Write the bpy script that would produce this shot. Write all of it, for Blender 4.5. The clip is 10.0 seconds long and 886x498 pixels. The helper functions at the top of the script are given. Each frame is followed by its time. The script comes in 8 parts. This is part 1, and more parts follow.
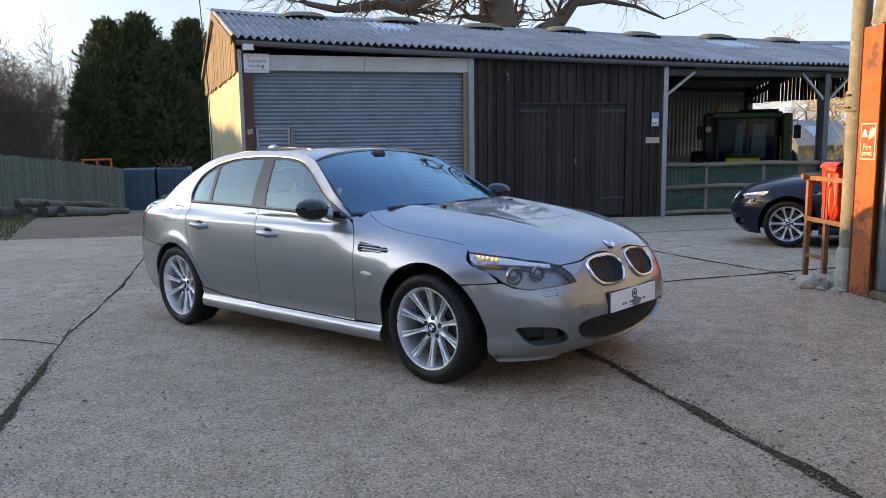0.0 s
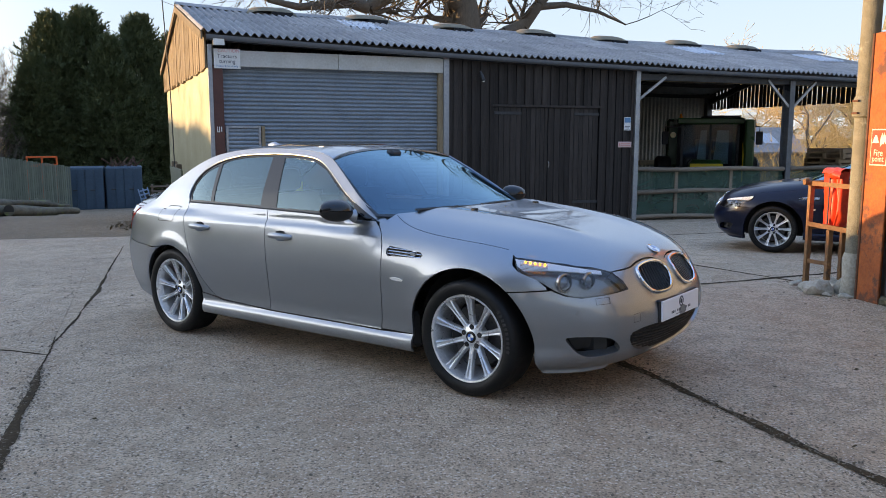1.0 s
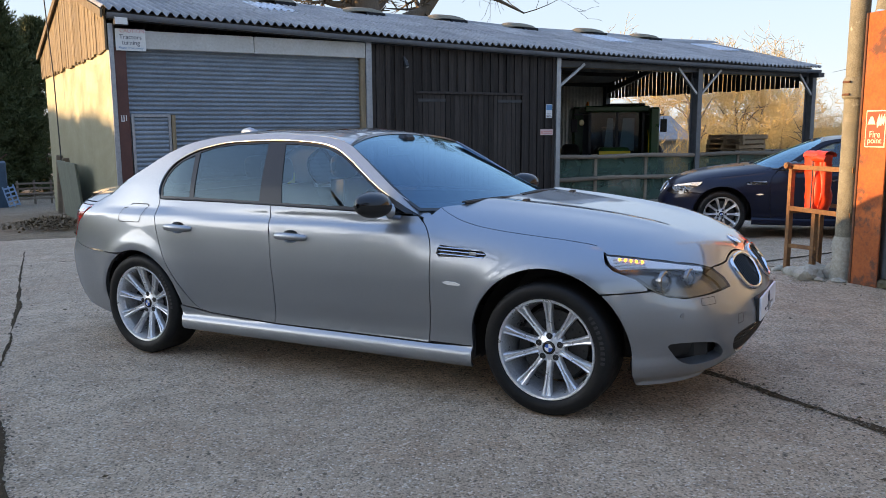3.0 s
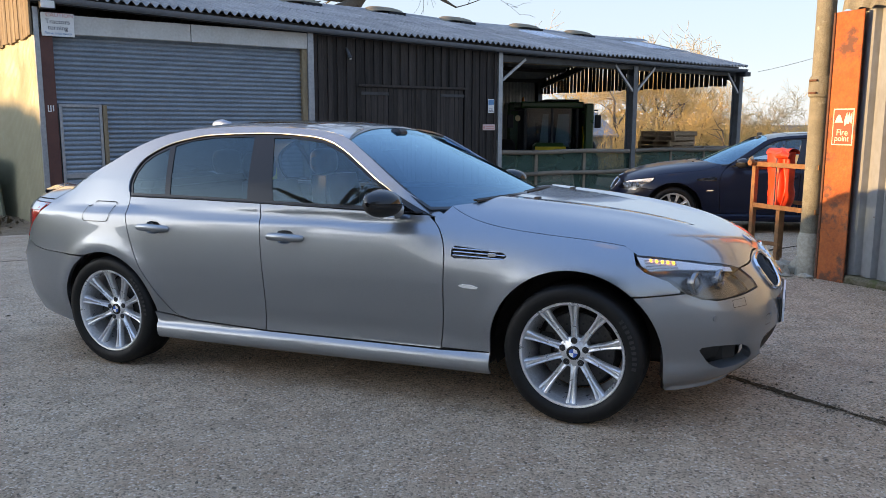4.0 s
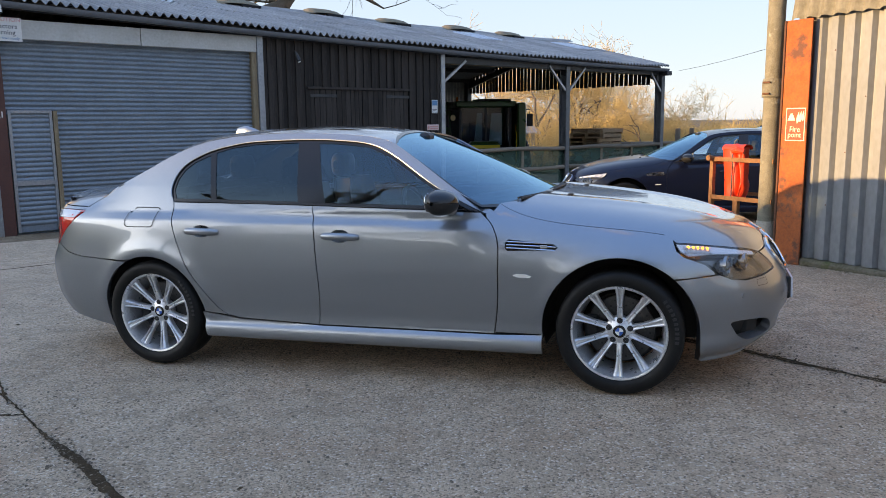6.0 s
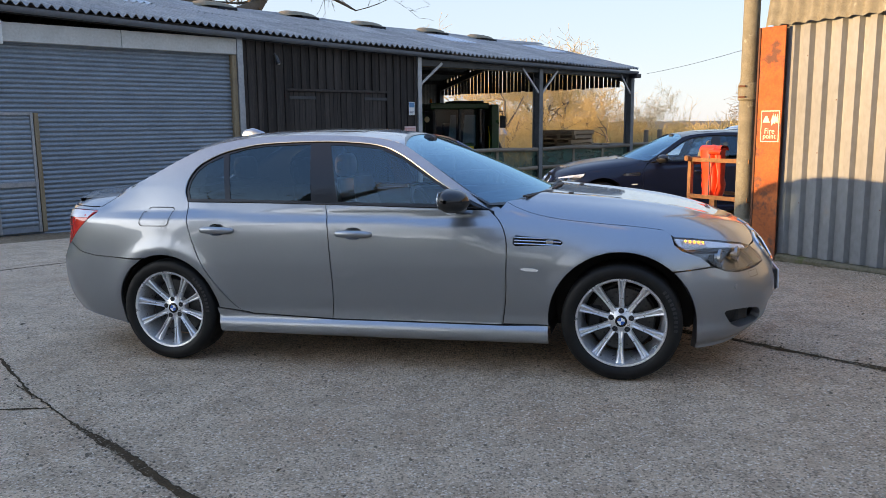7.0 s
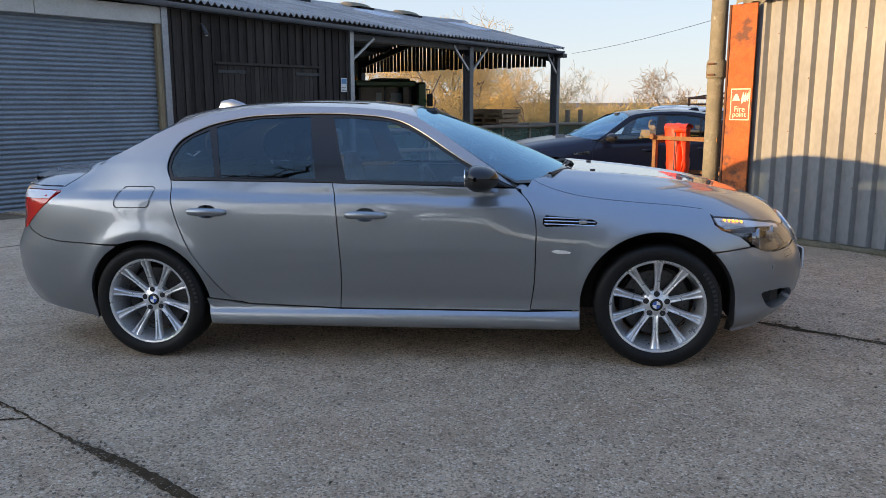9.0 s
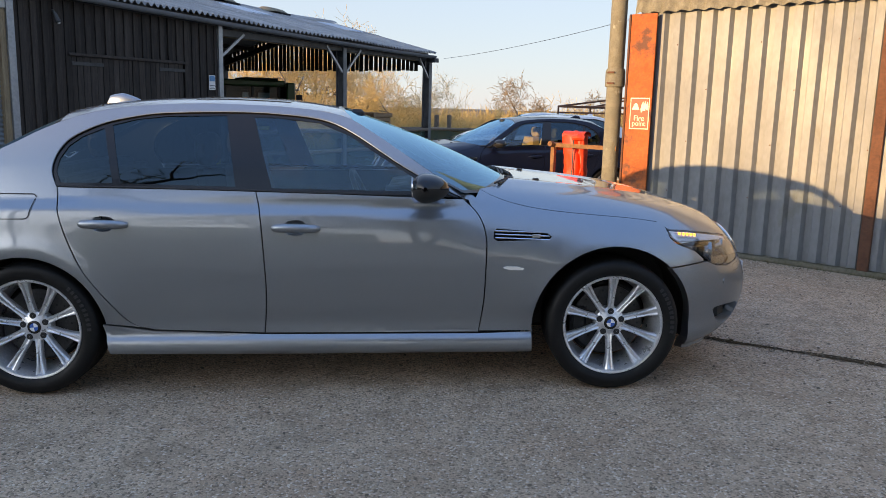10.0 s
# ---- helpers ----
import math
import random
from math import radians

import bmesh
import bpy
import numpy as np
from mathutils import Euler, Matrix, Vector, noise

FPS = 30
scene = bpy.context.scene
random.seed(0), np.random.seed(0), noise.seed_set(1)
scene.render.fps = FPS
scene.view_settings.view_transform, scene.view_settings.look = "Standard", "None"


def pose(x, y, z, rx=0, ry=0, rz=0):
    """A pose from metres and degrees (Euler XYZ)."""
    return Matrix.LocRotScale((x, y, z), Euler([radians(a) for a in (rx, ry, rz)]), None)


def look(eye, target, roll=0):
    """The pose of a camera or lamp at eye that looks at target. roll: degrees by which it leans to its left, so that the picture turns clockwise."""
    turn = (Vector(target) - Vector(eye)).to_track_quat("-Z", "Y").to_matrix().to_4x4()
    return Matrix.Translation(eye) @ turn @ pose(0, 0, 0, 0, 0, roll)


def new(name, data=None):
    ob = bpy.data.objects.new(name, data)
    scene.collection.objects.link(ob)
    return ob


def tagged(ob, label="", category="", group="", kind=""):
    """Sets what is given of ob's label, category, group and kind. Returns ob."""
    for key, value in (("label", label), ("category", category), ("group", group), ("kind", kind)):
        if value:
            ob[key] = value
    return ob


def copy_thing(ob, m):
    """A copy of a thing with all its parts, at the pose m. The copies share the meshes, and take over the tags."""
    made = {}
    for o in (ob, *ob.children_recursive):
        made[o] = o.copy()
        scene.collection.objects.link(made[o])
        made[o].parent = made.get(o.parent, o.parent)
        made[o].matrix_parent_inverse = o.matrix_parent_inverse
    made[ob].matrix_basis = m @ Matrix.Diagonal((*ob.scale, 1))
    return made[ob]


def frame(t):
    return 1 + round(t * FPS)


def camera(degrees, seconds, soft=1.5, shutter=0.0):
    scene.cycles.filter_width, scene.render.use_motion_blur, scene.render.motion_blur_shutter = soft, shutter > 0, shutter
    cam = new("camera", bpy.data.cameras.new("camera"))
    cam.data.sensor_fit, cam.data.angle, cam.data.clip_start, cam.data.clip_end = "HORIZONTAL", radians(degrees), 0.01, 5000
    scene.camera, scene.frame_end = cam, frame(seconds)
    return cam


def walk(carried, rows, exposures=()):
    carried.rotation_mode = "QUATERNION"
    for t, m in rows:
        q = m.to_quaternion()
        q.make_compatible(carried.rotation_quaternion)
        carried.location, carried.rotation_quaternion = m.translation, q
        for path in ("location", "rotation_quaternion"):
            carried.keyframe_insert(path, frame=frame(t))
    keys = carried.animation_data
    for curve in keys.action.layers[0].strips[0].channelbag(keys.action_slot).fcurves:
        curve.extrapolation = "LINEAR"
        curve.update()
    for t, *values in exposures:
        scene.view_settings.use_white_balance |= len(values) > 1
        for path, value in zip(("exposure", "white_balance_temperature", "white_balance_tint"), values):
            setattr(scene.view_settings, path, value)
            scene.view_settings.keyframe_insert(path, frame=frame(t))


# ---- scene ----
cam = camera(58.4, 10.0, soft=0.8)
METRES, EYE, TILT, LEAN, TURN = 4.943, 1.478, 0.0, 0.0, -17.0
ROWS = [
    (0.0, 0.0, 0.0, 0.0, -0.11, -8.15, 0.76),
    (0.5, -0.0563, 0.0303, -0.0033, -1.62, -8.12, 0.35),
    (1.0, -0.1063, 0.0591, -0.0046, -3.83, -7.99, -0.07),
    (1.5, -0.148, 0.1008, -0.0074, -5.97, -8.04, 0.02),
    (2.0, -0.1979, 0.1396, -0.0124, -8.47, -8.28, 0.3),
    (3.5, -0.3248, 0.2583, -0.0156, -15.5, -8.8, -0.0),
    (4.0, -0.3645, 0.2909, -0.0158, -18.48, -9.03, -0.19),
    (4.5, -0.4053, 0.3093, -0.0115, -19.76, -9.23, 0.56),
    (5.0, -0.4554, 0.3048, -0.0109, -21.96, -9.33, 0.57),
    (5.5, -0.4903, 0.2874, -0.0096, -23.36, -9.21, 0.58),
    (7.0, -0.5959, 0.2543, -0.0062, -27.27, -9.06, 0.57),
    (7.5, -0.607, 0.2526, -0.0069, -27.82, -9.11, 0.91),
    (8.0, -0.6256, 0.2794, -0.0099, -30.64, -10.45, 0.59),
    (8.5, -0.6583, 0.3227, -0.0119, -33.32, -10.57, 0.31),
    (9.0, -0.6735, 0.3819, -0.0153, -34.03, -10.51, 0.01),
    (9.5, -0.6926, 0.4455, -0.0159, -38.28, -10.2, -0.72),
    (10.0, -0.6916, 0.502, -0.0185, -44.17, -10.12, -1.48),
]
walk(cam, [(t, pose(0, 0, EYE, TILT, LEAN, TURN) @ pose(METRES * x, METRES * y, METRES * z, 90 + pitch, roll, yaw)) for t, x, y, z, yaw, pitch, roll in ROWS], [(0.0, 3.02, 9100, 27), (3.5, 3.04, 9100, 27), (5.5, 3.0, 9100, 27), (7.5, 3.0, 9100, 27), (8.0, 3.16, 9100, 27), (8.6, 2.87, 9100, 27), (10.0, 2.80, 9100, 27)])

# ---- world, sun and exposure ----
SUN_AZ = math.atan2(-0.92, 0.40)
SUN_EL = radians(6.5)
world = bpy.data.worlds.new("world")
scene.world = world
world.use_nodes = True
wn = world.node_tree.nodes
sky = wn.new("ShaderNodeTexSky")
sky.sky_type = "NISHITA"
sky.sun_disc = False
sky.sun_elevation = SUN_EL
sky.sun_rotation = SUN_AZ
sky.air_density = 1.0
sky.dust_density = 0.1
sky.ozone_density = 2.5
wn["Background"].inputs["Strength"].default_value = 0.15
# clear winter evening: peach at the horizon, deep blue overhead, a warm glow round the low sun
wtc, wsep, wdome = wn.new("ShaderNodeTexCoord"), wn.new("ShaderNodeSeparateXYZ"), wn.new("ShaderNodeValToRGB")
wl = world.node_tree.links.new
wl(wtc.outputs["Generated"], wsep.inputs[0])
ramp_ = wdome.color_ramp
for at_, col_ in ((0.0, (0.43, 0.69, 0.96)), (0.12, (0.37, 0.70, 1.09)), (0.32, (0.29, 0.69, 1.30)), (1.0, (0.20, 0.58, 1.38))):
    el_ = ramp_.elements[0] if at_ == 0.0 else ramp_.elements[1] if at_ == 1.0 else ramp_.elements.new(at_)
    el_.position, el_.color = at_, (*col_, 1)
wl(wsep.outputs["Z"], wdome.inputs["Fac"])
wdot, wfall, wpow, wglow = wn.new("ShaderNodeVectorMath"), wn.new("ShaderNodeMapRange"), wn.new("ShaderNodeMath"), wn.new("ShaderNodeMix")
wdot.operation = "DOT_PRODUCT"
wdot.inputs[1].default_value = (math.sin(SUN_AZ) * math.cos(SUN_EL), math.cos(SUN_AZ) * math.cos(SUN_EL), math.sin(SUN_EL))
wl(wtc.outputs["Generated"], wdot.inputs[0])
wfall.inputs["From Min"].default_value, wfall.inputs["From Max"].default_value = 0.40, 1.0
wl(wdot.outputs["Value"], wfall.inputs["Value"])
wpow.operation = "POWER"
wpow.inputs[1].default_value = 2.0
wl(wfall.outputs[0], wpow.inputs[0])
wglow.data_type, wglow.blend_type = "RGBA", "ADD"
wglow.inputs["B"].default_value = (2.7, 3.5, 4.0, 1)
wlow, wmul = wn.new("ShaderNodeMapRange"), wn.new("ShaderNodeMath")
wlow.inputs["From Min"].default_value, wlow.inputs["From Max"].default_value = 0.0, 0.8
wlow.inputs["To Min"].default_value, wlow.inputs["To Max"].default_value = 1.0, 0.0
wlow.interpolation_type = "SMOOTHSTEP"
wl(wsep.outputs["Z"], wlow.inputs["Value"])
wmul.operation = "MULTIPLY"
wl(wpow.outputs[0], wmul.inputs[0])
wl(wlow.outputs[0], wmul.inputs[1])
wl(wmul.outputs[0], wglow.inputs["Factor"])
wl(wdome.outputs["Color"], wglow.inputs["A"])
haze = wn.new("ShaderNodeMix")
haze.data_type = "RGBA"
haze.inputs["Factor"].default_value = 0.94
wl(sky.outputs["Color"], haze.inputs["A"])
wl(wglow.outputs["Result"], haze.inputs["B"])
wl(haze.outputs["Result"], wn["Background"].inputs["Color"])
sun = new("sun", bpy.data.lights.new("sun", "SUN"))
sun.data.energy = 1.0
sun.data.angle = radians(0.5)
sun.data.color = (1.0, 0.80, 0.45)
sun.matrix_world = look((math.sin(SUN_AZ) * math.cos(SUN_EL) * 50, math.cos(SUN_AZ) * math.cos(SUN_EL) * 50, math.sin(SUN_EL) * 50), (0, 0, 0))


# ---- building helpers ----
class Geo:
    """Vertices and faces gathered for one mesh."""

    def __init__(self):
        self.v, self.f = [], []

    def add(self, verts, faces):
        n = len(self.v)
        self.v.extend(tuple(p) for p in verts)
        self.f.extend(tuple(i + n for i in f) for f in faces)
        return self

    def box(self, lo, hi, bevel=0.004, m=None):
        """A box between two corners with chamfered edges."""
        c = [(a + b) / 2 for a, b in zip(lo, hi)]
        h = [abs(b - a) / 2 for a, b in zip(lo, hi)]
        b = min(bevel, min(h) * 0.45)
        bm = bmesh.new()
        idx = {}
        for sx in (-1, 1):
            for sy in (-1, 1):
                for sz in (-1, 1):
                    s = (sx, sy, sz)
                    for a in range(3):
                        p = [c[k] + s[k] * (h[k] - (0 if k == a else b)) for k in range(3)]
                        idx[s, a] = bm.verts.new(p)
        for a in range(3):
            o = [k for k in range(3) if k != a]
            for sa in (-1, 1):
                ring = []
                for s1, s2 in ((-1, -1), (1, -1), (1, 1), (-1, 1)):
                    s = [0, 0, 0]
                    s[a], s[o[0]], s[o[1]] = sa, s1, s2
                    ring.append(idx[tuple(s), a])
                bm.faces.new(ring)
            for s1 in (-1, 1):
                for s2 in (-1, 1):
                    q = []
                    for sa, k in ((-1, o[0]), (1, o[0]), (1, o[1]), (-1, o[1])):
                        s = [0, 0, 0]
                        s[a], s[o[0]], s[o[1]] = sa, s1, s2
                        q.append(idx[tuple(s), k])
                    bm.faces.new(q)
        for sx in (-1, 1):
            for sy in (-1, 1):
                for sz in (-1, 1):
                    bm.faces.new([idx[(sx, sy, sz), a] for a in range(3)])
        bmesh.ops.recalc_face_normals(bm, faces=bm.faces)
        bm.verts.index_update()
        vs = [(m @ v.co) if m else v.co.copy() for v in bm.verts]
        fs = [[v.index for v in f.verts] for f in bm.faces]
        bm.free()
        return self.add(vs, fs)

    def tube(self, pts, radii, n=8, cap=True):
        """A round tube along points."""
        pts = [Vector(p) for p in pts]
        if not hasattr(radii, "__len__"):
            radii = [radii] * len(pts)
        vs, fs = [], []
        up = None
        for i, p in enumerate(pts):
            d = (pts[min(i + 1, len(pts) - 1)] - pts[max(i - 1, 0)]).normalized()
            if up is None:
                up = d.orthogonal().normalized()
            up = (up - d * up.dot(d))
            up = up.normalized() if up.length > 1e-6 else d.orthogonal().normalized()
            side = d.cross(up)
            for k in range(n):
                a = 2 * math.pi * k / n
                vs.append(p + (up * math.cos(a) + side * math.sin(a)) * radii[i])
        for i in range(len(pts) - 1):
            for k in range(n):
                a, b = i * n + k, i * n + (k + 1) % n
                fs.append((a, b, b + n, a + n))
        if cap:
            fs.append(tuple(range(n - 1, -1, -1)))
            fs.append(tuple((len(pts) - 1) * n + k for k in range(n)))
        return self.add(vs, fs)

    def lathe(self, profile, n=32, axis="z", closed=False):
        """Turns (radius, height) pairs round an axis."""
        vs, fs = [], []
        for r, h in profile:
            for k in range(n):
                a = 2 * math.pi * k / n
                c, s = r * math.cos(a), r * math.sin(a)
                vs.append({"z": (c, s, h), "y": (c, h, s), "x": (h, c, s)}[axis])
        m = len(profile)
        for i in range(m if closed else m - 1):
            j = (i + 1) % m
            for k in range(n):
                q = (k + 1) % n
                fs.append((i * n + k, i * n + q, j * n + q, j * n + k))
        return self.add(vs, fs)

    def prism(self, poly, base, du, dv, depth):
        """A flat outline in the plane of du and dv, with thickness along depth."""
        base, du, dv, depth = (Vector(q) for q in (base, du, dv, depth))
        n = len(poly)
        vs = [base + du * a + dv * b for a, b in poly]
        vs += [p + depth for p in vs]
        fs = [tuple(range(n - 1, -1, -1)), tuple(range(n, 2 * n))]
        fs += [(k, (k + 1) % n, n + (k + 1) % n, n + k) for k in range(n)]
        return self.add(vs, fs)

    def grid(self, rows):
        """A sheet from rows of points."""
        m = len(rows[0])
        return self.add([p for r in rows for p in r],
                        [(i * m + j, i * m + j + 1, (i + 1) * m + j + 1, (i + 1) * m + j) for i in range(len(rows) - 1) for j in range(m - 1)])

    def mesh(self, name, smooth=False, fix=False):
        me = bpy.data.meshes.new(name)
        me.from_pydata(self.v, [], self.f)
        if fix:
            bm = bmesh.new()
            bm.from_mesh(me)
            bmesh.ops.recalc_face_normals(bm, faces=bm.faces)
            bm.to_mesh(me)
            bm.free()
        if smooth:
            me.shade_smooth()
            if smooth != "all":
                me.set_sharp_from_angle(angle=radians(smooth if smooth is not True else 35))
        me.update()
        return me


def part(name, geo, material, parent=None, label="", smooth=False, fix=True):
    """One mesh object, under a thing or under a part."""
    me = geo.mesh(name, smooth, fix) if isinstance(geo, Geo) else geo
    if material and not me.materials:
        me.materials.append(material)
    ob = new(name, me)
    if parent:
        ob.parent = parent
    return tagged(ob, label)


def thing(name, label, category, m=None, group=""):
    """An empty at a thing's base, which parents its parts."""
    ob = new(name)
    ob.empty_display_size = 0.1
    if m is not None:
        ob.matrix_basis = m
    return tagged(ob, label, category, group)


def structure(name, geo, material, label, category, smooth=False, fix=True):
    ob = part(name, geo, material, None, label, smooth, fix)
    return tagged(ob, category=category, kind="structure")


# ---- materials ----
def material(name, colour, rough=0.6, metal=0.0, second=None, scale=6.0, detail=40.0, amount=0.5, bump=0.15, spread=0.0, coat=0.0, stretch=(1, 1, 1), third=None, patch=0.0, spec=0.5, bump_dist=0.01, rough_var=0.12):
    """A surface with variation at two scales: colour runs to second by noise, third comes in patches, spread varies whole pieces."""
    mt = bpy.data.materials.new(name)
    mt.use_nodes = True
    nt = mt.node_tree
    nd, ln = nt.nodes, nt.links.new
    b = nd["Principled BSDF"]
    b.inputs["Roughness"].default_value = rough
    b.inputs["Metallic"].default_value = metal
    b.inputs["Specular IOR Level"].default_value = spec
    b.inputs["Coat Weight"].default_value = coat
    b.inputs["Coat Roughness"].default_value = 0.04
    second = second or tuple(c * 0.7 for c in colour)
    tc = nd.new("ShaderNodeTexCoord")
    mp = nd.new("ShaderNodeMapping")
    mp.inputs["Scale"].default_value = stretch
    ln(tc.outputs["Object"], mp.inputs["Vector"])
    big, fine = nd.new("ShaderNodeTexNoise"), nd.new("ShaderNodeTexNoise")
    big.inputs["Scale"].default_value, fine.inputs["Scale"].default_value = scale, detail
    big.inputs["Detail"].default_value, fine.inputs["Detail"].default_value = 5, 4
    big.inputs["Roughness"].default_value = 0.65
    ln(mp.outputs[0], big.inputs["Vector"])
    ln(mp.outputs[0], fine.inputs["Vector"])
    info = nd.new("ShaderNodeObjectInfo")
    add = nd.new("ShaderNodeMath")
    add.operation = "ADD"
    ln(big.outputs["Fac"], add.inputs[0])
    ln(fine.outputs["Fac"], add.inputs[1])
    ramp = nd.new("ShaderNodeMapRange")
    ramp.inputs["From Min"].default_value, ramp.inputs["From Max"].default_value = 1.0 - 0.35, 1.0 + 0.35
    ramp.inputs["To Min"].default_value, ramp.inputs["To Max"].default_value = 0.5 - amount, 0.5 + amount
    ln(add.outputs[0], ramp.inputs["Value"])
    mix = nd.new("ShaderNodeMix")
    mix.data_type = "RGBA"
    mix.inputs["A"].default_value, mix.inputs["B"].default_value = (*colour, 1), (*second, 1)
    ln(ramp.outputs[0], mix.inputs["Factor"])
    out = mix.outputs["Result"]
    if third:
        pn = nd.new("ShaderNodeTexNoise")
        pn.inputs["Scale"].default_value, pn.inputs["Detail"].default_value = scale * 0.6, 8
        pn.inputs["Roughness"].default_value = 0.7
        ln(mp.outputs[0], pn.inputs["Vector"])
        pr = nd.new("ShaderNodeMapRange")
        pr.inputs["From Min"].default_value, pr.inputs["From Max"].default_value = 0.62 - patch, 0.70 - patch
        ln(pn.outputs["Fac"], pr.inputs["Value"])
        m3 = nd.new("ShaderNodeMix")
        m3.data_type = "RGBA"
        m3.inputs["B"].default_value = (*third, 1)
        ln(pr.outputs[0], m3.inputs["Factor"])
        ln(out, m3.inputs["A"])
        out = m3.outputs["Result"]
    if spread:
        hsv = nd.new("ShaderNodeHueSaturation")
        vr = nd.new("ShaderNodeMapRange")
        vr.inputs["To Min"].default_value, vr.inputs["To Max"].default_value = 1 - spread, 1 + spread
        ln(info.outputs["Random"], vr.inputs["Value"])
        ln(vr.outputs[0], hsv.inputs["Value"])
        ln(out, hsv.inputs["Color"])
        out = hsv.outputs["Color"]
    ln(out, b.inputs["Base Color"])
    if rough_var:
        rr = nd.new("ShaderNodeMapRange")
        rr.inputs["From Min"].default_value, rr.inputs["From Max"].default_value = 0.3, 0.7
        rr.inputs["To Min"].default_value, rr.inputs["To Max"].default_value = max(0.02, rough - rough_var), min(1, rough + rough_var)
        ln(big.outputs["Fac"], rr.inputs["Value"])
        ln(rr.outputs[0], b.inputs["Roughness"])
    if bump:
        bp = nd.new("ShaderNodeBump")
        bp.inputs["Strength"].default_value, bp.inputs["Distance"].default_value = bump, bump_dist
        ln(add.outputs[0], bp.inputs["Height"])
        ln(bp.outputs[0], b.inputs["Normal"])
    return mt


def plain(name, colour, rough=0.4, metal=0.0, coat=0.0, spec=0.5, emit=0.0):
    """A small, even surface."""
    mt = bpy.data.materials.new(name)
    mt.use_nodes = True
    b = mt.node_tree.nodes["Principled BSDF"]
    b.inputs["Base Color"].default_value = (*colour, 1)
    b.inputs["Roughness"].default_value = rough
    b.inputs["Metallic"].default_value = metal
    b.inputs["Coat Weight"].default_value = coat
    b.inputs["Specular IOR Level"].default_value = spec
    if emit:
        b.inputs["Emission Color"].default_value = (*colour, 1)
        b.inputs["Emission Strength"].default_value = emit
    return mt


def glass(name, tint, clear, rough=0.0, face_on=0.05, reflect_tint=(1, 1, 1)):
    """Thin glass: part of the light goes straight through, the rest is a dark glossy pane."""
    mt = bpy.data.materials.new(name)
    mt.use_nodes = True
    nd, ln = mt.node_tree.nodes, mt.node_tree.links.new
    nd.remove(nd["Principled BSDF"])
    tr, gl, mx, fr = nd.new("ShaderNodeBsdfTransparent"), nd.new("ShaderNodeBsdfGlossy"), nd.new("ShaderNodeMixShader"), nd.new("ShaderNodeLayerWeight")
    tr.inputs["Color"].default_value = (*[c * clear for c in tint], 1)
    gl.inputs["Roughness"].default_value = rough
    gl.inputs["Color"].default_value = (*reflect_tint, 1)
    fr.inputs["Blend"].default_value = 0.5
    pw, rg_ = nd.new("ShaderNodeMath"), nd.new("ShaderNodeMapRange")
    pw.operation = "POWER"
    pw.inputs[1].default_value = 3.0
    rg_.inputs["To Min"].default_value = face_on
    ln(fr.outputs["Facing"], pw.inputs[0])
    ln(pw.outputs[0], rg_.inputs["Value"])
    ln(rg_.outputs[0], mx.inputs[0])
    ln(tr.outputs[0], mx.inputs[1])
    ln(gl.outputs[0], mx.inputs[2])
    ln(mx.outputs[0], nd["Material Output"].inputs["Surface"])
    return mt


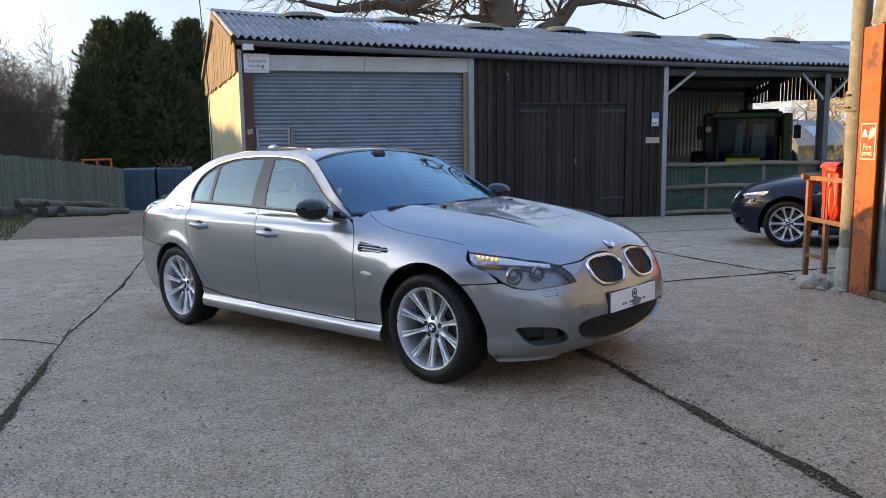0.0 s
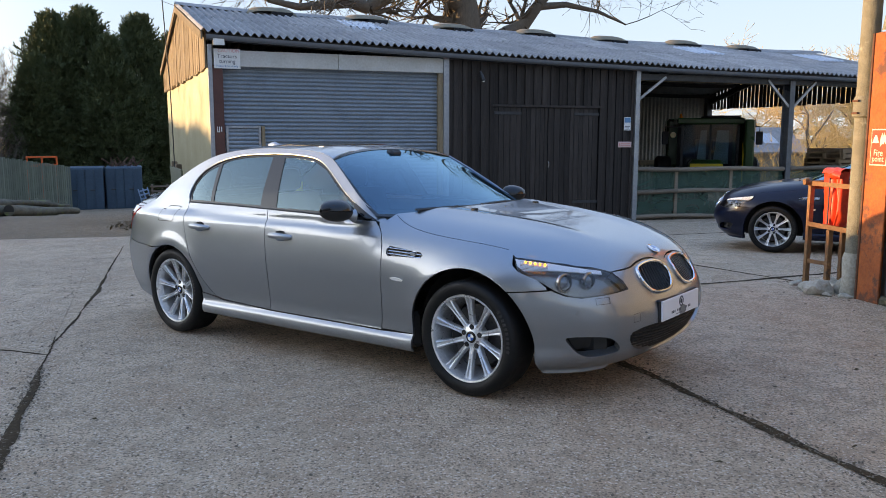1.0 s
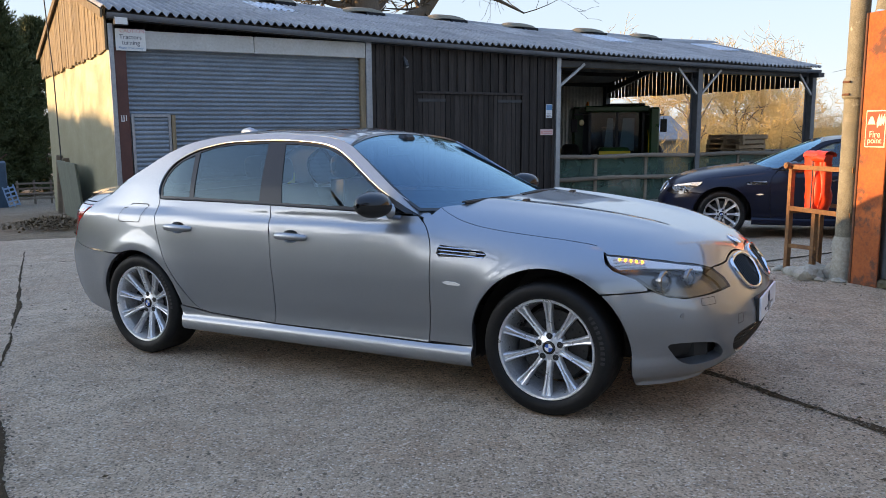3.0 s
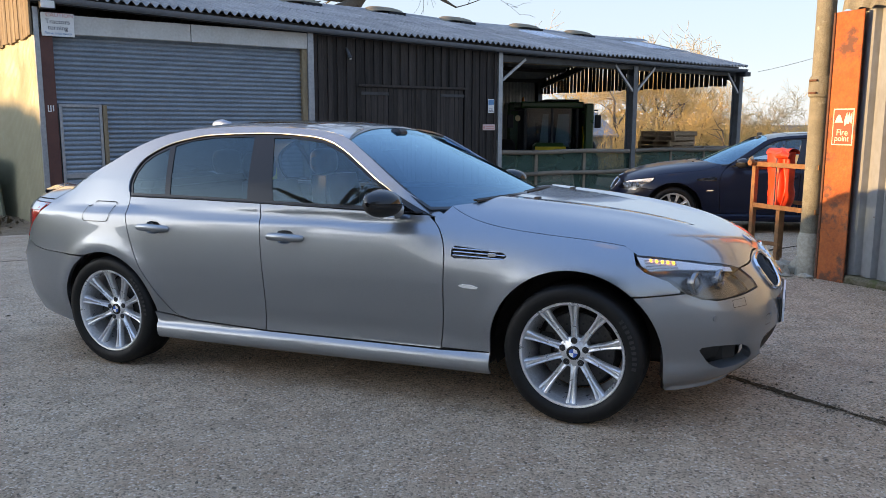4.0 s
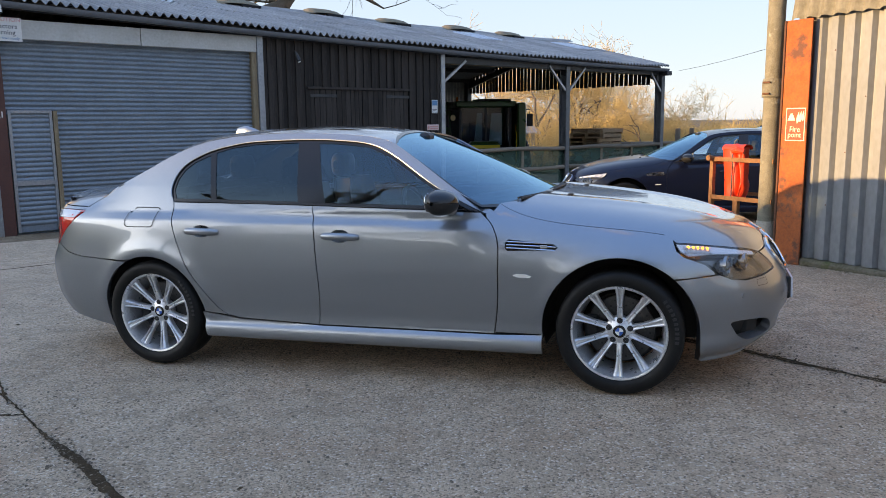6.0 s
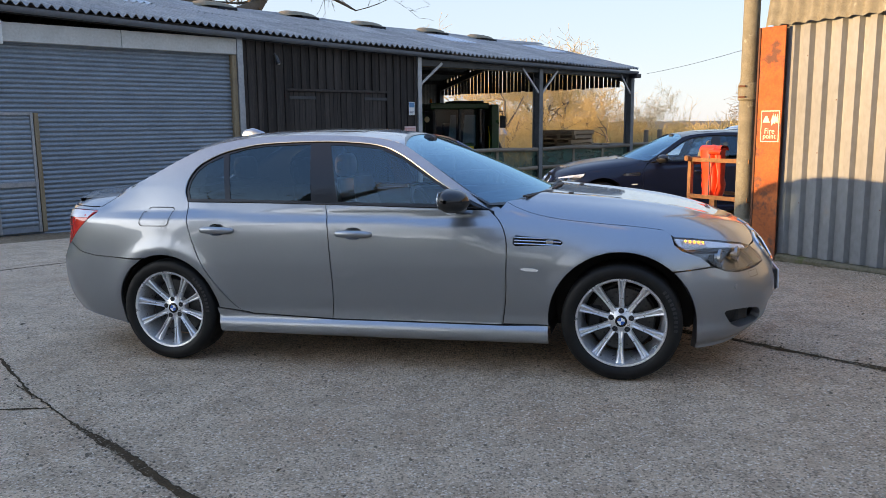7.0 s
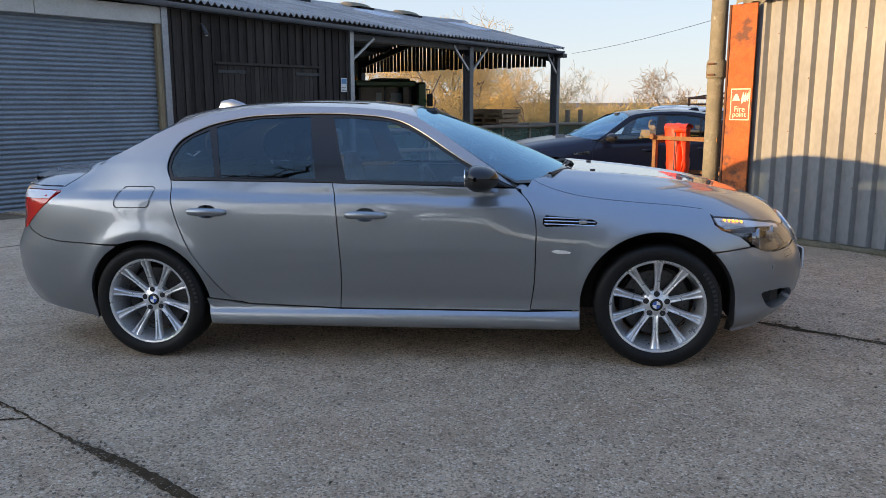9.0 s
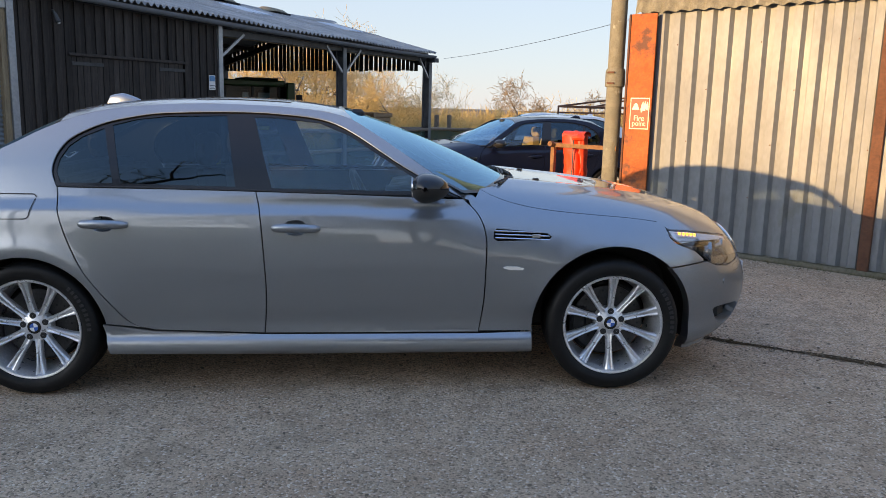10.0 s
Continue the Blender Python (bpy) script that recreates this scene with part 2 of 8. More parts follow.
def ground_material(name, light, dark, gravel, grit=260.0, big=0.35, bump=0.5):
    """Worn ground: broad stains, mid blotches and small stones."""
    mt = bpy.data.materials.new(name)
    mt.use_nodes = True
    nd, ln = mt.node_tree.nodes, mt.node_tree.links.new
    b = nd["Principled BSDF"]
    b.inputs["Roughness"].default_value = 0.8
    b.inputs["Specular IOR Level"].default_value = 0.18
    geo = nd.new("ShaderNodeNewGeometry")

    def noise_at(scale, detail, rough):
        n = nd.new("ShaderNodeTexNoise")
        n.inputs["Scale"].default_value, n.inputs["Detail"].default_value, n.inputs["Roughness"].default_value = scale, detail, rough
        ln(geo.outputs["Position"], n.inputs["Vector"])
        return n.outputs["Fac"]

    def ranged(src, a, z, lo=0.0, hi=1.0):
        r = nd.new("ShaderNodeMapRange")
        for k, v in zip(("From Min", "From Max", "To Min", "To Max"), (a, z, lo, hi)):
            r.inputs[k].default_value = v
        ln(src, r.inputs["Value"])
        return r.outputs[0]

    def mixed(fac, a, c):
        m = nd.new("ShaderNodeMix")
        m.data_type = "RGBA"
        ln(fac, m.inputs["Factor"])
        for k, q in (("A", a), ("B", c)):
            if isinstance(q, tuple):
                m.inputs[k].default_value = (*q, 1)
            else:
                ln(q, m.inputs[k])
        return m.outputs["Result"]

    broad, mid, fine = noise_at(big, 6, 0.6), noise_at(4.5, 8, 0.7), noise_at(70, 5, 0.75)
    col = mixed(ranged(broad, 0.35, 0.65), light, tuple(0.3 * p + 0.7 * q for p, q in zip(light, dark)))
    col = mixed(ranged(mid, 0.44, 0.62, 0, 0.9), col, dark)
    vor = nd.new("ShaderNodeTexVoronoi")
    vor.inputs["Scale"].default_value = grit
    ln(geo.outputs["Position"], vor.inputs["Vector"])
    stone = nd.new("ShaderNodeSeparateColor")
    ln(vor.outputs["Color"], stone.inputs[0])
    streak = noise_at(1.3, 7, 0.72)
    col = mixed(ranged(streak, 0.5, 0.68, 0, 0.55), col, (dark[0] * 1.15, dark[1] * 0.98, dark[2] * 0.9))
    col = mixed(ranged(stone.outputs[0], 0.80, 0.96, 0, 0.75), col, gravel)
    col = mixed(ranged(stone.outputs[1], 0.66, 0.92, 0, 0.8), col, tuple(c * 0.42 for c in dark))
    vor2 = nd.new("ShaderNodeTexVoronoi")
    vor2.inputs["Scale"].default_value = grit * 0.42
    ln(geo.outputs["Position"], vor2.inputs["Vector"])
    st2 = nd.new("ShaderNodeSeparateColor")
    ln(vor2.outputs["Color"], st2.inputs[0])
    spot = nd.new("ShaderNodeMath")
    spot.operation = "MULTIPLY"
    ln(ranged(st2.outputs[0], 0.72, 0.78), spot.inputs[0])
    ln(ranged(vor2.outputs["Distance"], 0.10, 0.34, 0.85, 0), spot.inputs[1])
    col = mixed(spot.outputs[0], col, tuple(c * 0.36 for c in dark))
    spot2 = nd.new("ShaderNodeMath")
    spot2.operation = "MULTIPLY"
    ln(ranged(st2.outputs[1], 0.84, 0.88), spot2.inputs[0])
    ln(ranged(vor2.outputs["Distance"], 0.12, 0.33, 0.6, 0), spot2.inputs[1])
    col = mixed(spot2.outputs[0], col, gravel)
    col = mixed(ranged(fine, 0.46, 0.68, 0, 0.6), col, tuple(c * 0.5 for c in dark))
    ln(col, b.inputs["Base Color"])
    h1 = nd.new("ShaderNodeMath")
    h1.operation = "ADD"
    ln(fine, h1.inputs[0])
    ln(ranged(vor.outputs["Distance"], 0, 0.7, 0.5, 0), h1.inputs[1])
    h2 = nd.new("ShaderNodeMath")
    h2.operation = "ADD"
    ln(h1.outputs[0], h2.inputs[0])
    ln(ranged(mid, 0, 1, 0, 1.2), h2.inputs[1])
    bp = nd.new("ShaderNodeBump")
    bp.inputs["Strength"].default_value, bp.inputs["Distance"].default_value = bump, 0.012
    ln(h2.outputs[0], bp.inputs["Height"])
    ln(bp.outputs[0], b.inputs["Normal"])
    return mt


CONCRETE = ground_material("yard_concrete", (0.80, 0.60, 0.44), (0.50, 0.36, 0.255), (0.88, 0.78, 0.66), grit=105.0, bump=1.2)
DIRT = ground_material("earth", (0.36, 0.255, 0.165), (0.19, 0.135, 0.09), (0.50, 0.41, 0.32), grit=120, bump=0.9)
GRASS = material("grass", (0.06, 0.075, 0.02), 0.9, second=(0.11, 0.10, 0.035), scale=0.8, detail=14, bump=0.6, bump_dist=0.05)
MOSS = material("joint_dirt", (0.03, 0.019, 0.011), 0.95, second=(0.10, 0.065, 0.038), scale=14, detail=120, bump=0.8, spec=0.08)
GALV = material("galvanised_steel", (0.36, 0.38, 0.40), 0.45, 0.7, second=(0.24, 0.26, 0.28), scale=5, detail=30, bump=0.03)
ROLLER = material("roller_slats", (0.23, 0.28, 0.32), 0.5, 0.35, second=(0.16, 0.20, 0.235), scale=2, detail=25, bump=0.03, third=(0.20, 0.19, 0.18), patch=-0.06)
RED_OXIDE = material("red_oxide_paint", (0.12, 0.035, 0.025), 0.6, second=(0.08, 0.03, 0.024), scale=4, detail=40, bump=0.08)
LINTEL = material("whitewashed_concrete", (0.55, 0.55, 0.53), 0.85, second=(0.42, 0.41, 0.38), scale=3, detail=25, bump=0.2, third=(0.30, 0.29, 0.26), patch=-0.04)
BLACK_WOOD = material("black_stained_boards", (0.052, 0.041, 0.036), 0.7, second=(0.020, 0.016, 0.0145), scale=3, detail=18, stretch=(9, 9, 0.7), spread=0.35, bump=0.5, third=(0.11, 0.085, 0.07), patch=-0.03, spec=0.25)
DARK_STEEL = material("dark_painted_steel", (0.05, 0.055, 0.06), 0.5, 0.3, second=(0.03, 0.03, 0.032), scale=6, detail=30, bump=0.05)
ROOF = material("lichened_cement_roof", (0.37, 0.36, 0.35), 0.9, second=(0.18, 0.178, 0.18), scale=2.2, detail=22, spread=0.16, bump=0.35, third=(0.48, 0.47, 0.43), patch=-0.02)
POST_STEEL = material("dull_grey_steel", (0.13, 0.14, 0.15), 0.5, 0.3, second=(0.085, 0.09, 0.095), scale=6, detail=30, bump=0.05)
KERB = material("dirty_kerb", (0.20, 0.165, 0.12), 0.95, second=(0.10, 0.09, 0.055), scale=5, detail=40, bump=0.7, spec=0.1, third=(0.09, 0.10, 0.04), patch=0.0)
RIDGE = material("mossy_ridge_cement", (0.24, 0.20, 0.14), 0.95, second=(0.15, 0.12, 0.08), scale=7, detail=40, bump=0.5)
ROOFLIGHT = material("clear_roof_sheet", (0.46, 0.52, 0.58), 0.3, second=(0.34, 0.39, 0.45), scale=4, detail=20, bump=0.05)
CREAM_SHEET = material("cream_wall_sheet", (0.33, 0.30, 0.19), 0.55, 0.0, second=(0.28, 0.255, 0.165), scale=1.5, detail=20, bump=0.04, third=(0.33, 0.33, 0.24), patch=-0.03)
OLD_WOOD = material("weathered_timber", (0.27, 0.20, 0.12), 0.85, second=(0.14, 0.10, 0.065), scale=3, detail=20, stretch=(8, 8, 0.8), spread=0.25, bump=0.5)
RAIL_WOOD = material("grey_fence_rail", (0.25, 0.19, 0.14), 0.85, second=(0.13, 0.10, 0.075), scale=4, detail=25, stretch=(0.6, 8, 8), spread=0.2, bump=0.5)
GUTTER = material("grey_gutter", (0.15, 0.165, 0.185), 0.4, second=(0.10, 0.11, 0.125), scale=3, detail=30, bump=0.04)
DARK_SHEET = material("dark_inner_sheet", (0.34, 0.32, 0.29), 0.7, 0.2, second=(0.20, 0.19, 0.175), scale=2, detail=20, bump=0.05)
SHED_SHEET = material("white_profile_sheet", (0.235, 0.245, 0.25), 0.5, second=(0.17, 0.175, 0.178), scale=1.6, detail=25, stretch=(1, 1, 0.5), bump=0.04, third=(0.16, 0.152, 0.13), patch=-0.02)
RUST = material("rusty_orange_steel", (0.50, 0.115, 0.022), 0.75, 0.0, second=(0.30, 0.07, 0.022), scale=7, detail=45, bump=0.45, third=(0.14, 0.05, 0.028), patch=0.10)
RUST_DARK = material("rusty_brown_steel", (0.16, 0.06, 0.03), 0.85, second=(0.09, 0.04, 0.025), scale=5, detail=40, bump=0.35, third=(0.24, 0.10, 0.04), patch=0.02)
CEMENT = material("speckled_cement_pipe", (0.29, 0.265, 0.20), 0.95, second=(0.13, 0.115, 0.085), scale=9, detail=110, bump=0.5, third=(0.46, 0.44, 0.36), patch=0.0)
STONE = material("rubble_stone", (0.50, 0.46, 0.38), 0.9, second=(0.27, 0.235, 0.18), scale=6, detail=40, bump=0.6)
RED_VINYL = material("red_vinyl", (0.85, 0.065, 0.02), 0.45, second=(0.58, 0.035, 0.016), scale=5, detail=20, bump=0.25)
SIGN_WHITE = material("white_sign_board", (0.72, 0.72, 0.70), 0.5, second=(0.62, 0.62, 0.60), scale=5, detail=40, bump=0.02)
INK = plain("dark_lettering", (0.03, 0.04, 0.06), 0.5)
INK_BLUE = plain("blue_print", (0.05, 0.22, 0.40), 0.5)
INK_RED = plain("faded_red_print", (0.62, 0.25, 0.22), 0.5)
SIGN_RED = material("red_sign_board", (0.62, 0.075, 0.03), 0.45, second=(0.52, 0.06, 0.03), scale=6, detail=40, bump=0.02)
LUMINOUS = plain("pale_sign_print", (0.72, 0.70, 0.52), 0.5)
BARK = material("bark", (0.16, 0.12, 0.085), 0.95, second=(0.09, 0.068, 0.05), scale=5, detail=30, stretch=(4, 4, 1), bump=0.6)
# the low sun's golden glow is put into this twig colour
SUN_TWIG = material("sun_gold_twigs", (0.62, 0.43, 0.18), 0.9, second=(0.42, 0.28, 0.11), scale=0.7, detail=9, bump=0.0)
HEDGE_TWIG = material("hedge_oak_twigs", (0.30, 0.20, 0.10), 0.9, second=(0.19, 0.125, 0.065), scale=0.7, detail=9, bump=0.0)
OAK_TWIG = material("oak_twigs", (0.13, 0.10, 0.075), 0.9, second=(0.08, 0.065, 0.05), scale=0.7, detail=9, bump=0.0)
# yellower second tone paints the look of sunlit sprays into the green
FOLIAGE = material("conifer_fronds", (0.040, 0.062, 0.024), 0.75, second=(0.085, 0.10, 0.032), scale=0.5, detail=6, bump=0.0)
PALING = material("grey_green_paling", (0.17, 0.19, 0.14), 0.85, second=(0.11, 0.125, 0.095), scale=3, detail=16, stretch=(6, 6, 0.8), spread=0.2, bump=0.3)
BLUE_STEEL = material("blue_painted_steel", (0.026, 0.075, 0.115), 0.5, second=(0.018, 0.05, 0.08), scale=1.5, detail=15, bump=0.05)
LOG = material("log_bark", (0.17, 0.145, 0.10), 0.95, second=(0.055, 0.045, 0.033), scale=3, detail=22, bump=0.9, third=(0.15, 0.17, 0.045), patch=0.06, spread=0.25)
LOG_END = material("log_end", (0.035, 0.027, 0.02), 0.9, second=(0.018, 0.015, 0.012), scale=14, detail=60, bump=0.3)


# ---- lie of the land ----
def smooth01(t):
    t = min(1.0, max(0.0, t))
    return t * t * (3 - 2 * t)


def gz(x, y):
    """Height of the yard: it falls gently towards the barn and beyond."""
    z = -0.029 * (min(y, 75) - 4.4) if y > 4.4 else 0.0
    z -= 0.019 * (min(max(x, -4), 20) - 7.3) * smooth01((y - 9) / 6.5) * (1 - smooth01((y - 24) / 10))
    z -= 0.032 * (min(max(y, 15.5), 48) - 15.5) * smooth01((2 - x + 0.2 * max(0.0, y - 22)) / 4)
    z += 0.012 * (min(max(x, -3), 8) - 1.3) * smooth01((9 - y) / 4.5)
    return z

# ---- ground ----
def axis_steps(lo, hi, near_lo, near_hi, fine, coarse):
    s, out = near_lo, []
    while s <= near_hi + 1e-6:
        out.append(s)
        s += fine
    a, step = near_lo, coarse
    while a > lo:
        a = max(lo, a - step)
        out.insert(0, a)
        step *= 1.5
    a, step = near_hi, coarse
    while a < hi:
        a = min(hi, a + step)
        out.append(a)
        step *= 1.5
    return out


gx, gy = axis_steps(-2600, 2600, -12, 24, 0.8, 3), axis_steps(-2600, 2600, -12, 60, 0.8, 3)
g = Geo()
g.grid([[(x, y, gz(x, y) - 0.026 + 0.016 * noise.noise((x * 0.6, y * 0.6, 3.0))) for x in gx] for y in gy])
ground = structure("ground", g, DIRT, "bare brown earth with gravel round a farmyard", "ground", smooth="all", fix=False)


def slab(x0, x1, y0, y1, seed):
    """A cast concrete slab with worn, wandering edges."""
    nx, ny = max(6, int((x1 - x0) / 0.2)), max(6, int((y1 - y0) / 0.2))
    rows = []
    for j in range(ny + 1):
        row = []
        for i in range(nx + 1):
            u, v = i / nx, j / ny
            x, y = x0 + (x1 - x0) * u, y0 + (y1 - y0) * v
            gap = 0.002 + 0.002 * noise.noise((x * 2.3, y * 2.3, 30 + seed))
            if i in (0, nx):
                x += gap if i == 0 else -gap
            if j in (0, ny):
                y += gap if j == 0 else -gap
            row.append((x, y, gz(x, y) + 0.004 * noise.noise((x * 0.7, y * 0.7, 5.0)) - (0.002 if i in (0, nx) or j in (0, ny) else 0)))
        rows.append(row)
    q = Geo()
    q.grid(rows)
    edge = [(0, i) for i in range(nx + 1)] + [(j, nx) for j in range(1, ny + 1)] + [(ny, i) for i in range(nx - 1, -1, -1)] + [(j, 0) for j in range(ny - 1, -1, -1)]
    top = [rows[j][i] for j, i in edge]
    n = len(top)
    q.add(top + [(x, y, z - 0.09) for x, y, z in top], [(k, k + n, (k + 1) % n + n, (k + 1) % n) for k in range(n)])
    return q


yard = tagged(thing("pavement", "worn concrete yard slabs with dark dirt-filled joints", "pavement"), kind="structure")
XS, YS = (-8.2, -4.65, -1.1, 2.45, 6.0, 9.6, 13.2, 16.8, 20.4), (-14.0, -8.0, -2.9, 2.1, 7.1, 11.9, 15.42)
for i in range(len(XS) - 1):
    for j in range(len(YS) - 1):
        if YS[j] > 11 and XS[i] < 0:
            continue
        y0, y1 = YS[j], YS[j + 1]
        if j == 3 or (j == 4 and XS[i] < 0):
            continue
        if j == 2:
            y1 = 14.3 if XS[i] < 0 else 7.1
        part("slab", slab(XS[i], XS[i + 1], y0, y1, i * 7 + j), CONCRETE, yard, smooth=30)

# dark dirt packed into the joints: ragged ribbons of soil, thick or thin
def soil_ribbon(path, seed):
    """Path of (x, y, half width); the edges crumble."""
    rows = []
    for (xa, ya, wa), (xb, yb, wb) in zip(path, path[1:]):
        a, b = Vector((xa, ya)), Vector((xb, yb))
        d = b - a
        n = max(2, int(d.length / 0.02))
        u = Vector((-d.y, d.x)).normalized()
        for k in range(n):
            t = k / n
            c = a + d * t
            q = (c.x * 1.7, c.y * 1.7, seed)
            c = c + u * (0.022 * noise.noise(q) + 0.008 * noise.noise((c.x * 9, c.y * 9, seed + 4)))
            w = (wa + (wb - wa) * t) * max(0.15, 0.85 + 0.9 * noise.noise((c.x * 2.6, c.y * 2.6, seed + 7)))
            l, r = (max(0.001, w + 0.011 * noise.noise((c.x * 22, c.y * 22, seed + e)) + 0.006 * noise.noise((c.x * 55, c.y * 55, seed + e))) for e in (1, 2))
            row = []
            for o, h in ((-l, 0.0), (-l * 0.55, 1.0), (0.0, 0.7), (r * 0.55, 1.0), (r, 0.0)):
                p = c + u * o
                row.append((p.x, p.y, gz(p.x, p.y) + 0.004 * noise.noise((p.x * 0.7, p.y * 0.7, 5.0)) + 0.0015 + h * (0.003 + 0.003 * noise.noise((p.x * 40, p.y * 40, 1)))))
            rows.append(row)
    return Geo().grid(rows)


for k, path in enumerate((
        ((-1.1, -2.9, 0.03), (-1.1, 1.0, 0.032), (-1.1, 4.4, 0.034), (-1.1, 5.8, 0.034), (-1.1, 6.3, 0.006), (-1.1, 7.2, 0.004)),
        ((-1.1, 6.8, 0.006), (-1.02, 7.6, 0.012), (-0.90, 9.2, 0.018), (-0.80, 11.5, 0.012), (-0.7, 13.0, 0.004)),
        ((-1.1, 6.55, 0.006), (-1.5, 6.9, 0.009), (-2.1, 7.0, 0.006), (-3.2, 7.5, 0.003)),
        ((2.45, -2.9, 0.03), (2.46, 2.0, 0.036), (2.45, 4.6, 0.032), (2.44, 7.1, 0.03), (2.45, 11.9, 0.025)),
        ((2.45, 7.1, 0.03), (6.0, 7.12, 0.035), (9.6, 7.1, 0.03)),
        ((6.0, 5.9, 0.02), (6.0, 11.9, 0.03)),
        ((-0.4, 11.9, 0.008), (2.45, 11.9, 0.02), (13.2, 11.9, 0.03)))):
    part("joint_fill", soil_ribbon(path, 3.0 + 11 * k), MOSS, yard, "dark crumbling soil in the joint", fix=False)

# ---- corrugated sheets ----
def wave_sheet(length, width, pitch, depth, bend=None, shape="wave", steps=6, along=2):
    """A profiled sheet: ribs run along y, profile across x, from the origin."""
    n = int(round(length / pitch * steps))
    rows = []
    for j in range(along + 1):
        row = []
        for i in range(n + 1):
            x = length * i / n
            ph = (x / pitch) % 1
            if shape == "wave":
                z = depth / 2 * math.cos(2 * math.pi * ph)
            else:
                z = depth * (1 if ph < 0.40 else (1 - (ph - 0.40) / 0.17) if ph < 0.57 else 0 if ph < 0.90 else (ph - 0.90) / 0.10)
            row.append((x, width * j / along, z))
        rows.append(row)
    q = Geo()
    q.grid(rows)
    return q


# ---- barn ----
YF = 15.47
BX0, BX1, YR, YB = 0.80, 18.40, 19.4, 23.6


def eave(x):
    return 2.86 + 0.36 * (max(0.0, 19 - x) / 18.2) ** 2


barn = thing("barn", "long farm barn with roller door, black boards and open bay", "barn", pose(0, 0, 0))

# roof sheets, two courses, lapped
roof = part("roof", Geo().box((BX0 + 0.1, YF + 0.2, 2.72), (BX1 - 0.2, YF + 0.3, 2.80)), OLD_WOOD, barn, "grey corrugated cement roof with lichen")
EY0 = 15.24
slope_rows = [(EY0, 0.0), (17.35, 0.512), (YR + 0.02, 1.0)]
SHEET_W = 0.146 * 7


def skew(x, y):
    """The gable end stands a little out of square."""
    return x - 0.054 * (y - YF) * max(0.0, 1 - (x - 0.6) / 4)


def roof_z(x, f):
    return eave(x) + 0.10 + f * 1.02 + 0.015 * math.sin(x * 1.3 + 2)


random.seed(5)
x = BX0 - 0.12
k = 0
while x < BX1:
    w = min(SHEET_W, BX1 + 0.1 - x)
    for c in range(2):
        (ya, fa), (yb, fb) = slope_rows[c], slope_rows[c + 1]
        ya -= 0.10 if c else 0
        fa -= 0.026 if c else 0
        q = Geo()
        n = max(6, int(round(w / 0.146 * 8)))
        rows = []
        for j in range(3):
            t = j / 2
            row = []
            for i in range(n + 1):
                px = x + (w + 0.03) * i / n
                z = roof_z(px, fa + (fb - fa) * t) + 0.033 * math.cos(2 * math.pi * (px / 0.146)) + (0.012 if c else 0) + 0.004 * random.random()
                row.append((skew(px, ya + (yb - ya) * t), ya + (yb - ya) * t, z))
            rows.append(row)
        q.grid(rows)
        low = [(px, py, pz - 0.012) for px, py, pz in rows[0]]
        q.grid([low, rows[0]])
        part("sheet", q, ROOF, roof, smooth=60, fix=False)
        if c == 1 and k in (3, 12, 16):
            n = int(w / 0.146 * 8)
            rows = [[(px, 17.35 + (YR - 17.35) * t, roof_z(px, 0.512 + 0.488 * t) + 0.033 * math.cos(2 * math.pi * (px / 0.146)) + 0.030) for px in np.linspace(x + 0.1, x + w, n)] for t in (0.06, 0.35, 0.62)]
            part("rooflight", Geo().grid(rows), ROOFLIGHT, roof, "clear plastic rooflight sheet", smooth=60, fix=False)
    x += SHEET_W
    k += 1
# back slope as one sheet
q = wave_sheet(BX1 - BX0 + 0.2, 4.4, 0.146, 0.054, steps=5, along=2)
q.v = [(skew(px + BX0 - 0.12, YR + py), YR + py, roof_z(px + BX0, 1.0) - py * 0.255 + pz) for px, py, pz in q.v]
part("back_slope", q, ROOF, roof, smooth=60, fix=False)
# ridge caps, with raised ventilators
x = BX0 - 0.12
while x < BX1:
    q = Geo()
    rows = []
    for px in np.linspace(x, x + 1.02, 9):
        rows.append([(px, YR - 0.20, roof_z(px, 1.0) - 0.02), (px, YR - 0.08, roof_z(px, 1.0) + 0.045), (px, YR, roof_z(px, 1.0) + 0.075), (px, YR + 0.08, roof_z(px, 1.0) + 0.045), (px, YR + 0.2, roof_z(px, 1.0) - 0.02)])
    q.grid([[(skew(a, b), b, c) for a, b, c in r] for r in rows])
    part("ridge_cap", q, ROOF, roof, smooth=50, fix=False)
    x += 1.02
for px in (2.55, 4.8, 7.0, 9.3, 11.5, 13.9, 16.0):
    zt = roof_z(px, 1.0)
    q = Geo()
    rows = []
    for u in np.linspace(-0.55, 0.55, 15):
        lift = 0.105 * (1 - (abs(u) / 0.55) ** 4)
        rows.append([(px + u, YR - 0.36 + 0.15 * abs(u), zt - 0.06 + lift * 0.72), (px + u, YR - 0.2, zt + lift), (px + u, YR, zt + 0.05 + lift), (px + u, YR + 0.3, zt + lift * 0.8 - 0.04)])
    q.grid(rows)
    part("ridge_vent", q, RIDGE, roof, "mossy raised ridge ventilator", smooth=50, fix=False)
    # solid block whose near-black colour paints the shade inside the vent
    q = Geo()
    q.box((px - 0.02, YR - 0.37, zt - 0.10), (px + 0.46, YR - 0.31, zt + 0.0))
    part("vent_mouth", q, plain("vent_shade", (0.012, 0.012, 0.014), 0.9) if px < 3 else bpy.data.materials["vent_shade"], roof, "near-black block painting the shade in the ventilator mouth")

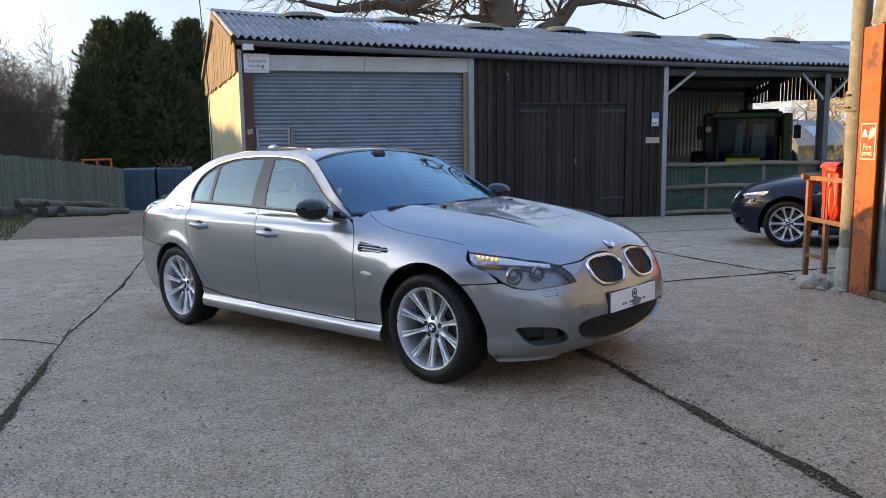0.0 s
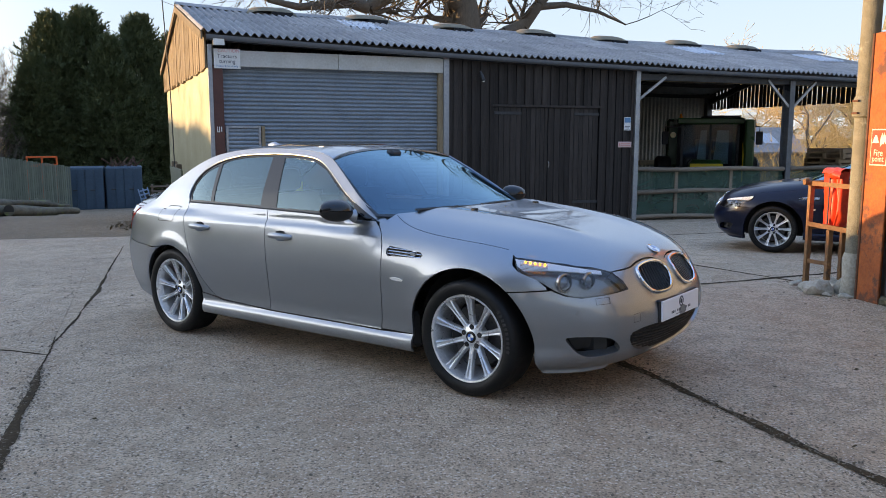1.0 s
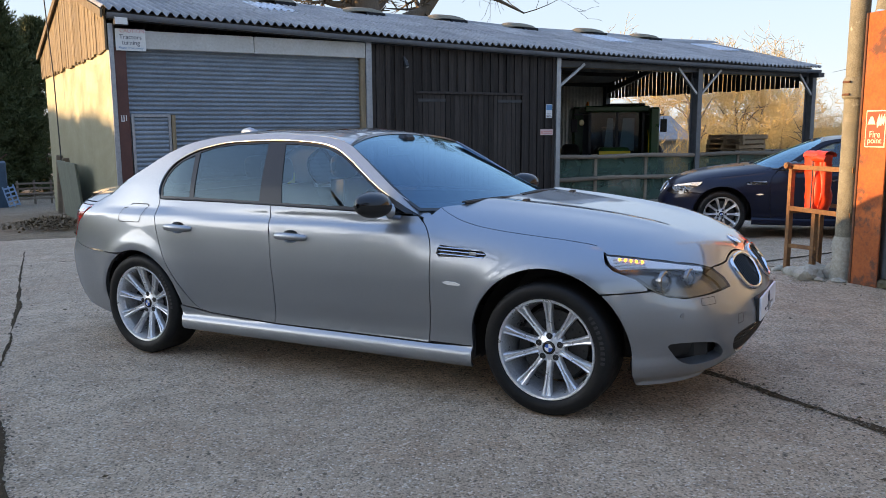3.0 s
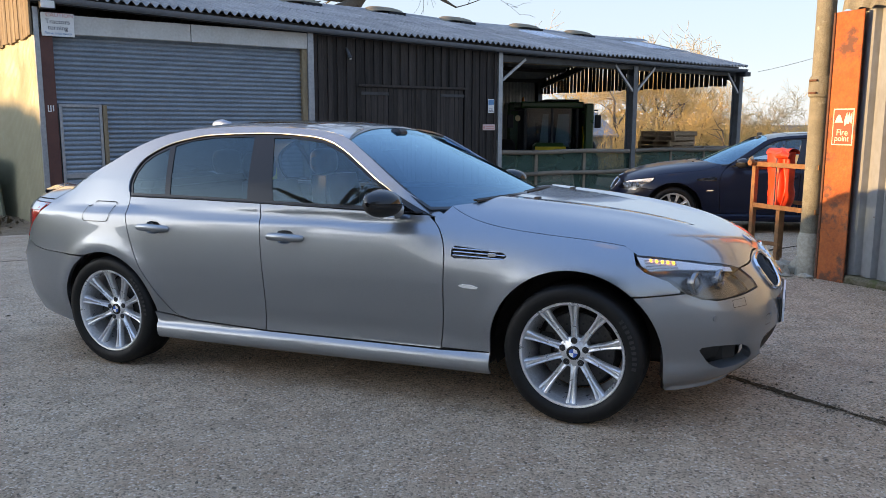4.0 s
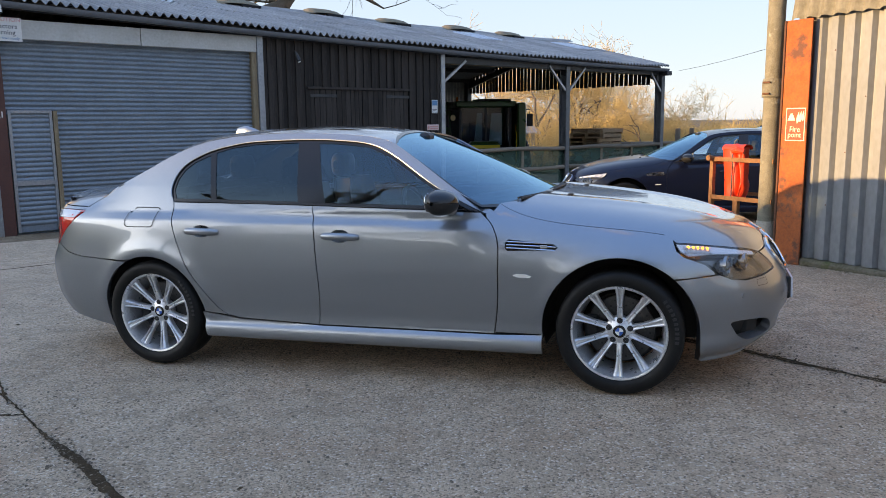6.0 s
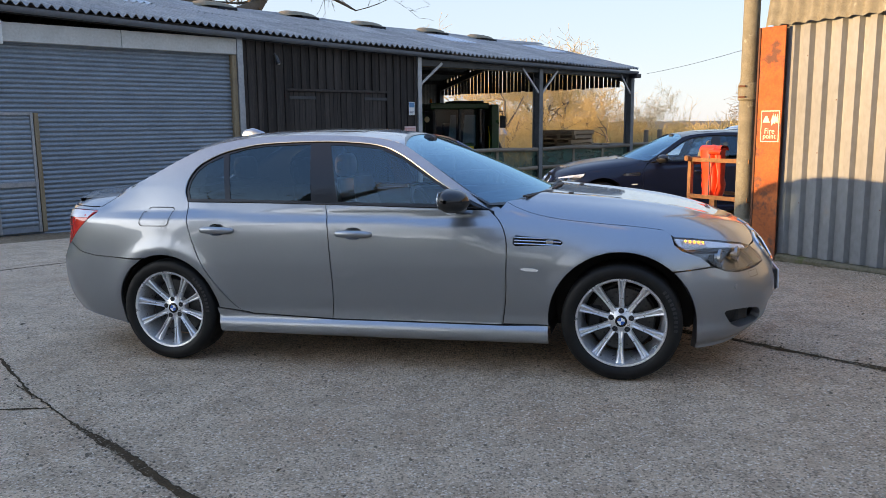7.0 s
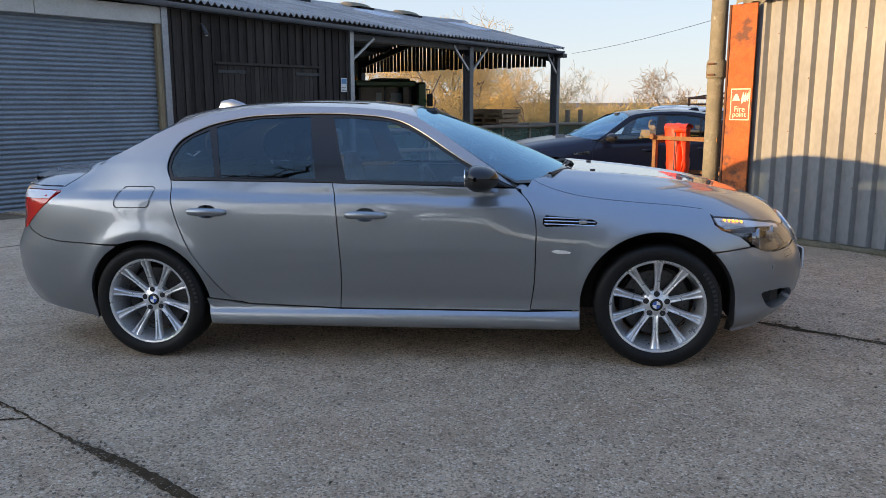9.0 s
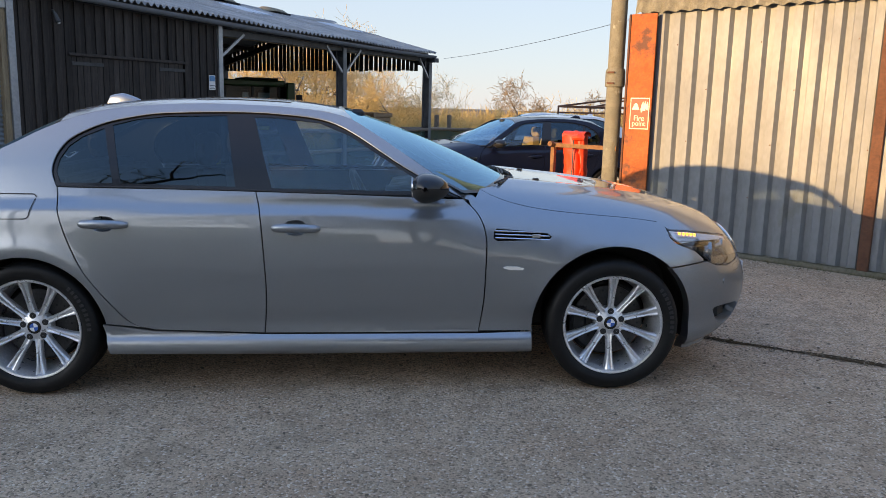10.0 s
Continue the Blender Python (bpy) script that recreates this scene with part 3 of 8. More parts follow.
# gutter, fascia and brackets
q = Geo()
rows = []
for px in np.linspace(BX0 - 0.02, BX1 + 0.15, 40):
    z = eave(px) + 0.02
    rows.append([(px, EY0 + 0.07 - 0.075 * math.cos(a), z - 0.075 * math.sin(a)) for a in np.linspace(-0.15, math.pi + 0.15, 9)])
q.grid(rows)
part("gutter", q, GUTTER, barn, "grey half-round gutter", smooth=50, fix=False)
q = Geo()
rows = [[(px, YF - 0.03, eave(px) + 0.10), (px, YF - 0.03, eave(px) - 0.06), (px, YF + 0.01, eave(px) - 0.06)] for px in np.linspace(BX0, BX1, 30)]
q.grid(rows)
part("fascia", q, DARK_STEEL, barn, "dark eaves board", fix=False)
q = Geo()
q.box((9.95, YF + 0.02, 2.72), (BX1 + 0.1, YF + 0.10, 2.86))
part("eaves_beam", q, DARK_STEEL, barn, "dark steel eaves beam")
q = Geo().box((BX1 - 0.02, 15.2, 2.70), (BX1 + 0.22, 15.5, 2.82), 0.01)
part("end_bracket", q, DARK_STEEL, barn)

# steel frame and door bay
zb = gz(1, YF) - 0.05
part("corner_post", Geo().box((0.80, YF - 0.06, gz(0.8, YF) - 0.1), (0.875, YF + 0.06, 3.1)), GALV, barn, "galvanised corner trim")
part("post", Geo().box((0.875, YF - 0.04, gz(1, YF) - 0.1), (1.055, YF + 0.14, 2.74)), RED_OXIDE, barn, "red-brown painted steel post")
part("post", Geo().box((5.30, YF - 0.05, gz(5, YF) - 0.1), (5.42, YF + 0.1, 3.02)), GALV, barn, "galvanised steel post")
part("door_jamb", Geo().box((5.20, YF - 0.01, gz(5, YF) - 0.1), (5.30, YF + 0.08, 2.72)), OLD_WOOD, barn, "bare timber door jamb")
part("post", Geo().box((9.80, YF - 0.06, gz(9.8, YF) - 0.1), (9.915, YF + 0.06, 2.92)), GALV, barn, "galvanised steel post")
for x0, x1 in ((1.0, 3.17), (3.18, 5.30)):
    part("lintel", Geo().box((x0, YF - 0.03, 2.725), (x1, YF + 0.12, 3.01), 0.006), LINTEL, barn, "whitewashed concrete lintel")
for x0, x1 in ((14.15, 14.30), (18.50, 18.66)):
    zg = gz(x0, YF) - 0.1
    q = Geo()
    w = x1 - x0
    q.box((x0, YF - 0.02, zg), (x1, YF + 0.01, 2.8)).box((x0, YF + 0.19, zg), (x1, YF + 0.22, 2.8)).box((x0 + w / 2 - 0.02, YF + 0.01, zg), (x0 + w / 2 + 0.02, YF + 0.19, 2.8))
    part("post", q, POST_STEEL, barn, "grey steel column")


def brace(x0, z0, x1, z1):
    q = Geo()
    d = Vector((x1 - x0, 0, z1 - z0))
    n = Vector((-d.z, 0, d.x)).normalized() * 0.028
    p = Vector((x0, YF, z0))
    q.prism([(0, -1), (1, -1), (1, 1), (0, 1)], p, d, n, (0, 0.05, 0))
    part("brace", q, GALV, barn, "galvanised knee brace")


brace(9.90, 2.28, 10.62, 2.80)
brace(14.15, 2.20, 13.50, 2.80)
brace(14.30, 2.20, 14.96, 2.80)
brace(18.50, 2.25, 17.98, 2.78)

# roller shutter: curved slats in one curtain
door = part("roller_door", Geo().box((1.055, YF + 0.10, gz(3, YF) - 0.1), (5.2, YF + 0.12, 2.73)), DARK_STEEL, barn, "closed grey steel roller shutter")
q = Geo()
rows = []
z = gz(3, YF) - 0.06
while z < 2.73:
    for a in range(5):
        t = a / 4
        rows.append([(px, YF + 0.095 - 0.034 * math.sin(math.pi * t), z + 0.072 * t) for px in (1.056, 2.4, 3.8, 5.199)])
    z += 0.075
q.grid(rows)
part("curtain", q, ROLLER, door, "interlocking curved shutter slats", smooth=70, fix=False)
pd = part("wicket_door", Geo().box((1.09, YF + 0.02, gz(1, YF)), (1.70, YF + 0.06, 1.64)), ROLLER, barn, "small grey wicket door")
q = Geo()
for z in np.arange(gz(1, YF) + 0.1, 1.58, 0.075):
    rows = [[(px, YF + 0.016 - 0.018 * math.sin(math.pi * t / 4), z + 0.072 * t / 4) for px in (1.13, 1.66)] for t in range(5)]
    part("slat", Geo().grid(rows), ROLLER, pd, smooth=70, fix=False)
q = Geo()
q.box((1.075, YF - 0.02, gz(1, YF)), (1.125, YF + 0.02, 1.67)).box((1.66, YF - 0.02, gz(1, YF)), (1.705, YF + 0.02, 1.67)).box((1.125, YF - 0.02, 1.62), (1.66, YF + 0.02, 1.67)).box((1.125, YF - 0.02, 0.52), (1.66, YF + 0.016, 0.60))
part("frame", q, GALV, pd, "worn steel door frame")
part("stile", Geo().box((1.715, YF - 0.03, gz(1, YF)), (1.78, YF + 0.03, 1.66)), OLD_WOOD, pd, "rust-stained timber stile")

# black board wall with double doors
random.seed(8)
x = 5.42
boards = []
while x < 9.79:
    w = 0.10
    zl = gz(x, YF) - 0.02
    boards.append((x, min(x + 0.105, 9.80), zl))
    x += 0.10
wall = part("board_wall", Geo().box((5.42, YF + 0.05, gz(7, YF) - 0.2), (9.80, YF + 0.09, 2.95)), BLACK_WOOD, barn, "black-stained vertical boarding")
D0, D1, DM = 6.42, 8.90, 7.66
for n, (x0, x1, zl) in enumerate(boards):
    front = YF - (0.012 if n % 2 else -0.016) + random.uniform(-0.004, 0.004)
    lean = random.uniform(-0.002, 0.002)
    top = eave(x0) - 0.04
    if D0 < (x0 + x1) / 2 < D1:
        part("plank", Geo().box((x0 + 0.004 + lean, front, 2.13), (x1 - 0.001, YF + 0.05, top), 0.004), BLACK_WOOD, wall)
        continue
    part("plank", Geo().box((x0 + 0.004 + lean, front, zl + random.uniform(-0.01, 0.02)), (x1 - 0.001, YF + 0.05, top), 0.004), BLACK_WOOD, wall)
for a, c in ((D0, DM), (DM + 0.012, D1)):
    leaf = part("barn_door", Geo().box((a, YF + 0.02, gz(7.6, YF) + 0.02), (c, YF + 0.048, 2.09)), BLACK_WOOD, barn, "black timber plank door, shut")
    xx = a
    while xx < c - 0.05:
        w = random.choice((0.10, 0.12, 0.14))
        e = min(xx + w, c)
        part("plank", Geo().box((xx + 0.003, YF - 0.012 + random.uniform(-0.004, 0.004), gz(7.6, YF) + 0.04), (e - 0.003, YF + 0.02, 2.08), 0.004), BLACK_WOOD, leaf)
        xx += w
    for zz in (1.93, 0.05):
        hx0, hx1 = (a, a + 0.62) if a == D0 else (c - 0.62, c)
        part("hinge", Geo().box((hx0, YF - 0.028, zz), (hx1, YF - 0.013, zz + 0.06), 0.005), DARK_STEEL, leaf, "black strap hinge")
part("head_rail", Geo().box((D0 - 0.06, YF - 0.05, 2.085), (D1 + 0.04, YF - 0.012, 2.135), 0.006), BLACK_WOOD, barn, "black timber head rail over the doors")
q = Geo().tube([(DM + 0.02, YF - 0.03, 0.96), (DM + 0.02, YF - 0.06, 0.93), (DM + 0.02, YF - 0.05, 0.86), (DM + 0.02, YF - 0.03, 0.84)], 0.012, 6)
padlock = part("padlock", q, GALV, barn, "bright steel hasp and padlock", smooth=True)

# gable end: sheet below, timber above
gs = wave_sheet(YB - YF, 1.0, 0.10, 0.022, steps=6, along=1)
q = Geo()
q.add([(skew(BX0, YF + px) - 0.01 + pz, YF + px, -0.85 + py * 3.6) for px, py, pz in gs.v], gs.f)
part("gable_wall", q, CREAM_SHEET, barn, "cream profiled sheet gable wall", smooth=50, fix=False)
SK = Matrix(((1, -0.054, 0, 0.054 * YF), (0, 1, 0, 0), (0, 0, 1, 0), (0, 0, 0, 1)))
part("gable_lining", Geo().box((BX0 + 0.02, YF + 0.06, -0.85), (BX0 + 0.12, YB, 3.1), m=SK), DARK_SHEET, barn)
y = YF - 0.05
while y < YB:
    w = random.uniform(0.13, 0.17)
    yc = min(y + w / 2, YB)
    f = 1 - abs(yc - YR) / (YR - EY0)
    zt = roof_z(0.8, f) - 0.04
    zl = 2.68 + random.uniform(-0.05, 0.03)
    if zt > zl + 0.05:
        part("gable_board", Geo().box((BX0 - 0.055 + random.uniform(-0.006, 0.006), y + 0.004, zl), (BX0 - 0.02, y + w - 0.003, zt), 0.004, SK), OLD_WOOD, barn)
    y += w
q = Geo()
q.prism([(EY0, roof_z(0.8, 0) - 0.03), (YR, roof_z(0.8, 1) - 0.02), (YB + 0.2, roof_z(0.8, 0) - 0.06), (YB + 0.2, roof_z(0.8, 0) - 0.2), (YR, roof_z(0.8, 1) - 0.16), (EY0, roof_z(0.8, 0) - 0.16)], (BX0 - 0.13 + 0.054 * YF, 0, 0), (-0.054, 1, 0), (0, 0, 1), (0.03, 0, 0))
part("bargeboard", q, OLD_WOOD, barn, "weathered timber bargeboard")
q = Geo().tube([(0.38, 20.6, -0.7), (0.34, 20.6, 2.6), (0.24, 20.65, 4.9)], 0.013, 6)
part("cable_mast", q, DARK_STEEL, barn, "thin dark conduit mast", smooth=True)

# back and inner walls
gs = wave_sheet(8.4, 1.0, 0.15, 0.03, steps=6, along=1)
q = Geo().add([(9.9 + px, YB - 0.02 + pz, -0.9 + py * 3.80) for px, py, pz in gs.v], gs.f)
part("back_sheet", q, DARK_SHEET, barn, "dull corrugated sheet back wall", smooth=50, fix=False)
part("back_wall", Geo().box((BX0, YB, -0.9), (9.95, YB + 0.1, 3.0)), DARK_SHEET, barn)
part("inner_wall", Geo().prism([(YF + 0.1, -0.6), (YF + 0.1, 2.98), (YR, roof_z(9.9, 1) - 0.07), (YB, roof_z(9.9, 1) - 0.10 - (YB - YR) * 0.255), (YB, -0.6)], (9.82, 0, 0), (0, 1, 0), (0, 0, 1), (0.08, 0, 0)), DARK_SHEET, barn, "dark partition wall")
part("purlin", Geo().box((9.9, YB - 0.15, 0.55), (18.2, YB - 0.06, 0.70)), OLD_WOOD, barn)
random.seed(3)
y = YF + 0.3
while y < YB:
    w = random.uniform(0.11, 0.15)
    f = 1 - abs(y - YR) / (YR - EY0)
    part("hanging_board", Geo().box((BX1 - 0.06, y, 2.44 + random.uniform(-0.02, 0.02)), (BX1 - 0.035, y + w, roof_z(BX1, f) - 0.05)), BLACK_WOOD, barn)
    y += w + random.uniform(0.02, 0.05)
for px in (14.22, 18.3):
    part("post", Geo().box((px - 0.1, YB - 0.2, -0.9), (px + 0.1, YB, 3.0)), DARK_STEEL, barn, "dark steel column")
    part("rafter", Geo().prism([(YF, 2.72), (YR, 3.9), (YB, 2.72), (YB, 2.55), (YR, 3.72), (YF, 2.55)], (px - 0.05, 0, 0), (0, 1, 0), (0, 0, 1), (0.1, 0, 0)), DARK_STEEL, barn, "dark steel rafter")

# purlins under the sheets of the open bay
for f_ in (0.12, 0.38, 0.64, 0.90):
    yy = EY0 + (YR - EY0) * f_
    q = Geo().grid([[(px, yy + a, roof_z(px, f_) - 0.05 + c) for a, c in ((-0.03, 0.0), (-0.03, -0.12), (0.03, -0.12), (0.03, 0.0))] for px in np.linspace(9.95, BX1, 12)])
    part("purlin", q, BLACK_WOOD, barn, "dark timber purlin", fix=False)
for d_ in (0.6, 1.7, 2.8, 3.9):
    q = Geo().grid([[(px, YR + d_ + a, roof_z(px, 1.0) - d_ * 0.255 - 0.05 + c) for a, c in ((-0.03, 0.0), (-0.03, -0.12), (0.03, -0.12), (0.03, 0.0))] for px in np.linspace(9.95, BX1, 12)])
    part("purlin", q, BLACK_WOOD, barn, "dark timber purlin", fix=False)

# fence across the open bay with green netting
NET = bpy.data.materials.new("green_netting")
NET.use_nodes = True
nb = NET.node_tree.nodes["Principled BSDF"]
nb.inputs["Base Color"].default_value = (0.022, 0.075, 0.055, 1)
nb.inputs["Roughness"].default_value = 0.7
wv = NET.node_tree.nodes.new("ShaderNodeTexNoise")
wv.inputs["Scale"].default_value = 3.0
mr = NET.node_tree.nodes.new("ShaderNodeMapRange")
mr.inputs["To Min"].default_value, mr.inputs["To Max"].default_value = 0.6, 0.98
NET.node_tree.links.new(wv.outputs["Fac"], mr.inputs["Value"])
NET.node_tree.links.new(mr.outputs[0], nb.inputs["Alpha"])
fence = thing("fence", "grey timber rail fence with green windbreak netting", "fence", pose(0, 0, 0))
random.seed(12)
for z0 in (0.76, 0.26, -0.30):
    for x0, x1 in ((9.93, 11.05), (11.05, 14.1), (14.3, 18.50)):
        q = Geo()
        pts = [(px, YF + 0.02 + 0.01 * math.sin(px * 3), z0 + 0.012 * math.sin(px * 2.1 + z0 * 9) - 0.01 * (px - 10) * (z0 > 0) * 0.6 - (0.02 * (px - 10) if z0 < 0 else 0)) for px in np.linspace(x0, x1, 12)]
        q.tube(pts, [0.05 + 0.004 * math.sin(p[0] * 5) for p in pts], 8)
        part("rail", q, RAIL_WOOD, fence, smooth=50)
for px in (11.05, 12.6, 15.8, 17.2):
    part("fence_post", Geo().box((px - 0.045, YF + 0.06, gz(px, YF) - 0.1), (px + 0.045, YF + 0.16, 0.80), 0.01), RAIL_WOOD, fence)
q = Geo()
rows = []
for zz in np.linspace(-0.36, 0.74, 8):
    rows.append([(px, YF + 0.085 + 0.012 * noise.noise((px * 1.7, zz * 3, 1)), zz - 0.008 * (px - 10)) for px in np.linspace(9.93, 18.5, 60)])
q.grid(rows)
part("netting", q, NET, fence, "dark green windbreak netting", smooth="all", fix=False)

# ---- shed with profiled sheet and rusty column ----
SA, SD = Vector((5.686, 5.669, 0)), Vector((-0.2307, -0.973, 0))
SN = Vector((-0.973, 0.2307, 0))
SHED = Matrix((( SD.x, -SN.x, 0, SA.x), (SD.y, -SN.y, 0, SA.y), (0, 0, 1, 0), (0, 0, 0, 1)))
# in the shed's frame: x along the wall, y into the shed, z up
shed = thing("shed", "farm shed with white profiled sheets and rusty steel column", "shed", SHED)
q = Geo()
gs = wave_sheet(9.0, 1.0, 0.1645, 0.05, shape="box", steps=30, along=1)
q.add([(0.225 + px, 0.055 - pz, 0.09 + py * 2.33) for px, py, pz in gs.v], gs.f)
part("sheet_wall", q, SHED_SHEET, shed, "white ribbed steel sheets, dirty at the foot", smooth=25, fix=False)
part("wall_core", Geo().box((0.0, 0.06, -0.3), (9.2, 0.16, 2.5)), DARK_SHEET, shed)
part("plinth", Geo().box((0.22, -0.06, -0.3), (9.2, 0.06, 0.085), 0.025), KERB, shed, "mossy dirt-covered concrete plinth")
gs = wave_sheet(9.4, 1.0, 0.146, 0.05, steps=8, along=2)
q = Geo().add([(-0.02 + px, -0.05 + py * 0.16 + pz * 0.7, 2.37 + py * 0.9 - pz * 0.3) for px, py, pz in gs.v], gs.f)
part("cement_sheet", q, CEMENT, shed, "old corrugated cement cladding", smooth=60, fix=False)
q = Geo()
q.box((-0.033, -0.075, -0.2), (0.25, -0.060, 2.36), 0.003).box((0.085, -0.060, -0.2), (0.115, 0.055, 2.36), 0.003)
column = part("column", q, RUST, shed, "flaking orange rusty steel column")
part("flange", Geo().box((-0.055, -0.085, -0.2), (-0.034, 0.16, 2.36), 0.003), RUST_DARK, shed, "dark rusty flange")
for sx in (2.33, 4.6, 6.9):
    part("rail_post", Geo().box((sx - 0.045, -0.035, -0.2), (sx + 0.045, 0.03, 2.34), 0.004), RUST_DARK, shed, "rusty angle post")
random.seed(4)
for r, zz in enumerate((0.62, 1.12, 1.62, 2.05)):
    for k in range(1, 46, 5):
        sx = 0.25 + 0.1645 * k + 0.03 + 0.1645 * (r % 3) 
        q = Geo().tube([(sx, 0.010, zz + 0.01 * random.random()), (sx, 0.002, zz)], 0.006, 6)
        part("sheet_bolt", q, RUST_DARK, shed)
gb = Geo().box((-0.06, 0.16, -0.3), (0.0, 8.2, 3.2))
part("side_wall", gb, DARK_SHEET, shed)
q = Geo().add([(-0.1, -0.1, 3.25), (9.5, -0.1, 3.25), (9.5, 8.3, 4.4), (-0.1, 8.3, 4.4)], [(0, 1, 2, 3)])
part("roof", q, ROOF, shed)

# cement downpipe beside the column
pipe = thing("downpipe", "speckled cement pipe standing beside the rusty column", "pipe", SHED @ pose(-0.235, 0.02, 0))
part("pipe", Geo().tube([(0, 0, 0.35), (0, 0, 1.2), (0, 0, 1.66)], 0.083, 20), CEMENT, pipe, smooth=60)
part("pipe", Geo().tube([(0, 0, 1.82), (0.002, 0, 4.2)], 0.083, 20), CEMENT, pipe, smooth=60)
part("collar", Geo().tube([(0, 0, 1.64), (0, 0, 1.655), (0, 0, 1.80), (0, 0, 1.83)], [0.088, 0.102, 0.102, 0.09], 20), CEMENT, pipe, smooth=40)
for zz in (1.68, 1.79):
    part("pipe_bolt", Geo().tube([(-0.03, -0.105, zz), (0.05, -0.105, zz)], 0.010, 6), RUST_DARK, pipe)
part("socket", Geo().tube([(0, 0, -0.1), (0.01, 0, 0.16), (0, 0, 0.34), (0, 0, 0.40)], [0.12, 0.10, 0.105, 0.088], 18), STONE, pipe, "mortared stone socket", smooth=50)


# ---- trees ----
def segments_mesh(segs, name, n=4):
    """Tapered tubes for many branch pieces at once."""
    segs = np.array(segs)
    p0, p1, r0, r1 = segs[:, 0:3], segs[:, 3:6], segs[:, 6], segs[:, 7]
    d = p1 - p0
    d /= np.linalg.norm(d, axis=1)[:, None] + 1e-9
    ref = np.where(np.abs(d[:, 2:3]) < 0.9, [[0, 0, 1.0]], [[1.0, 0, 0]])
    u = np.cross(d, ref)
    u /= np.linalg.norm(u, axis=1)[:, None] + 1e-9
    w = np.cross(d, u)
    vs = []
    for p, r in ((p0, r0), (p1, r1)):
        for k in range(n):
            a = 2 * math.pi * k / n
            vs.append(p + (u * math.cos(a) + w * math.sin(a)) * r[:, None])
    v = np.stack(vs, axis=1).reshape(-1, 3)
    m = len(segs)
    base = (np.arange(m) * 2 * n)[:, None]
    f = np.concatenate([base + np.array([k, (k + 1) % n, n + (k + 1) % n, n + k]) for k in range(n)])
    me = bpy.data.meshes.new(name)
    me.from_pydata(v.tolist(), [], f.tolist())
    me.shade_smooth()
    return me


def branch(rng, big, small, p, d, length, r, depth, spread, droop, twig_r):
    """Grows one limb with side limbs; thick pieces go to big, thin ones to small."""
    steps = 5 if depth > 1 else 3
    for i in range(steps):
        d = d + Vector((rng.gauss(0, 1), rng.gauss(0, 1), rng.gauss(0, 1))) * 0.13 * spread + Vector((0, 0, droop))
        d.normalize()
        q = p + d * (length / steps)
        ra, rb = r * (1 - 0.6 * i / steps), r * (1 - 0.6 * (i + 1) / steps)
        (big if rb > twig_r * 2.5 else small).append((*p, *q, max(ra, twig_r), max(rb, twig_r)))
        p = q
        if depth > 0 and i >= (1 if depth > 2 else 0):
            for _ in range(rng.choice((1, 2, 2)) if depth < 3 else 1 + (i == steps - 1)):
                side = d.orthogonal().normalized()
                side.rotate(Matrix.Rotation(rng.uniform(0, 6.28), 3, d))
                nd = (d * rng.uniform(0.45, 0.9) + side * rng.uniform(0.5, 1.0) * spread).normalized()
                branch(rng, big, small, p, nd, length * rng.uniform(0.45, 0.72), max(rb * 0.62, twig_r), depth - 1, spread, droop * 0.5 + 0.01, twig_r)


def bare_tree(name, seed, height, trunk_r, depth, label, twig=SUN_TWIG, spread=1.0, stems=1, twig_r=0.006, group=""):
    rng = random.Random(seed)
    big, small = [], []
    for s in range(stems):
        a = rng.uniform(0, 6.28)
        lean = Vector((math.cos(a), math.sin(a), 0)) * (0.35 if stems > 1 else 0.05) + Vector((0, 0, 1))
        branch(rng, big, small, Vector((0, 0, -0.2)), lean.normalized(), height * 0.55, trunk_r, depth, spread, 0.03, twig_r)
    tree = thing(name, label, "tree", pose(0, 0, 0), group)
    part("trunk", segments_mesh(big, "trunk", 7), BARK, tree, "bare forking trunk and limbs")
    part("crown", segments_mesh(small, "crown", 3), twig, tree, "leafless crown of fine twigs")
    return tree


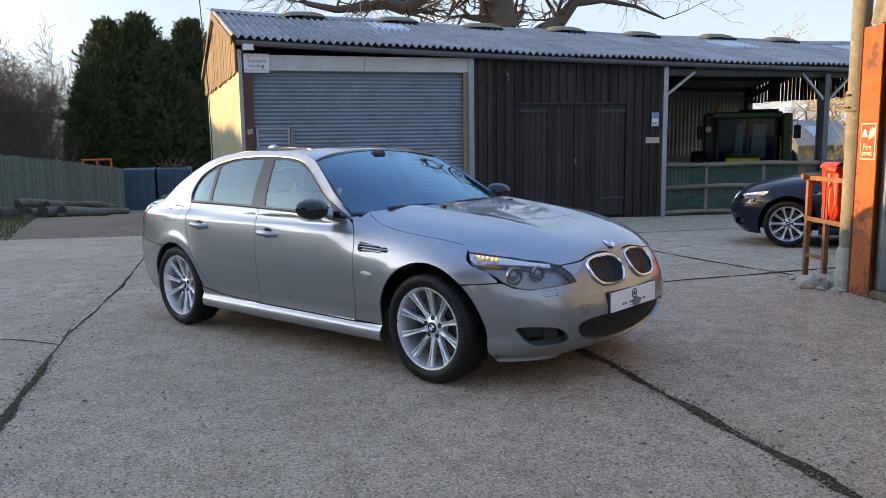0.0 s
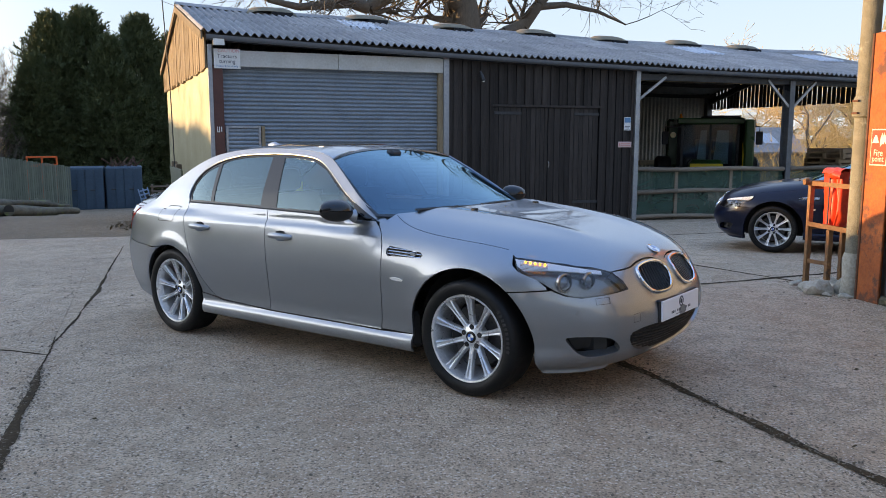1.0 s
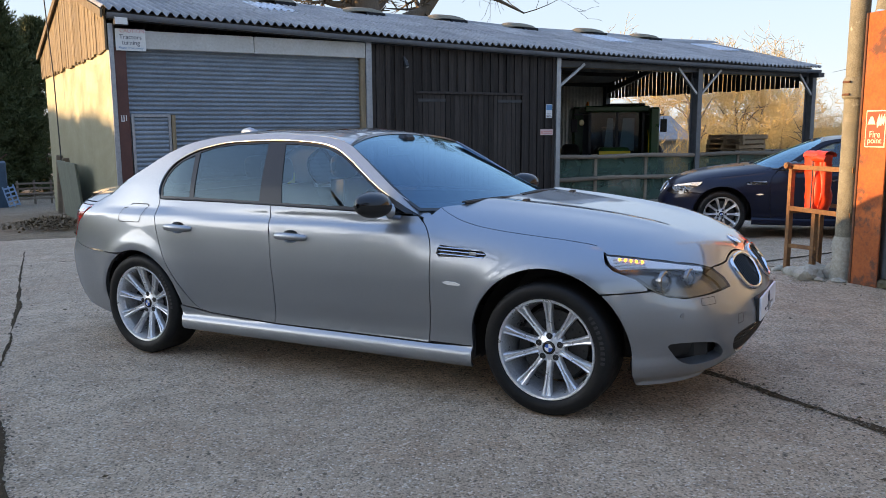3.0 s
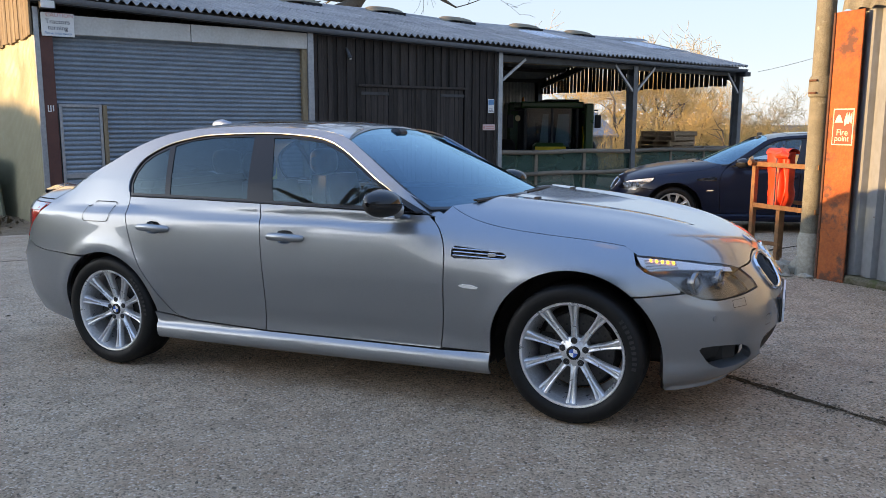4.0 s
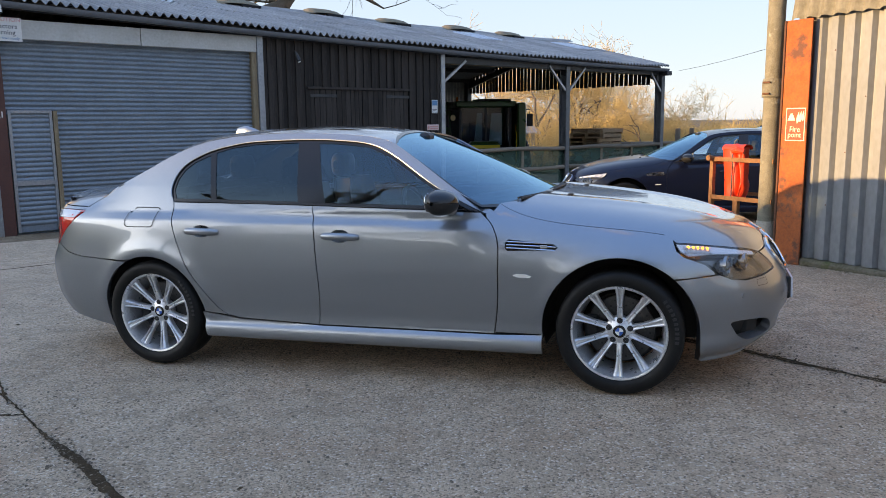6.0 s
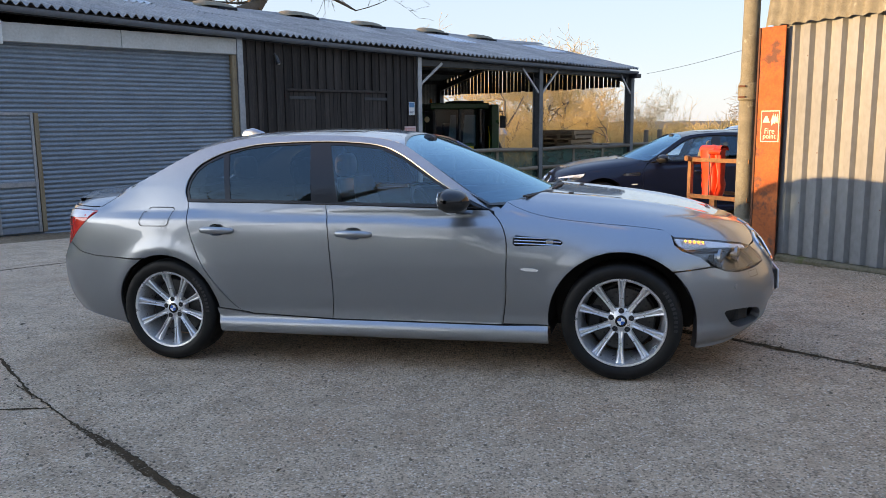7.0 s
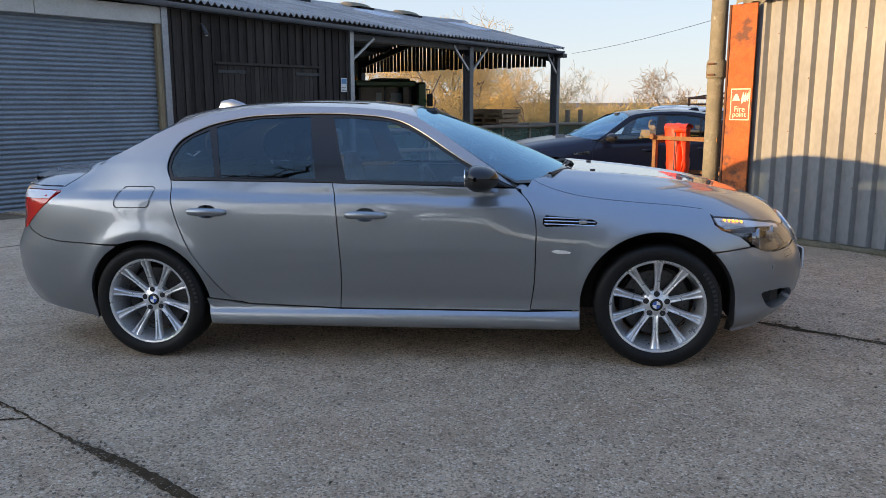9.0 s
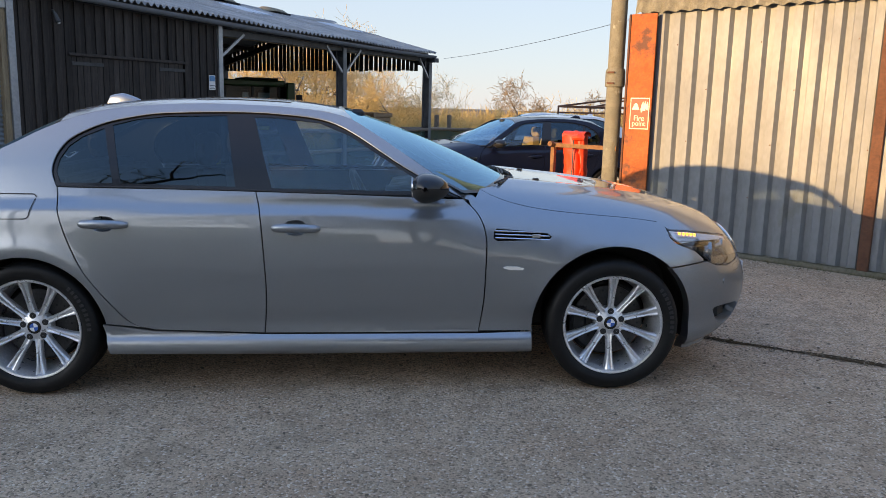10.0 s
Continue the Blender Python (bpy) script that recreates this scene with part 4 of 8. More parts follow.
def conifer(seed, height, radius, m):
    """A tall bushy conifer: feathery sprays of small leaflets, ragged and pointed at the top."""
    rng = np.random.default_rng(seed)
    ns, nl = 2300, 26
    t = rng.random(ns) ** 0.9
    ang = rng.random(ns) * 2 * math.pi
    lump = 1 + 0.16 * np.sin(3 * ang + 7 * t + seed) + 0.12 * np.sin(7 * ang - 13 * t) + 0.12 * np.sin(19 * t + 2 * ang)
    prof = np.clip(1.55 * (1 - t), 0, 1) ** 0.62 * (0.85 + 0.15 * np.minimum(1, t * 5))
    rad = 1.12 * radius * prof * lump * (0.30 + 0.62 * rng.random(ns) ** 0.6)
    c = np.stack([rad * np.cos(ang), rad * np.sin(ang), height * (0.01 + 0.90 * t)], axis=1)
    out = np.stack([np.cos(ang), np.sin(ang), np.zeros(ns)], axis=1)
    d = out * (0.9 - 0.5 * t[:, None]) + np.array([0, 0, 1.0]) * (0.35 + 0.8 * t[:, None]) + rng.normal(0, 0.22, (ns, 3))
    d /= np.linalg.norm(d, axis=1)[:, None]
    ls = (0.75 + 0.85 * rng.random(ns)) * (1 - 0.25 * t) * height / 12
    u = np.tile(np.linspace(0.05, 1, nl), ns)
    cc, dd, ll = np.repeat(c, nl, 0), np.repeat(d, nl, 0), np.repeat(ls, nl)
    n = ns * nl
    pos = cc + dd * (ll * u)[:, None] + np.array([0, 0, -0.22]) * (ll * u * u)[:, None]
    side = np.cross(dd, rng.normal(0, 1, (n, 3)))
    side /= np.linalg.norm(side, axis=1)[:, None] + 1e-9
    ld = dd * 0.75 + side * (0.85 - 0.5 * u)[:, None]
    ld /= np.linalg.norm(ld, axis=1)[:, None]
    nrm = np.cross(ld, rng.normal(0, 1, (n, 3)))
    nrm /= np.linalg.norm(nrm, axis=1)[:, None] + 1e-9
    L = ((0.46 - 0.26 * u) * (0.7 + 0.6 * rng.random(n)))[:, None]
    wid = 0.024 + 0.016 * rng.random((n, 1))
    v = np.stack([pos, pos + ld * L * 0.45 + nrm * wid, pos + ld * L, pos + ld * L * 0.45 - nrm * wid], axis=1).reshape(-1, 3)
    f = (np.arange(n) * 4)[:, None] + np.array([0, 1, 2, 3])
    tree = thing("conifer", "tall dense dark green conifer with ragged top", "tree", m, "conifers behind the yard")
    part("trunk", Geo().tube([(0, 0, -0.5), (0.1, 0, height * 0.5), (0, 0, height * 0.9)], [0.35, 0.2, 0.04], 8), BARK, tree)
    me = bpy.data.meshes.new("crown")
    me.from_pydata(v.tolist(), [], f.tolist())
    part("crown", me, FOLIAGE, tree, "dense feathery evergreen sprays")
    return tree


for sx, sy, h, r, sd in ((-5.3, 58, 12.4, 2.3, 1), (-3.4, 59, 13.0, 2.4, 2), (-0.1, 59, 12.7, 2.2, 3), (2.4, 62, 12.0, 2.9, 4), (-6.2, 56.5, 9.4, 1.5, 6), (-1.9, 57, 10.8, 2.0, 8)):
    conifer(sd, h, r, pose(sx, sy, gz(sx, sy), 0, 0, sd * 40))

# the old oak behind the barn: thick crooked limbs over the ridge
rng = random.Random(21)
big, small = [], []


def limb(points, r0, r1, seed, depth=3):
    rg = random.Random(seed)
    for i in range(len(points) - 1):
        a, b = Vector(points[i]), Vector(points[i + 1])
        ra = r0 + (r1 - r0) * i / (len(points) - 1)
        rb = r0 + (r1 - r0) * (i + 1) / (len(points) - 1)
        big.append((*a, *b, ra, rb))
        if i > 0:
            for _ in range(2):
                nd = Vector((rg.gauss(0, 1), rg.gauss(0, 0.6), rg.uniform(-0.1, 1.0))).normalized()
                branch(rg, big, small, b, nd, rg.uniform(1.2, 2.4), max(0.02, rb * 0.4), depth - 1, 1.3, 0.0, 0.006)


OX, OY = 10.7, 27.0
limb([(OX, OY, -1), (OX - 0.05, OY, 3.0), (OX - 0.1, OY, 5.2), (OX - 0.25, OY, 6.3), (OX - 0.5, OY, 7.8), (OX - 0.4, OY, 9.5)], 0.62, 0.32, 1)
limb([(OX - 0.3, OY, 6.0), (9.4, 26.8, 6.7), (8.4, 26.7, 6.6), (7.4, 26.6, 6.1), (6.9, 26.6, 5.7), (6.3, 26.6, 5.85), (5.7, 26.6, 5.75), (4.6, 26.6, 5.6), (3.6, 26.5, 5.75), (2.9, 26.4, 6.3)], 0.36, 0.05, 2)
limb([(OX + 0.1, OY, 4.2), (12.0, 26.8, 5.1), (12.6, 26.7, 5.4), (13.2, 26.6, 6.2), (13.9, 26.6, 7.0), (15.2, 26.6, 7.3), (16.5, 26.4, 6.9)], 0.34, 0.05, 3)
limb([(13.2, 26.6, 6.1), (14.2, 26.4, 6.2), (15.4, 26.2, 6.0), (16.6, 26.2, 5.6)], 0.14, 0.03, 4)
limb([(OX - 0.3, OY, 6.4), (9.8, 26.5, 7.4), (9.0, 26.4, 8.4), (7.8, 26.3, 9.2)], 0.25, 0.06, 5)
limb([(OX + 0.1, OY, 6.4), (11.6, 26.8, 7.2), (12.6, 26.8, 8.2), (13.4, 26.6, 9.3)], 0.22, 0.06, 6)
oak = thing("oak_tree", "old bare oak with thick crooked limbs behind the barn", "tree", pose(0, 0, 0))
part("trunk", segments_mesh(big, "trunk", 9), BARK, oak, "thick furrowed trunk and limbs")
part("crown", segments_mesh(small, "crown", 3), OAK_TWIG, oak, "fine leafless twigs")

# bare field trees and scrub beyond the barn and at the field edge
tree_a = bare_tree("bare_tree", 31, 7.0, 0.16, 4, "leafless field tree, evening sun painted gold into its twigs", spread=1.15, twig_r=0.010, group="bare trees beyond the yard")
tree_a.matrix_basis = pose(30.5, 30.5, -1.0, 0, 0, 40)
tree_b = bare_tree("bare_tree", 47, 6.5, 0.13, 4, "leafless field tree, evening sun painted gold into its twigs", spread=1.25, stems=2, twig_r=0.010, group="bare trees beyond the yard")
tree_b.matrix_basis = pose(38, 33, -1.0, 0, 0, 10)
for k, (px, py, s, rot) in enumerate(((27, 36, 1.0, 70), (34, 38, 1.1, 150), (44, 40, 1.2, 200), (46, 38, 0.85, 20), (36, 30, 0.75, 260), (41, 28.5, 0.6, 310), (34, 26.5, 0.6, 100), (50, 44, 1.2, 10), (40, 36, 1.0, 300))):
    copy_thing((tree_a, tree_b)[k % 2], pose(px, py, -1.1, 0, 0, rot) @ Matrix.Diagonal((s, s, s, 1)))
tree_c = bare_tree("bare_tree", 12, 9.5, 0.26, 4, "spreading bare oak in the far hedge", spread=1.2, twig_r=0.022, twig=HEDGE_TWIG, group="bare trees beyond the yard")
tree_c.matrix_basis = pose(81, 40, -2.0, 0, 0, 0) @ Matrix.Diagonal((0.78, 0.78, 0.74, 1))
for px, py, s, rot in ((90, 34, 0.8, 90), (110, 30, 0.9, 200), (58, 22, 0.45, 30)):
    copy_thing(tree_c, pose(px, py, -2.0, 0, 0, rot) @ Matrix.Diagonal((s, s, s, 1)))
# winter trees beside the conifers
tree_d = bare_tree("bare_tree", 77, 9.0, 0.17, 4, "leafless tree against the pale evening sky", spread=1.0, stems=3, twig_r=0.012, twig=OAK_TWIG, group="bare trees beside the fence")
tree_d.matrix_basis = pose(-11.6, 52, -1.6, 0, 0, 0)
for px, py, s, rot in ((-14.5, 55, 1.05, 120), (-17.5, 50, 0.95, 220), (-10.2, 60, 0.9, 60), (-21, 46, 1.0, 300), (-14, 66, 1.2, 20), (-25, 52, 1.1, 0), (-24, 6, 0.8, 10), (-33, 8, 0.9, 250), (-22, -16, 0.9, 30)):
    copy_thing(tree_d, pose(px, py, gz(px, py), 0, 0, rot) @ Matrix.Diagonal((s, s, s, 1)))
for px, py, s, rot in ((-10.9, 51, 1.0, 80), (-11.6, 47, 0.95, 330), (-10.2, 56, 1.1, 200)):
    copy_thing(tree_d, pose(px, py, gz(px, py), 0, 0, rot) @ Matrix.Diagonal((0.62 * s, 0.62 * s, s, 1)))

# tall bare trees across the yard to the west, mirrored in the saloon's windows
big, small = [], []
WX, WY = -14.5, 7.0
limb([(WX, WY, -0.5), (WX + 0.2, WY, 3.0), (WX + 0.5, WY - 0.1, 6.2), (WX + 1.0, WY - 0.3, 9.0), (WX + 1.2, WY - 0.2, 12.0)], 0.45, 0.16, 51, 3)
limb([(WX + 0.6, WY, 6.6), (WX + 2.2, WY - 0.6, 8.4), (WX + 3.8, WY - 1.0, 9.3), (WX + 5.2, WY - 1.6, 9.7), (WX + 6.4, WY - 2.6, 9.9)], 0.26, 0.05, 52, 2)
limb([(WX + 0.8, WY, 8.6), (WX + 0.4, WY + 1.8, 10.4), (WX + 0.6, WY + 3.6, 11.5)], 0.20, 0.05, 53, 3)
wtree = thing("ash_tree", "tall bare ash with an arching bough across the yard", "tree", pose(0, 0, 0))
part("trunk", segments_mesh(big, "trunk", 9), BARK, wtree, "grey trunk and arching bough")
part("crown", segments_mesh(small, "crown", 3), OAK_TWIG, wtree, "fine leafless twigs")
for px, py, s, rot in ((-15.5, 1.0, 1.45, 40), (-16.0, -5.0, 1.5, 140), (-15.0, -11.0, 1.4, 260)):
    copy_thing(tree_d, pose(px, py, gz(px, py), 0, 0, rot) @ Matrix.Diagonal((s, s, s, 1)))


def scrub(name, seed, area, count, height, twig, label, r=0.012):
    """Hedge and scrub too dense to count, as one object."""
    rg = random.Random(seed)
    segs = []
    for _ in range(count):
        px, py = area(rg)
        h = height * rg.uniform(0.5, 1.15) * (0.75 + 0.5 * abs(noise.noise((px * 0.09, py * 0.09, seed))) * 2)
        p = Vector((px, py, gz(px, py) - 0.4))
        d = Vector((rg.gauss(0, 0.25), rg.gauss(0, 0.25), 1)).normalized()
        for i in range(4):
            q = p + d * h / 4
            segs.append((*p, *q, r * (1.6 - 0.3 * i), r * (1.3 - 0.3 * i)))
            for _ in range(3):
                e = (d + Vector((rg.gauss(0, 0.7), rg.gauss(0, 0.7), rg.gauss(0.2, 0.4)))).normalized()
                q2 = q + e * h * rg.uniform(0.12, 0.3)
                segs.append((*q, *q2, r * 0.8, r * 0.5))
                e2 = (e + Vector((rg.gauss(0, 0.6), rg.gauss(0, 0.6), rg.gauss(0.3, 0.4)))).normalized()
                segs.append((*q2, *(q2 + e2 * h * 0.14), r * 0.5, r * 0.3))
            p = q
            d = (d + Vector((rg.gauss(0, 0.2), rg.gauss(0, 0.2), 0.1))).normalized()
    ob = part(name, segments_mesh(segs, name, 3), twig, None, label)
    return tagged(ob, category="hedge", kind="stuff")


scrub("hedge_scrub", 5, lambda g: (g.uniform(24, 58), g.uniform(26, 44)), 1700, 2.2, SUN_TWIG, "tangled winter scrub behind the barn, sun's gold put into its colour")
scrub("far_hedge", 6, lambda g: (g.uniform(60, 170), g.uniform(10, 95)), 1800, 2.4, SUN_TWIG, "distant brown winter hedgerows", 0.03)
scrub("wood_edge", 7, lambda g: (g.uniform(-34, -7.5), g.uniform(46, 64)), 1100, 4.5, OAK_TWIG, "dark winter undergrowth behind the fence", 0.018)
# far woodland that closes the view all round
rg = random.Random(9)
segs = []
for k in range(2600):
    a = rg.uniform(0, 2 * math.pi)
    dist = rg.uniform(150, 240)
    px, py = dist * math.cos(a), dist * math.sin(a)
    if -math.pi < a < -0.6 or a > 2.0:
        dist = rg.uniform(70, 110)
        px, py = dist * math.cos(a), dist * math.sin(a)
    h = rg.uniform(3, 6.5) * (0.7 + 0.6 * abs(noise.noise((math.cos(a) * 4, math.sin(a) * 4, 0))))
    for _ in range(7):
        d = Vector((rg.gauss(0, 0.4), rg.gauss(0, 0.4), 1)).normalized()
        s = Vector((px + rg.gauss(0, 1), py + rg.gauss(0, 1), -2.5 + rg.uniform(0, 0.5) * h))
        segs.append((*s, *(s + d * h * rg.uniform(0.3, 0.7)), 0.16, 0.03))
far = part("far_wood", segments_mesh(segs, "far_wood", 3), SUN_TWIG, None, "distant band of leafless woodland")
tagged(far, category="wood", kind="stuff")

# tall hedge far west, unseen, added to shade the yard from the setting sun
rows = []
hb, hd, hn = Vector((-35.0, 22.0, 0)), Vector((0.40, 0.92, 0)), Vector((-0.92, 0.40, 0))
for k in range(161):
    u = -48 + 0.5 * k
    p = hb + hd * u
    top = 5.55 + 0.30 * noise.noise((u * 0.35, 0, 2)) + 0.16 * noise.noise((u * 1.7, 0, 8))
    prof = [(-1.7, -2.0), (-1.6, 2.0), (-1.3, top - 1.0), (-0.6, top - 0.25), (0.0, top), (0.6, top - 0.25), (1.3, top - 1.0), (1.6, 2.0), (1.7, -2.0)]
    rows.append([tuple(p + hn * (o + 0.25 * noise.noise((u, z, 4))) + Vector((0, 0, z))) for o, z in prof])
q = Geo()
q.grid(rows)
# light twig colour keeps its reflection in the bodywork bright
tagged(part("tall_hedge", q, SUN_TWIG, None, "tall brown hedge, unseen, added to shade the yard from the low sun", fix=False), category="hedge", kind="stuff")


# ---- signs and fittings on the barn ----
def letters(body, size, m, mat, parent, name="lettering"):
    cu = bpy.data.curves.new("text", "FONT")
    cu.body, cu.size, cu.align_x, cu.extrude = body, size, "CENTER", 0.0015
    ob = bpy.data.objects.new("text", cu)
    scene.collection.objects.link(ob)
    dg = bpy.context.evaluated_depsgraph_get()
    me = bpy.data.meshes.new_from_object(ob.evaluated_get(dg))
    bpy.data.objects.remove(ob)
    bpy.data.curves.remove(cu)
    me.name = name
    me.transform(m)
    me.materials.clear()
    return part(name, me, mat, parent)


def board(name, label, m, w, h, mat, thick=0.006):
    """A flat sign: local x across, z up, facing -y."""
    sign = thing(name, label, "sign", m)
    part("board", Geo().box((-w / 2, 0, 0), (w / 2, thick, h), 0.002), mat, sign)
    return sign


def bars(parent, rows, mat, y=-0.0025):
    for x0, x1, z0, z1 in rows:
        part("printed_bar", Geo().box((x0, y, z0), (x1, 0.0, z1), 0.0005), mat, parent)


FACE = pose(0, -0.002, 0, 90, 0, 0)
sg = board("tractor_sign", "white weathered sign warning of tractors turning", pose(1.135, YF - 0.075, 2.68), 0.46, 0.345, SIGN_WHITE)
letters("CAUTION", 0.085, Matrix.Translation((0.03, -0.002, 0.285)) @ pose(0, 0, 0, 90), INK_RED, sg)
letters("Tractors", 0.098, Matrix.Translation((0, -0.002, 0.185)) @ pose(0, 0, 0, 90), INK, sg)
letters("turning", 0.098, Matrix.Translation((0, -0.002, 0.095)) @ pose(0, 0, 0, 90), INK, sg)
letters("Please drive slowly", 0.05, Matrix.Translation((0, -0.002, 0.028)) @ pose(0, 0, 0, 90), INK_BLUE, sg)
fl = thing("floodlight", "small white floodlight fixed under the eaves", "lamp", pose(0.99, YF - 0.18, 3.06))
part("housing", Geo().box((-0.11, -0.03, 0.0), (0.11, 0.03, 0.15), 0.012), DARK_STEEL, fl)
part("lens", Geo().box((-0.095, -0.036, 0.015), (0.095, -0.028, 0.135), 0.004), SIGN_WHITE, fl, "pale glass lens")
part("bracket", Geo().box((-0.02, 0.03, 0.05), (0.02, 0.16, 0.08)), DARK_STEEL, fl)
um = thing("unit_mark", "small white painted mark on the post", "sign", pose(0.965, YF - 0.043, 1.56))
bars(um, ((-0.045, -0.03, 0, 0.09), (-0.01, 0.005, 0, 0.09), (-0.045, 0.005, -0.012, 0.003), (0.025, 0.042, 0, 0.09)), SIGN_WHITE, -0.004)
wl = thing("wall_light", "small dark spotlight on the boards, its glint painted as a white lens", "lamp", pose(6.10, YF - 0.03, 2.62))
part("arm", Geo().tube([(0, 0, 0.16), (-0.02, -0.06, 0.15), (-0.02, -0.09, 0.08)], 0.02, 8), DARK_STEEL, wl, smooth=True)
part("head", Geo().tube([(-0.02, -0.08, 0.12), (0.01, -0.13, -0.02), (0.012, -0.135, -0.04)], [0.03, 0.045, 0.03], 10), DARK_STEEL, wl, "dark lamp head", smooth=True)
# white lens stands in for the bright glint on the dark head
part("lens", Geo().tube([(0.012, -0.135, -0.04), (0.013, -0.138, -0.05)], [0.028, 0.024], 10), SIGN_WHITE, wl, "white lens painted in for a glint", smooth=True)
part("sensor", Geo().box((0.02, -0.075, 0.02), (0.05, -0.045, 0.09), 0.006), SIGN_WHITE, wl, "small white sensor")
nt = board("notice", "white paper notice with blue print on the boards", pose(9.625, YF - 0.025, 1.62), 0.17, 0.29, SIGN_WHITE, 0.004)
bars(nt, ((-0.07, 0.07, 0.02, 0.03), (-0.07, 0.04, 0.05, 0.06), (-0.07, 0.06, 0.08, 0.09)), INK)
part("print_block", Geo().box((-0.075, -0.002, 0.17), (0.075, 0, 0.275), 0.0005), INK_BLUE, nt)
pk = board("warning_plate", "small pale pink warning plate on the boards", pose(9.57, YF - 0.025, 1.25), 0.34, 0.125, plain("pale_pink", (0.62, 0.42, 0.40), 0.5), 0.004)
bars(pk, ((-0.09, 0.14, 0.03, 0.045), (-0.09, 0.14, 0.07, 0.09), (-0.15, -0.11, 0.03, 0.09)), INK_RED)

# ---- fire point by the shed ----
fp = board("fire_sign", "red fire point sign on the rusty column", SHED @ pose(0.125, -0.079, 1.22), 0.215, 0.315, LUMINOUS, 0.004)
part("red_panel", Geo().box((-0.098, -0.0025, 0.01), (0.098, 0, 0.305), 0.0005), SIGN_RED, fp)
letters("Fire", 0.078, Matrix.Translation((0, -0.003, 0.085)) @ pose(0, 0, 0, 90), LUMINOUS, fp)
letters("point", 0.072, Matrix.Translation((0, -0.003, 0.035)) @ pose(0, 0, 0, 90), LUMINOUS, fp)
helmet = [(-0.085 + 0.085 * t, 0.195) for t in (0, 1)] + [(-0.005, 0.205), (-0.018, 0.235), (-0.034, 0.262), (-0.052, 0.262), (-0.068, 0.235), (-0.08, 0.205)]
part("helmet_symbol", Geo().prism(helmet, (0, -0.004, 0), (1, 0, 0), (0, 0, 1), (0, 0.002, 0)), LUMINOUS, fp)
for k in range(3):
    o = 0.02 + 0.025 * k
    fl_ = [(o, 0.165 + 0.02 * k), (o + 0.018, 0.185), (o + 0.026, 0.225), (o + 0.018, 0.285), (o + 0.002, 0.245), (o - 0.008, 0.205)]
    part("flame_symbol", Geo().prism(fl_, (0, -0.004, 0), (1, 0, 0), (0, 0, 1), (0, 0.002, 0)), LUMINOUS, fp)

stand = thing("steel_stand", "rusty angle-iron stand beside the cement pipe", "stand", SHED @ pose(0, 0, 0))
STAND_MAT = material("ochre_rusted_angle", (0.30, 0.13, 0.045), 0.8, second=(0.15, 0.07, 0.035), scale=8, detail=40, bump=0.3, third=(0.10, 0.05, 0.03), patch=0.02)


def angle_bar(name, a, b, w=0.045, side=(0, 1, 0)):
    a, b = Vector(a), Vector(b)
    d = (b - a).normalized()
    s1 = Vector(side).normalized()
    s2 = d.cross(s1).normalized()
    q = Geo()
    t = 0.006
    q.prism([(0, 0), (w, 0), (w, t), (t, t), (t, w), (0, w)], a, s1, s2, b - a)
    part(name, q, STAND_MAT, stand)


angle_bar("leg", (-0.93, -0.02, -0.05), (-0.93, -0.02, 1.0))
angle_bar("leg", (-0.93, 0.36, -0.08), (-0.93, 0.36, 1.0))
angle_bar("short_leg", (-0.58, -0.02, 0.08), (-0.58, -0.02, 0.57))
angle_bar("rail", (-0.95, -0.02, 0.985), (-0.15, -0.02, 0.985), 0.045)
angle_bar("rail", (-0.95, -0.02, 0.575), (-0.15, -0.02, 0.575), 0.045)
angle_bar("rail", (-0.93, 0.36, 0.60), (-0.15, 0.36, 0.60), 0.04)
angle_bar("cross_rail", (-0.93, 0.0, 0.99), (-0.93, 0.38, 0.99), 0.04, (1, 0, 0))
angle_bar("cross_rail", (-0.93, 0.0, 0.585), (-0.93, 0.38, 0.585), 0.04, (1, 0, 0))
angle_bar("brace", (-0.93, -0.01, 0.20), (-0.56, -0.01, 0.22), 0.04)
part("knob", Geo().tube([(-0.935, -0.05, 1.015), (-0.935, 0.40, 1.015)], [0.022, 0.022], 10), STAND_MAT, stand, smooth=True)
part("knob", Geo().lathe([(0.001, -0.055), (0.03, -0.05), (0.036, -0.025), (0.03, 0.0), (0.001, 0.005)], 12, "y"), STAND_MAT, stand, smooth=True).matrix_basis = pose(-0.95, -0.03, 1.02)

# red cover: a creased, folded bag over the extinguisher
bag = thing("extinguisher_cover", "bright red vinyl cover hanging on the stand", "fire extinguisher", SHED @ pose(-0.76, 0.15, 0.592))
q = Geo()
rows = []
for j in range(19):
    t = j / 18
    z = 0.54 * t
    wx = 0.112 + 0.012 * math.sin(t * 7) * (1 - t) + 0.045 * t
    wy = 0.085 - 0.02 * t
    row = []
    for i in range(61):
        a = 2 * math.pi * i / 60
        crease = 1 + 0.09 * noise.noise((math.cos(a) * 2.2, math.sin(a) * 2.2, z * 7)) + 0.05 * noise.noise((math.cos(a) * 6, math.sin(a) * 6, z * 16))
        c, s = math.cos(a), math.sin(a)
        c, s = math.copysign(abs(c) ** 0.7, c), math.copysign(abs(s) ** 0.7, s)
        fold = 0.055 * math.exp(-(((wx * c - 0.055 - 0.02 * math.sin(t * 4)) / 0.014) ** 2)) * (s < 0)
        row.append((wx * c * crease + 0.015 * math.sin(t * 5), wy * s * crease + fold, z))
    rows.append(row)
rows.insert(0, [(0, 0, 0.0)] * 61)
rows.append([(0.02, 0, 0.55)] * 61)
q.grid(rows)
part("cover", q, RED_VINYL, bag, smooth=60)
q = Geo()
rows = []
